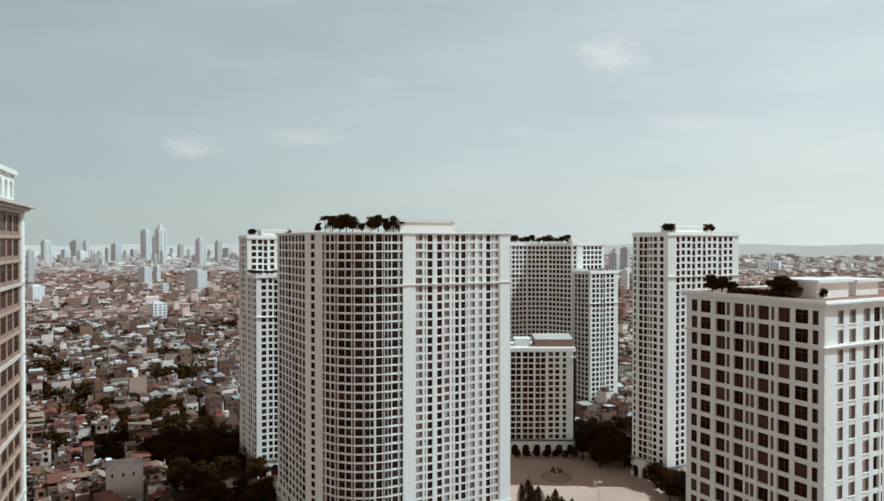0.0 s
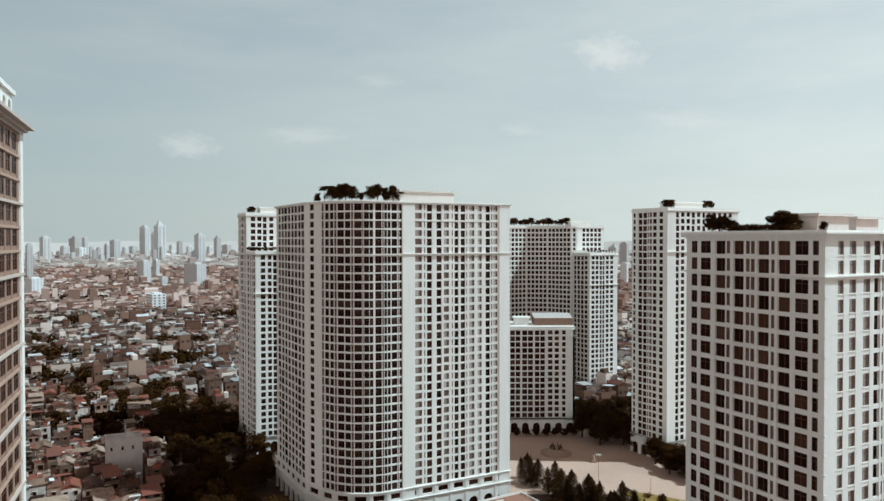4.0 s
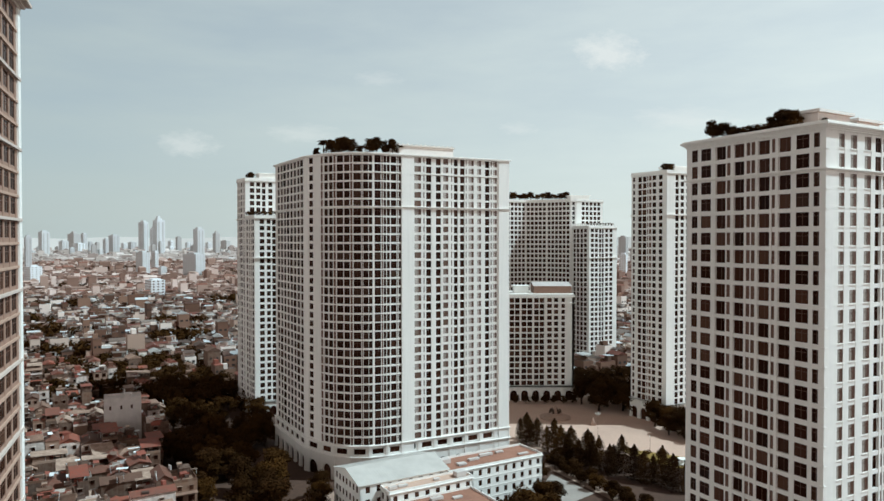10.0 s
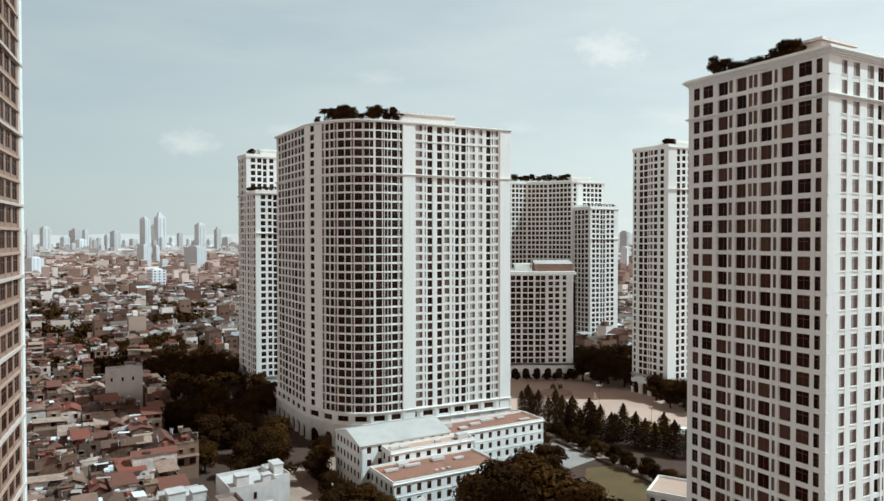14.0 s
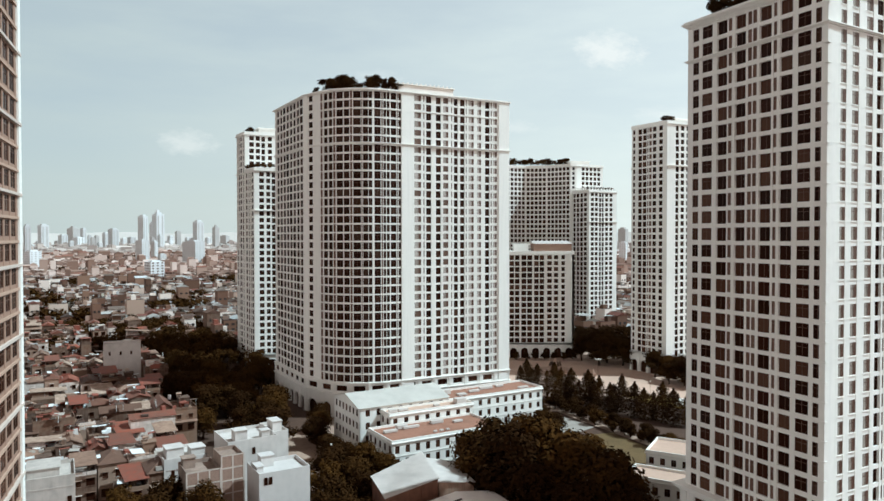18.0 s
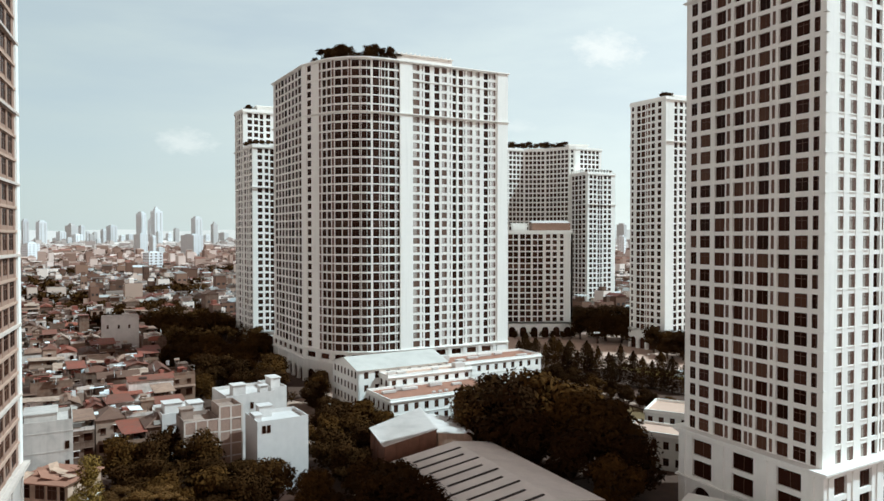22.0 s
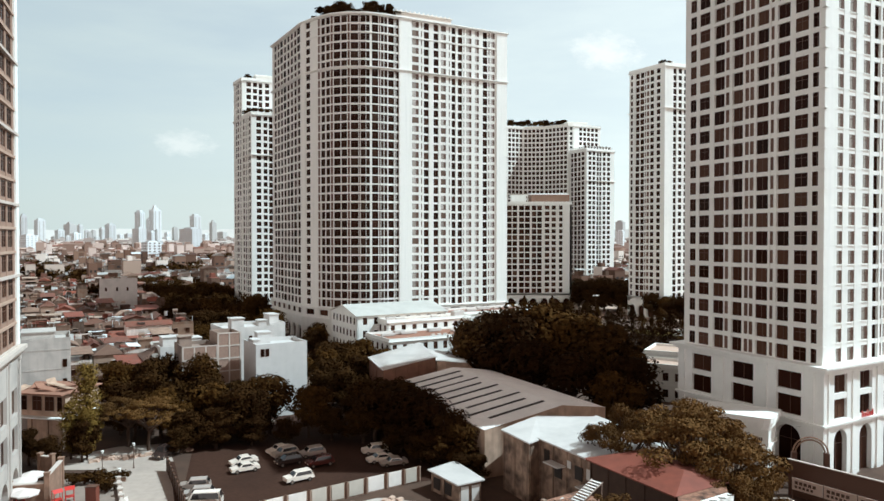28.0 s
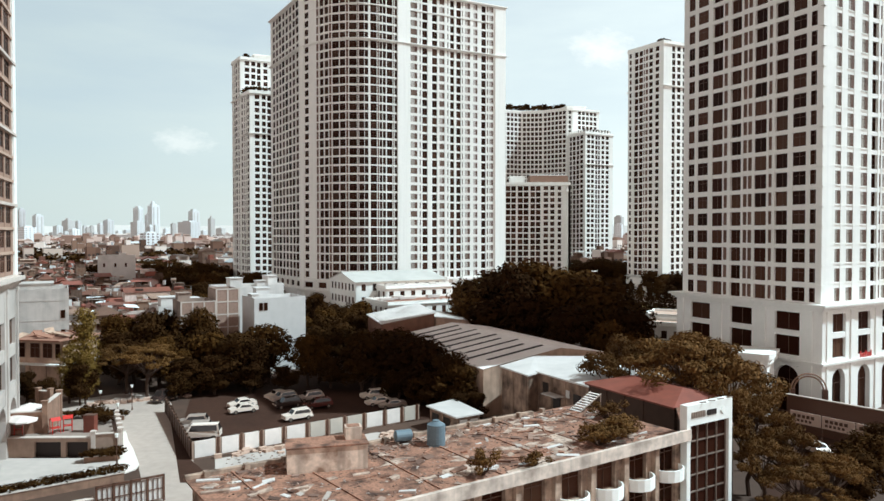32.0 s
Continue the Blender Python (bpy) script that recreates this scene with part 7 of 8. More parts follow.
for k in range(6):
    w = k * 1.047
    G = Geo()
    G.tube((2.6 * math.cos(w), 2.6 * math.sin(w), 2.6), (2.2 * math.cos(w), 2.2 * math.sin(w), 4.6), 0.6, 0.25)
    part("figure", G, mat("dark_bronze", (0.06, 0.045, 0.035), 0.5, metal=0.6), root)
root = thing("monument", 41.5, 331.0, 0.1, "dark plinth with plain sculpture on the plaza", "monument")
G = Geo()
G.box((-1, -1, 0), (1, 1, 1.4))
G.tube((0, 0, 1.4), (0, 0, 4.2), 0.8, 0.3)
part("body", G, STONE, root)
root = thing("monument", 71.0, 325.0, 0.1, "white plinth with dark sculpture on the plaza", "monument")
G = Geo()
G.box((-1.2, -1.2, 0), (1.2, 1.2, 1.2))
G.tube((0, 0, 1.2), (0, 0, 3.4), 0.9, 0.4)
part("body", G, STONE, root)
sheet("garden_bed", [(72.5, 287), (84, 284), (97, 276), (101, 266), (92, 262), (82, 270)], 0.32, mat("yellow_green_lawn", (0.24, 0.19, 0.05), 0.95, spread=0.3, scale=1.5), "yellow-green lawn bed on the plaza", "garden bed", thick=0.2)
for k, (x, y) in enumerate(((78, 283), (83, 280), (88, 277.5), (92, 271), (87, 270), (95, 268), (76, 286), (98, 272))):
    tree("shrub", x, y, 1.6, 1.6, 0.3, "clipped round bush on the garden bed", k % 3, "bushes of the bed")
root = thing("fountain", 93.0, 268.0, 0.3, "small white bowl fountain in the bed", "fountain")
for r0, r1, z0, z1, nm in ((3.0, 3.2, 0.0, 0.5, "basin"), (0.8, 0.6, 0.5, 1.6, "stem"), (0.9, 1.8, 1.6, 2.1, "bowl")):
    G = Geo()
    G.tube((0, 0, z0), (0, 0, z1), r0, r1, 20)
    part(nm, G, TRIM, root)
CYP = [(34.6, 303), (36.5, 296), (40.4, 292), (43.5, 286), (45.8, 281), (47.5, 276), (49.3, 270), (53, 267.5), (56.2, 266), (59.5, 262), (62.2, 256), (64.5, 260), (67.3, 259), (70, 252), (72.3, 248), (76, 249), (78.3, 246), (80.5, 241), (84, 238), (38.5, 299), (51, 273), (58, 268)]
for k, (x, y) in enumerate(CYP):
    tree("cypress", x, y, 8.5 + (k * 37 % 50) / 10, 1.15 + (k % 3) * 0.15, seed=k % 4, group="cypresses along the plaza")
for k in range(34):
    f = k / 33
    x, y = 42.0 + 30 * f + math.sin(k * 1.7), 267 - 64 * f + math.cos(k * 2.3)
    tree("broad", x + (1.5 if k % 2 else -0.5), y, 4.0 + k % 3, 1.1, seed=k % 4, label="low dense garden tree along the path", group="garden trees of the plaza")
sheet("path", [(38, 269), (41, 271), (74, 205), (71, 203)], 0.09, CONCRETE, "narrow paved garden path", "path")


# ---------------------------------------------------------------- tree planting
def grove(spots, style="broad", label="", group=""):
    for k, (x, y, h, w) in enumerate(spots):
        tree(style, x, y, h, w, seed=(k + int(abs(x))) % 5, label=label, group=group)


def far_grove(name, label, spots, seed):
    """Trees too far to pick apart: trunks and crowns of many, one mesh each."""
    rng = random.Random(seed)
    T, C = Geo(), Geo()
    for x, y, h, wide in spots:
        s = h / 10.0
        T.tube((x, y, 0), (x, y, 5 * s), 0.4 * s, 0.25 * s, 6, cap=False)
        for k in range(16):
            w, up, out = k * 2.4 + rng.uniform(-0.4, 0.4), rng.uniform(2.6, 8.6), rng.uniform(0.5, 3.6) * wide
            leaf_cloud(C, rng, (x + out * s * math.cos(w), y + out * s * math.sin(w), up * s), rng.uniform(1.4, 2.2) * s, 64, 0.55 * s)
    root = thing(name, 0, 0, 0, label, "trees", kind="stuff")
    tagged(part("trunks", T, BARK, root), kind="stuff")
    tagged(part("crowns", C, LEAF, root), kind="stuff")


# great shade trees behind the warehouse
# sunlight on this crown is put into its leaf colour
grove(((6.5, 170, 18.0, 0.8),), "gold", "tall tree with leaves coloured as sunlit beside the dark shade trees", "shade trees behind the warehouse")
grove(((13, 175, 20, 0.85), (9.5, 168, 19, 0.9), (15.5, 161, 22.5, 1.0), (23, 164, 23.5, 1.05), (30, 158, 22.5, 1.05), (36, 150, 20, 1.1), (38, 140, 15, 1.1), (33, 133, 13, 1.0), (20, 152, 16, 1.1), (27, 143, 15, 1.2), (41, 150, 14, 1.1), (18, 172, 18, 0.9)),
      label="huge dark shade tree behind the warehouse", group="shade trees behind the warehouse")
# round the car park
grove(((0.5, 112.5, 5.0, 1.5), (3.4, 108.2, 4.6, 1.4), (-3, 117, 5.0, 1.5), (-7, 122.5, 5.5, 1.5), (5.6, 107.4, 4.8, 1.1), (-40, 125, 5.5, 1.5), (-34, 126.5, 5.5, 1.5), (-28, 128, 5.0, 1.4), (-20, 130, 6.0, 1.5), (-14, 128, 6.5, 1.5), (-45, 122.5, 5.0, 1.4)), label="low dark growth under the car-park trees", group="trees round the car park")
grove(((3.2, 111.5, 8.5, 1.1), (1.8, 115.5, 9.5, 1.15), (-1.5, 120.5, 10.5, 1.3), (-4.5, 126, 11, 1.35), (-7, 132, 11, 1.3), (-10, 137, 11, 1.2), (-12, 130, 10, 1.2), (-15, 138, 10, 1.1)), label="dense dark tree beside the car park", group="trees round the car park")
grove(((-24.5, 131.5, 10.6, 0.8), (-34, 129, 10, 0.9), (-46, 139, 10.5, 1.1), (-23, 135, 9.5, 0.9), (-40, 140, 10, 1.1), (-48, 128, 8, 1.0), (-32.5, 134, 12.0, 1.0), (-45, 126, 7, 1.2), (-41, 127, 7.5, 1.1), (-52, 131, 10, 1.2)), label="leafy tree at the back of the car park", group="trees round the car park")
grove(((-61.0, 121.5, 16.3, 0.85), (-62.6, 119, 10.5, 1.0), (-59.6, 118.5, 9.0, 1.0)), "column", group="trees by the lane")
grove(((-60, 117.5, 7.5, 0.8), (-68, 116, 6.5, 1.0), (-71, 113.5, 5, 1.0), (-64, 114.5, 5.5, 1.0)), label="slender leafy tree beside the houses", group="trees by the lane")
grove(((-55, 134, 13, 0.9), (-58, 141, 14, 0.9), (-50, 146, 14, 0.9), (-61, 134, 11, 0.9), (-64, 142, 13, 0.85), (-52, 155, 14, 0.8), (-69, 150, 12, 0.9), (-60, 152, 13, 0.9)), label="dark tree between the houses", group="trees by the lane")
grove(((-51.5, 124, 9.6, 1.1), (-56, 126, 9.4, 1.1)), "fan", group="trees by the lane")
grove(((-37, 130, 10.8, 1.15), (-43, 133, 10.8, 1.15), (-57, 131, 10, 1.0)), "broad", "leafy dark tree at the back of the car park", "trees round the car park")
# court and school side
grove(((-20, 150, 10.5, 1.1), (-24, 157, 11, 1.1), (-18, 163, 11, 1.1), (-27, 165, 12, 1.0), (-22, 172, 11, 1.2), (-28, 176, 12, 1.1), (-20, 182, 12, 1.1), (-14, 178, 10, 1.1), (-26, 189, 10, 1.1), (-22, 184, 9, 1.1), (-33, 203, 8, 1.1), (-30, 196, 9, 1.1),
       (-38, 214, 10, 1.0), (-40, 232, 10, 1.0), (-39, 222, 10, 1.1), (-8, 182, 5, 1.1), (0, 187, 5, 1.1), (7, 191, 5.5, 1.1), (13, 190, 9, 1.2)), label="leafy tree near the school", group="trees near the school")
grove(((20, 206, 11, 1.1), (26, 212, 11.5, 1.2), (32, 220, 11, 1.1), (20, 199, 11, 1.1), (24, 200, 12, 1.2), (34, 212, 10, 1.1), (37, 228, 8, 1.2), (32, 252, 8, 1.2), (36, 252, 7, 1.2)), label="round tree before the school wing", group="trees near the school")
# park west of the bowed tower
rr = random.Random(3)
spots = []
for k in range(78):
    y = rr.uniform(215, 405)
    x = rr.uniform(-0.385 * y, -72 - max(0, y - 295) * 0.28 if y > 262 else -50)
    spots.append((x, y, rr.uniform(9, 14), rr.uniform(0.9, 1.3)))
grove([p for p in spots if p[1] < 300], label="dark park tree in the tower's shade", group="park trees")
rr = random.Random(31)
woods = [p for p in spots if p[1] >= 300]
for k in range(130):
    y = rr.uniform(345, 480)
    woods.append((-rr.uniform(0.31, 0.57 if k < 58 else 0.49) * y, y, rr.uniform(11, 15.5), rr.uniform(1.0, 1.4)))
far_grove("woodland", "dark trees of the park and among the crowded houses", woods, 4)
# between the estate towers
grove([(x, y, h, 1.1) for x, y, h in ((80, 352, 16), (86, 360, 17), (92, 352, 15), (84, 372, 17), (90, 380, 18), (78, 388, 16), (96, 364, 14), (100, 395, 16), (86, 396, 15), (74, 366, 14), (95, 345, 13), (108, 400, 15),
                                      (99, 322, 13), (103, 315, 12), (108, 311, 13), (106, 303, 12), (112, 305, 13), (116, 312, 12), (101, 308, 10), (118, 298, 12), (110, 296, 11))], label="dense dark garden tree between the towers", group="garden trees of the estate")
grove([(40 + 5 * k, 369 - (k % 2), 4.5, 1.2) for k in range(7)], label="clipped tree before the arched ground floor", group="garden trees of the estate")
# street side trees on the right
grove(((31.4, 87.0, 16.5, 1.0), (35.5, 98, 15, 0.85), (33.5, 82, 14.5, 0.72), (24.5, 94, 15.0, 0.7)), "fan", "great spreading flame tree over the street")
grove(((33.8, 76, 11.4, 0.68), (32.4, 70, 8.4, 0.75), (29.8, 62, 5.2, 0.8), (36.5, 84, 10, 0.6), (36.2, 72, 9.0, 0.8), (38.6, 68.5, 7.4, 0.85), (34.0, 65.5, 7.0, 0.85), (24.6, 56.2, 4.6, 0.8), (27.4, 58.0, 5.0, 0.8), (31.5, 58.0, 5.6, 1.0), (34.5, 60.5, 5.8, 1.0), (28.6, 54.6, 4.8, 1.0)), "fan", "feathery street tree with rusty seed pods")
grove(((47.8, 78, 6.6, 1.1), (52, 80.5, 6.8, 1.1), (47.5, 71, 4.6, 1.1), (56, 80, 6.5, 1.1), (44.6, 75.5, 5.6, 1.2), (42.5, 71.0, 4.4, 1.2), (39.0, 64.5, 3.4, 1.0)), label="dark street tree by the banners")
# gardens on the roofs
rr = random.Random(8)
zN = 17.5 + 28 * 3.085 + 1.1
for k, (a, b, h, st) in enumerate(((1.5, 22, 3.6, "broad"), (2.6, 20.8, 3.2, "broad"), (3.2, 19.2, 2.4, "broad"), (3.0, 9.0, 3.8, "broad"), (4.0, 10.5, 3.6, "broad"), (2.2, 7.0, 3.2, "broad"), (6.0, 4.0, 1.8, "broad"), (10, 5.5, 1.8, "broad"), (14, 6, 2.0, "broad"))):
    x, y = 59.2 + 0.866 * a - 0.5 * b, 108.0 + 0.5 * a + 0.866 * b
    tree(st, x, y, h, 1.25, zN, "planted tree of the roof garden", k % 4, "roof garden of the near tower")
for k in range(9):
    b = 6 + 1.4 * k
    tree("shrub", 59.2 + 0.866 * 1.2 - 0.5 * b, 108.0 + 0.5 * 1.2 + 0.866 * b, 1.4, 1.3, zN, "roof garden bush along the parapet", k % 3, "roof garden of the near tower")
zM = 12.63 + 33 * FH + 0.6
for k, (x, y, h, st) in enumerate(((-44, 264, 7.5, "palm"), (-41, 262, 6.5, "broad"), (-38, 260, 7.0, "broad"), (-35.5, 259.5, 7.2, "broad"), (-33, 258.5, 6.5, "broad"), (-42.5, 266, 7.8, "palm"), (-26, 257, 6.2, "broad"), (-23.5, 258, 6.8, "broad"), (-20.5, 259, 5.6, "broad"),
                                   (-18, 260, 6.5, "broad"), (-15.5, 262, 5.0, "palm"), (-29.5, 257, 3.5, "broad"), (-47, 266, 4.0, "broad"))):
    tree(st, x, y, h, 0.95, zM, "palm" if False else ("roof garden palm of the bowed tower" if st == "palm" else "roof garden tree of the bowed tower"), k % 4, "roof garden of the bowed tower")
for k in range(12):
    tree("broad", 42 + 4.0 * k, 478 + (k % 3) * 2, 4.0 + k % 3, 1.4, 3.9 + 34 * FH + 1.8, "roof garden tree of the far tower", k % 4, "roof garden of the far tower")
for k, (x, y) in enumerate(((108, 336), (111, 338), (131, 347), (134, 348.5))):
    tree("broad", x, y, 4.6, 1.2, 9.3 + 34 * FH + 1.8, "roof garden tree of the plaza tower", k, "roof garden of the plaza tower")
for k in range(7):
    x, y = 95.5 + 2.7 * k, 449.4 + 1.45 * k
    tree("shrub", x, y, 1.9, 1.3, 4.9 + 28 * FH + 1.8, "potted bush between the merlons", k % 3, "pot plants of the wing")
for k, (x, y) in enumerate(((-99, 362), (-96.5, 357.5), (-80, 364))):
    tree("broad", x, y, 3.6, 1.2, 8.0 + 34 * FH + 1.8, "roof garden tree of the hidden tower", k, "roof garden of the hidden tower")
for k in range(8):
    f = k / 7
    tree("shrub", -95.2 + 6.0 * min(1, 2 * f) + 9.0 * max(0, 2 * f - 1), 347.4 - 9.2 * min(1, 2 * f) + 4.4 * max(0, 2 * f - 1), 2.0, 1.3, 8.0 + 28 * FH + 1.8, "bush along the wing's roof edge", k % 3, "pot plants of the wing")


# ---------------------------------------------------------------- the wide city
CITY = bpy.data.materials.new("city_walls")
CITY.use_nodes = True
cn, cl = CITY.node_tree.nodes, CITY.node_tree.links
cb = cn["Principled BSDF"]
cb.inputs["Roughness"].default_value = 0.9
cg = cn.new("ShaderNodeNewGeometry")
cr = cn.new("ShaderNodeValToRGB")
cr.color_ramp.interpolation = "CONSTANT"
PAL = ((0.70, 0.76, 0.80), (0.13, 0.08, 0.06), (0.16, 0.10, 0.075), (0.66, 0.70, 0.73), (0.09, 0.055, 0.04), (0.36, 0.31, 0.28), (0.72, 0.78, 0.82), (0.12, 0.075, 0.055), (0.20, 0.14, 0.11), (0.50, 0.49, 0.48))
while len(cr.color_ramp.elements) < len(PAL):
    cr.color_ramp.elements.new(0.5)
for k, c in enumerate(PAL):
    cr.color_ramp.elements[k].position, cr.color_ramp.elements[k].color = k / len(PAL), (*warm(c), 1)
cl.new(cg.outputs["Random Per Island"], cr.inputs[0])
cl.new(cr.outputs[0], cb.inputs["Base Color"])
CITY_ROOF = CITY.copy()
CITY_ROOF.name = "city_roofs"
rn = [n for n in CITY_ROOF.node_tree.nodes if n.type == "VALTORGB"][0]
for k, c in enumerate(((0.13, 0.040, 0.026), (0.15, 0.11, 0.09), (0.08, 0.035, 0.024), (0.11, 0.078, 0.062), (0.16, 0.055, 0.038), (0.40, 0.38, 0.36), (0.075, 0.046, 0.036), (0.22, 0.175, 0.15), (0.10, 0.06, 0.045), (0.55, 0.57, 0.58))):
    rn.color_ramp.elements[k].color = (*c, 1)


SINGLE = []


def far_house(m, w, d, h, roof, rr):
    """A house of the quarter beyond the park: walls and a roof."""
    root = new("house")
    root.matrix_basis = m
    tagged(root, LABELS[roof], "house", "houses beyond the park")
    B = Geo()
    B.box((-w / 2, -d / 2, 0), (w / 2, d / 2, h))
    for k in range(2):
        for i in (-0.25, 0.25):
            z = h * (0.45 + 0.28 * k)
            B.box((i * w - 0.6, -d / 2 - 0.04, z), (i * w + 0.6, -d / 2, z + 1.4), None, 1)
    part("wall", B, [HOUSE, DARK], root)
    R = Geo()
    if roof in ("gable", "hip"):
        e = 0.3
        k = 0.0 if roof == "gable" else w * 0.3
        a = [(-w / 2 - e, -d / 2 - e, h), (w / 2 + e, -d / 2 - e, h), (w / 2 + e, d / 2 + e, h), (-w / 2 - e, d / 2 + e, h), (0, -d / 2 - e + k, h + w * 0.27), (0, d / 2 + e - k, h + w * 0.27)]
        for q in ((0, 1, 4), (1, 2, 5, 4), (2, 3, 5), (3, 0, 4, 5)):
            R.face([a[i] for i in q])
    else:
        R.box((-w / 2, -d / 2, h), (w / 2, d / 2, h + 0.3))
        R.box((-w * 0.3, 0, h + 0.3), (w * 0.2, d * 0.4, h + 2.6))
        if roof == "canopy":
            R.face([(-w / 2, -d / 2, h + 2.7), (w / 2, -d / 2, h + 2.7), (w / 2, d / 2, h + 3.1), (-w / 2, d / 2, h + 3.1)])
    part("roof", R, HROOF, root)


def ramp_copy(src, name, colours):
    m = src.copy()
    m.name = name
    r = [n for n in m.node_tree.nodes if n.type == "VALTORGB"][0]
    for k, c in enumerate(colours):
        r.color_ramp.elements[k].color = (*c, 1)
    return m


# paler palettes: distance haze is put into these wall and roof colours
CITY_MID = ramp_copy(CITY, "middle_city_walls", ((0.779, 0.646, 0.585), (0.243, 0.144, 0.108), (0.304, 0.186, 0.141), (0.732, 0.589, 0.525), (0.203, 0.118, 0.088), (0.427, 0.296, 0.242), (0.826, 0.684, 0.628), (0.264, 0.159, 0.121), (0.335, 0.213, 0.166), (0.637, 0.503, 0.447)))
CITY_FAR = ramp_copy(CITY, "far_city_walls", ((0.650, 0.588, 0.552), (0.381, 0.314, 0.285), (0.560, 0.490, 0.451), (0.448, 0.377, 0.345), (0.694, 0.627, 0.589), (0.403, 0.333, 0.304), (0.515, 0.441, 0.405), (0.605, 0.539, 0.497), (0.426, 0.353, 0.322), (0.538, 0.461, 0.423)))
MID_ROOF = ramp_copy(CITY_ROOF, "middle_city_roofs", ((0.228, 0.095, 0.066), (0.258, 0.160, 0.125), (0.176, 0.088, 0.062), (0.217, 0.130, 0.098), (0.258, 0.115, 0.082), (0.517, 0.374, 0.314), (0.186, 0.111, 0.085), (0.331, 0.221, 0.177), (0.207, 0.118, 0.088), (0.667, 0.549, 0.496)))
TANKS = ramp_copy(CITY_ROOF, "city_roof_tanks", [(0.45 + 0.03 * (k % 4), 0.45 + 0.03 * (k % 4), 0.45 + 0.03 * (k % 3)) for k in range(10)])


def city(name, y0, y1, step, bands, hmin, hmax, seed, label, walls=None, roofs=None, detail=True, grow=1.0):
    """Blocks of the far city: tube houses wall to wall in rows, with roof sheets, stair houses and tanks; walls and roofs one mesh each."""
    rr = random.Random(seed)
    W, R, D, T = Geo(), Geo(), Geo(), Geo()
    y = y0
    while y < y1:
        s = step * (1 + (y - y0) / (y1 - y0) * grow)
        for lo, hi in bands:
            x = lo * y
            lean = 31 + rr.choice((0, 0, 90)) + rr.uniform(-8, 8)
            while x < hi * y:
                if rr.random() < 0.06:
                    lean = 31 + rr.choice((0, 0, 90)) + rr.uniform(-8, 8)
                w, d = s * rr.uniform(0.38, 0.82), s * rr.uniform(0.8, 1.25)
                if rr.random() < (0.93 if y > 480 or x > 0 or x < -0.58 * y else 0.55):
                    h = rr.uniform(hmin, hmax) * (1.0 if rr.random() < 0.9 else rr.uniform(1.25, 1.9))
                    m = pose(x + rr.uniform(-0.15, 0.15) * s, y + rr.uniform(-0.35, 0.35) * s, 0, 0, 0, lean + rr.uniform(-2, 2))
                    if x < 0 and x > -0.66 * y and len(SINGLE) < 60 and y < 640:
                        SINGLE.append(1)
                        roof = rr.choices(("gable", "canopy", "hip", "flat"), (0.4, 0.2, 0.15, 0.25))[0]
                        far_house(m, w, d, h, roof, rr)
                        x += w * 1.15
                        continue
                    W.box((-w / 2, -d / 2, 0), (w / 2, d / 2, h), m)
                    kind = rr.random()
                    if kind < 0.38:
                        up = w * rr.uniform(0.18, 0.34)
                        k = len(R.v)
                        R.v += [tuple(m @ Vector(v)) for v in ((-w / 2 - 0.3, -d / 2 - 0.3, h), (w / 2 + 0.3, -d / 2 - 0.3, h), (w / 2 + 0.3, d / 2 + 0.3, h), (-w / 2 - 0.3, d / 2 + 0.3, h), (0, -d / 2 - 0.3, h + up), (0, d / 2 + 0.3, h + up))]
                        R.f += [(k, k + 1, k + 4), (k + 2, k + 3, k + 5), (k + 1, k + 2, k + 5, k + 4), (k + 3, k, k + 4, k + 5)]
                        R.m += [0] * 4
                    else:
                        R.box((-w / 2 + 0.2, -d / 2 + 0.2, h), (w / 2 - 0.2, d / 2 - 0.2, h + 0.12), m)
                        f = rr.uniform(-0.3, 0.1)
                        W.box((-w * 0.46, d * f, h), (w * rr.uniform(0.0, 0.46), d * (f + rr.uniform(0.2, 0.4)), h + rr.uniform(1.8, 3.4)), m)
                        if kind < 0.72:
                            z = h + rr.uniform(2.4, 3.6)
                            a, b = rr.uniform(-0.52, -0.2) * d, rr.uniform(0.1, 0.52) * d
                            q = [(-w / 2 - 0.2, a, z), (w / 2 + 0.2, a, z), (w / 2 + 0.2, b, z + 0.5), (-w / 2 - 0.2, b, z + 0.5)]
                            R.face([m @ Vector(v) for v in q])
                    if detail:
                        # near-black boxes on the walls stand in for shaded openings
                        for j in range(2):
                            zz = h * (0.42 + 0.3 * j)
                            for i in (-0.25, 0.25):
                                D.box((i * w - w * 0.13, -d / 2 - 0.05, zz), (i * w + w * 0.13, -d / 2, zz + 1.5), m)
                            D.box((w / 2, -d * 0.1, zz), (w / 2 + 0.05, d * 0.02, zz + 1.4), m)
                        if rr.random() < 0.5:
                            a, b = rr.uniform(-0.3, 0.3) * w, rr.uniform(-0.4, 0.4) * d
                            T.box((a - 0.7, b - 0.5, h + 0.4), (a + 0.7, b + 0.5, h + rr.uniform(1.4, 3.0)), m)
                x += w * 1.06 + (0.0 if rr.random() < 0.85 else s * rr.uniform(0.3, 0.9))
        y += s * 1.12
    root = thing(name, 0, 0, 0, label, "houses", kind="stuff")
    tagged(part("house_walls", W, walls or CITY, root), kind="stuff")
    tagged(part("house_roofs", R, roofs or CITY_ROOF, root), kind="stuff")
    if D.f:
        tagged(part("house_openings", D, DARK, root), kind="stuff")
    if T.f:
        tagged(part("roof_tanks", T, TANKS, root), kind="stuff")


city("city_quarter", 400, 900, 9.5, ((-0.72, -0.22), (0.16, 0.34)), 7, 14, 1, "crowded low houses with red and grey roofs", grow=0.35)
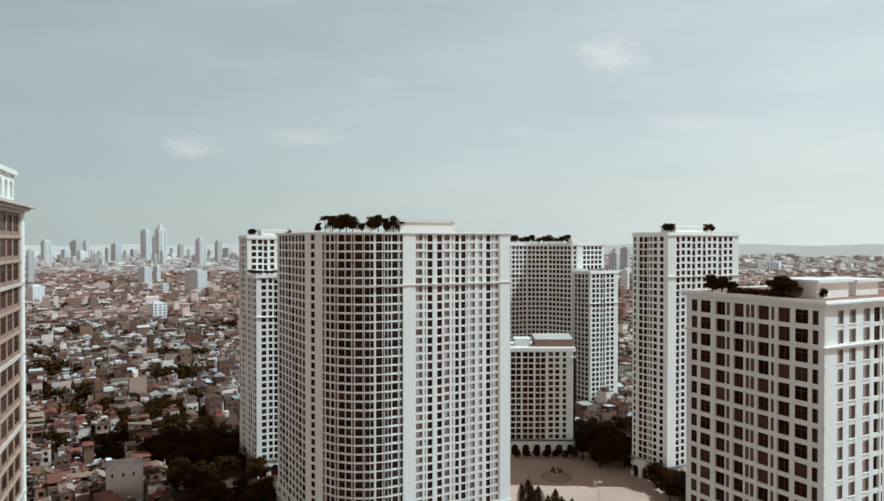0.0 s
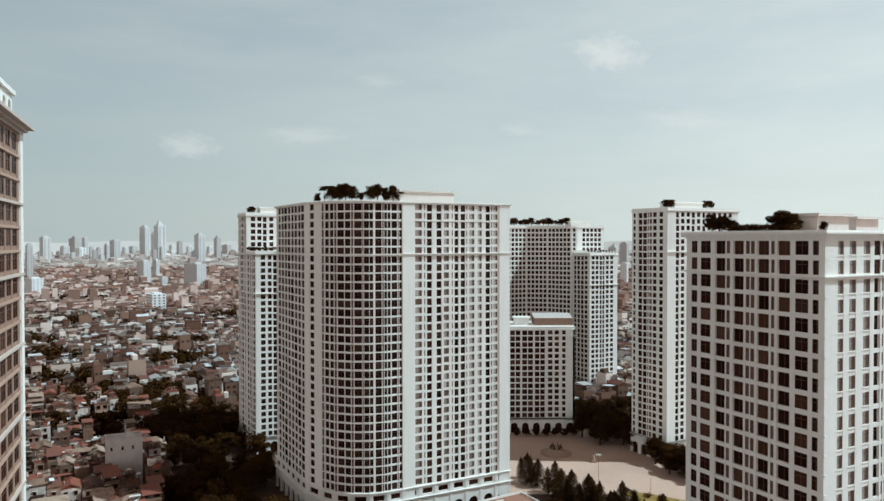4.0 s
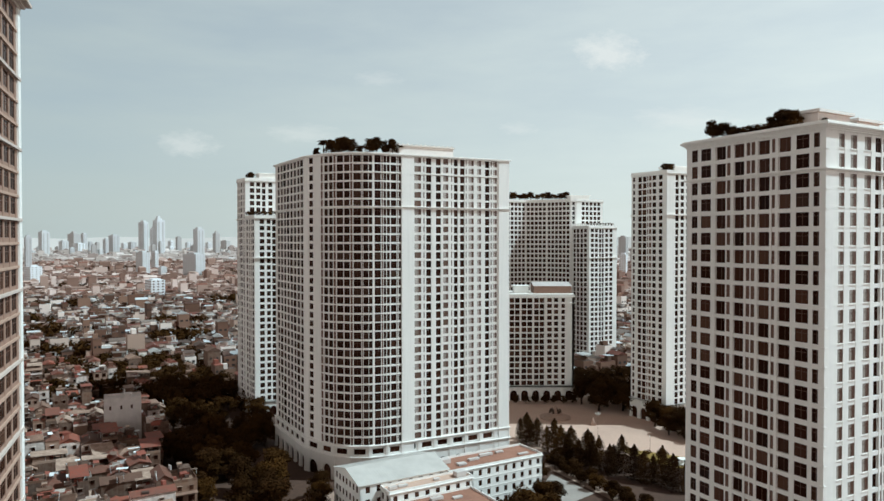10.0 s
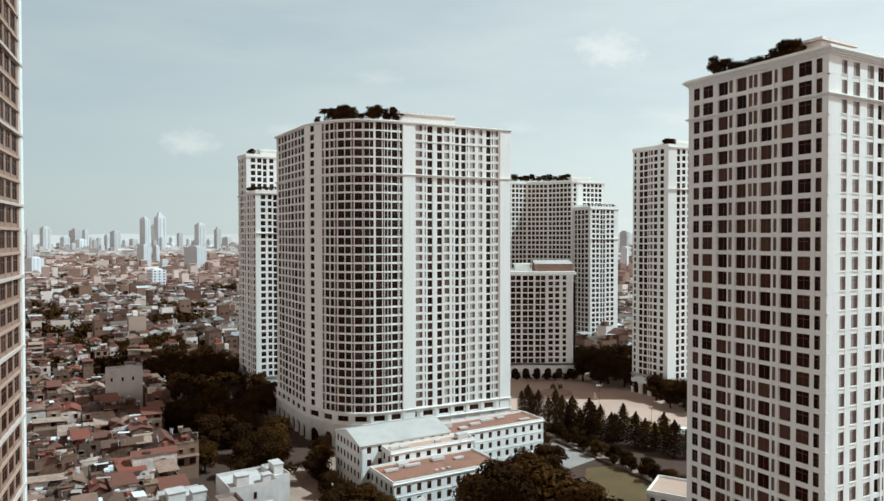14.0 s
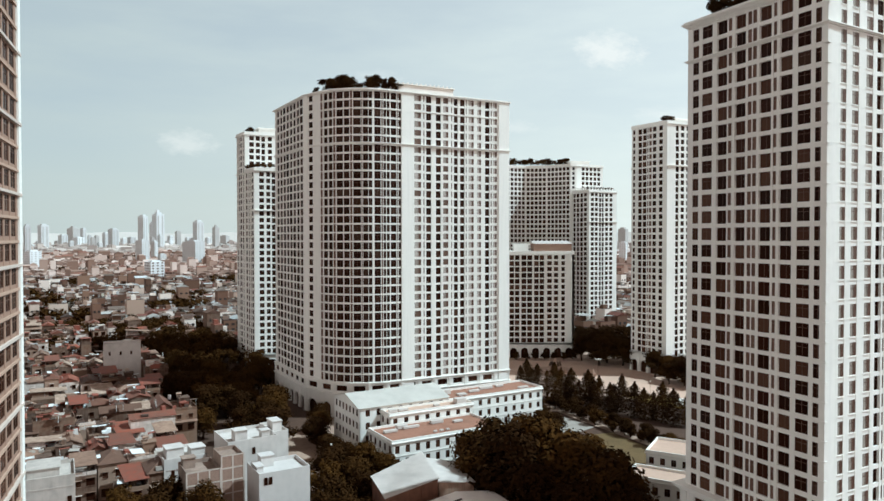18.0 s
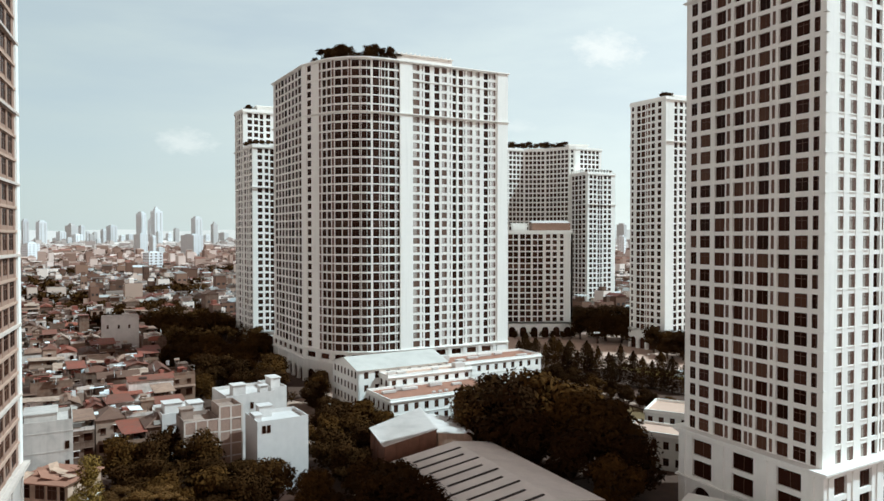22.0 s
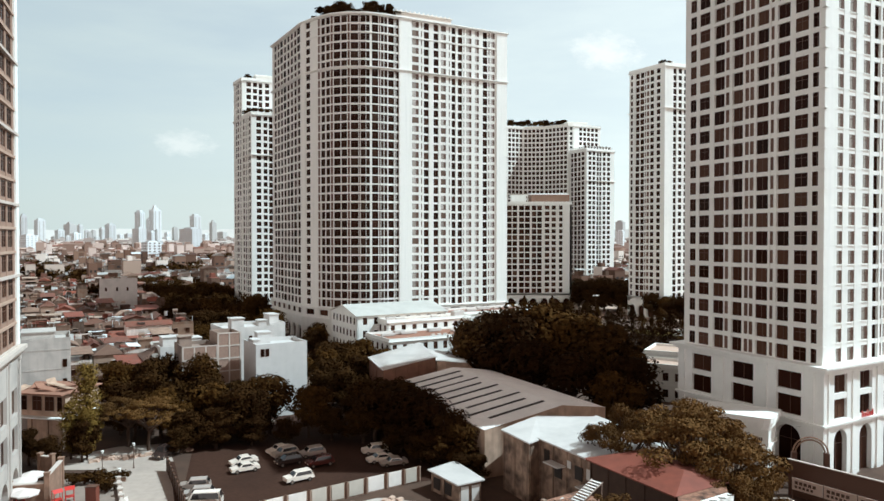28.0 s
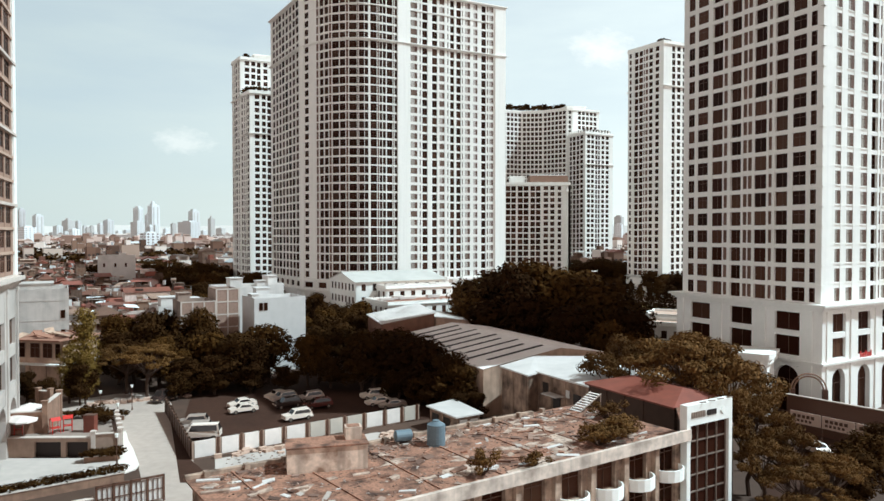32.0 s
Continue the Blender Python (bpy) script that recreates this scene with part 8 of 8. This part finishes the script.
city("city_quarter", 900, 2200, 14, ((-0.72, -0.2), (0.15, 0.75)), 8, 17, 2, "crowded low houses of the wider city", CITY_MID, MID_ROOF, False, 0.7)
city("city_quarter", 2200, 4700, 27, ((-0.74, 0.76),), 9, 24, 3, "rows of houses towards the horizon, colours paled for haze", CITY_FAR, CITY_FAR, False)
# trees among the far houses
rr = random.Random(21)
G = Geo()
for cx, cy, rad in ((-262, 470, 26), (-320, 560, 30), (-240, 640, 24), (-420, 800, 40), (-250, 850, 34), (-560, 1100, 60), (-300, 1150, 60), (-430, 1500, 90), (-800, 1700, 90), (-350, 2000, 120), (-205, 540, 18), (-380, 640, 22)):
    for k in range(26):
        x, y, r = cx + rr.gauss(0, rad * 0.5), cy + rr.gauss(0, rad * 0.35), rr.uniform(3, 5.5) * (1 + cy / 2500)
        leaf_cloud(G, rr, (x, y, 8 + r), r, 46, r * 0.35)
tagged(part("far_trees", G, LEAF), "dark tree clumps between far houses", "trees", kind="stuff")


# high-rise paint and glass carry the haze as a pale bluish tint
HIGH = mat("far_tower_walls_hazed", (0.6, 0.6, 0.6), 0.8, hue=((0.58, 0.76, 0.90), (0.45, 0.57, 0.67), (0.55, 0.71, 0.84), (0.50, 0.64, 0.75), (0.62, 0.80, 0.95), (0.38, 0.46, 0.52)), spread=0.12, scale=0.1)
FAR_GLASS = mat("far_window_glass_hazed", (0.38, 0.46, 0.52), 0.4, spread=0.2, scale=0.1)


def high_rise(x, y, w, d, h, turn, crown=0):
    """A far slab: walls with a grid or strips of windows, roof plant."""
    root = thing("high_rise", x, y, 0, "far high-rise slab with haze put into its pale paint", "high-rise", "far high-rises", turn=turn)
    G = Geo()
    G.box((-w / 2, -d / 2, 0), (w / 2, d / 2, h))
    G.box((-w * 0.3, -d * 0.3, h), (w * 0.25, d * 0.3, h + h * 0.05))
    if crown:
        G.box((-w * 0.2, -d * 0.2, h * 1.05), (w * 0.1, d * 0.1, h * 1.12))
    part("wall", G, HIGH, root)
    B = Geo()
    if y < 1600:
        nf, nc = int(h / 3.5), max(3, int(w / 4.2))
        for k in range(nf):
            z = h * (k + 0.35) / nf
            for c in range(nc):
                u = -w / 2 + w * (c + 0.28) / nc
                B.box((u, -d / 2 - 0.1, z), (u + w / nc * 0.45, -d / 2, z + h / nf * 0.45))
            for c in range(3):
                v = -d / 2 + d * (c + 0.3) / 3
                B.box((w / 2, v, z), (w / 2 + 0.1, v + d / 3 * 0.4, z + h / nf * 0.45))
    else:
        nc = 4
        for c in range(nc):
            u = -w / 2 + w * (c + 0.3) / nc
            B.box((u, -d / 2 - 0.2, h * 0.04), (u + w / nc * 0.4, -d / 2, h * 0.95))
        for c in range(2):
            v = -d / 2 + d * (c + 0.3) / 2
            B.box((w / 2, v, h * 0.04), (w / 2 + 0.2, v + d / 2 * 0.3, h * 0.95))
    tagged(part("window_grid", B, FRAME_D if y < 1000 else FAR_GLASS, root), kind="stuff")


# bearing (tangent), distance, width, height, crown
SKYLINE = ((-0.582, 1130, 29, 43, 0), (-0.589, 1700, 21, 93, 0), (-0.566, 3000, 50, 118, 0), (-0.538, 3300, 46, 77, 0), (-0.523, 3900, 68, 116, 1), (-0.516, 3600, 58, 66, 0),
           (-0.509, 4300, 36, 120, 0), (-0.500, 3100, 22, 74, 0), (-0.490, 3000, 21, 72, 0), (-0.478, 3200, 25, 86, 0), (-0.466, 3300, 51, 104, 0), (-0.424, 3500, 47, 171, 0),
           (-0.410, 3700, 36, 142, 0), (-0.402, 3400, 62, 178, 1), (-0.399, 3000, 27, 75, 0), (-0.374, 3800, 35, 97, 0), (-0.345, 2700, 45, 126, 0), (-0.320, 3400, 36, 114, 1),
           (-0.307, 4200, 56, 76, 0), (-0.425, 1500, 29, 59, 0), (-0.408, 1750, 17, 55, 0), (-0.397, 1350, 18, 33, 0), (-0.352, 1400, 42, 57, 0), (-0.408, 930, 29, 33, 0),
           (-0.385, 4300, 36, 75, 0), (-0.440, 4400, 56, 67, 0), (-0.452, 4300, 36, 61, 0), (-0.551, 4500, 44, 59, 0), (-0.581, 4400, 40, 57, 0), (-0.302, 2400, 40, 23, 0),
           (-0.486, 4600, 129, 36, 0), (-0.360, 4500, 44, 66, 0), (-0.331, 4400, 40, 64, 0), (0.246, 1900, 27, 85, 0), (0.262, 2300, 32, 93, 0), (0.247, 2900, 20, 81, 1),
           (0.262, 1500, 18, 54, 0), (0.475, 2300, 45, 49, 0), (0.536, 4400, 49, 39, 0), (0.447, 4500, 47, 26, 0), (0.586, 4300, 60, 30, 0), (0.618, 4500, 120, 23, 0),
           (0.510, 4300, 90, 20, 0), (0.433, 4000, 56, 26, 0), (0.562, 4600, 65, 18, 0))
for b, y, w, h, cr_ in SKYLINE:
    high_rise(b * y, y, w * 0.8, w * 0.62, h, -24 - (y % 7) * 4, cr_)
rr = random.Random(77)
for k in range(24):
    b, y = -0.585 + 0.285 * k / 23 + rr.uniform(-0.004, 0.004), rr.uniform(2700, 4500)
    w = rr.uniform(18, 30) * y / 3200
    high_rise(b * y, y, w, w * 0.7, 112 - rr.uniform(20, 32) / 1240 * y, -20 - rr.uniform(0, 40), 0)
# haze is painted here, with a glow that lifts it towards the sky
HAZY = mat("glowing_horizon_haze", (0.30, 0.36, 0.39), 1.0, spread=0.2, scale=0.004)
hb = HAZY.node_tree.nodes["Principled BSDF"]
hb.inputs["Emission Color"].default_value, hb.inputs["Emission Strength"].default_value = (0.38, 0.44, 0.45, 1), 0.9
# pale strip that closes the horizon, added in place of the hazy distance
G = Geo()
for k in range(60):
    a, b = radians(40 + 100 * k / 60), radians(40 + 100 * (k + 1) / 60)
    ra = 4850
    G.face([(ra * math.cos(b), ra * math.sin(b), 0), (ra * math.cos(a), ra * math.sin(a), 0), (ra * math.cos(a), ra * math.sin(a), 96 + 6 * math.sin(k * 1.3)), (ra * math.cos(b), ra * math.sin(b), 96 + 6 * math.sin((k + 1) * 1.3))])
tagged(part("backdrop", G, HAZY), "pale glowing strip standing in for the hazy distance", "backdrop", kind="structure")
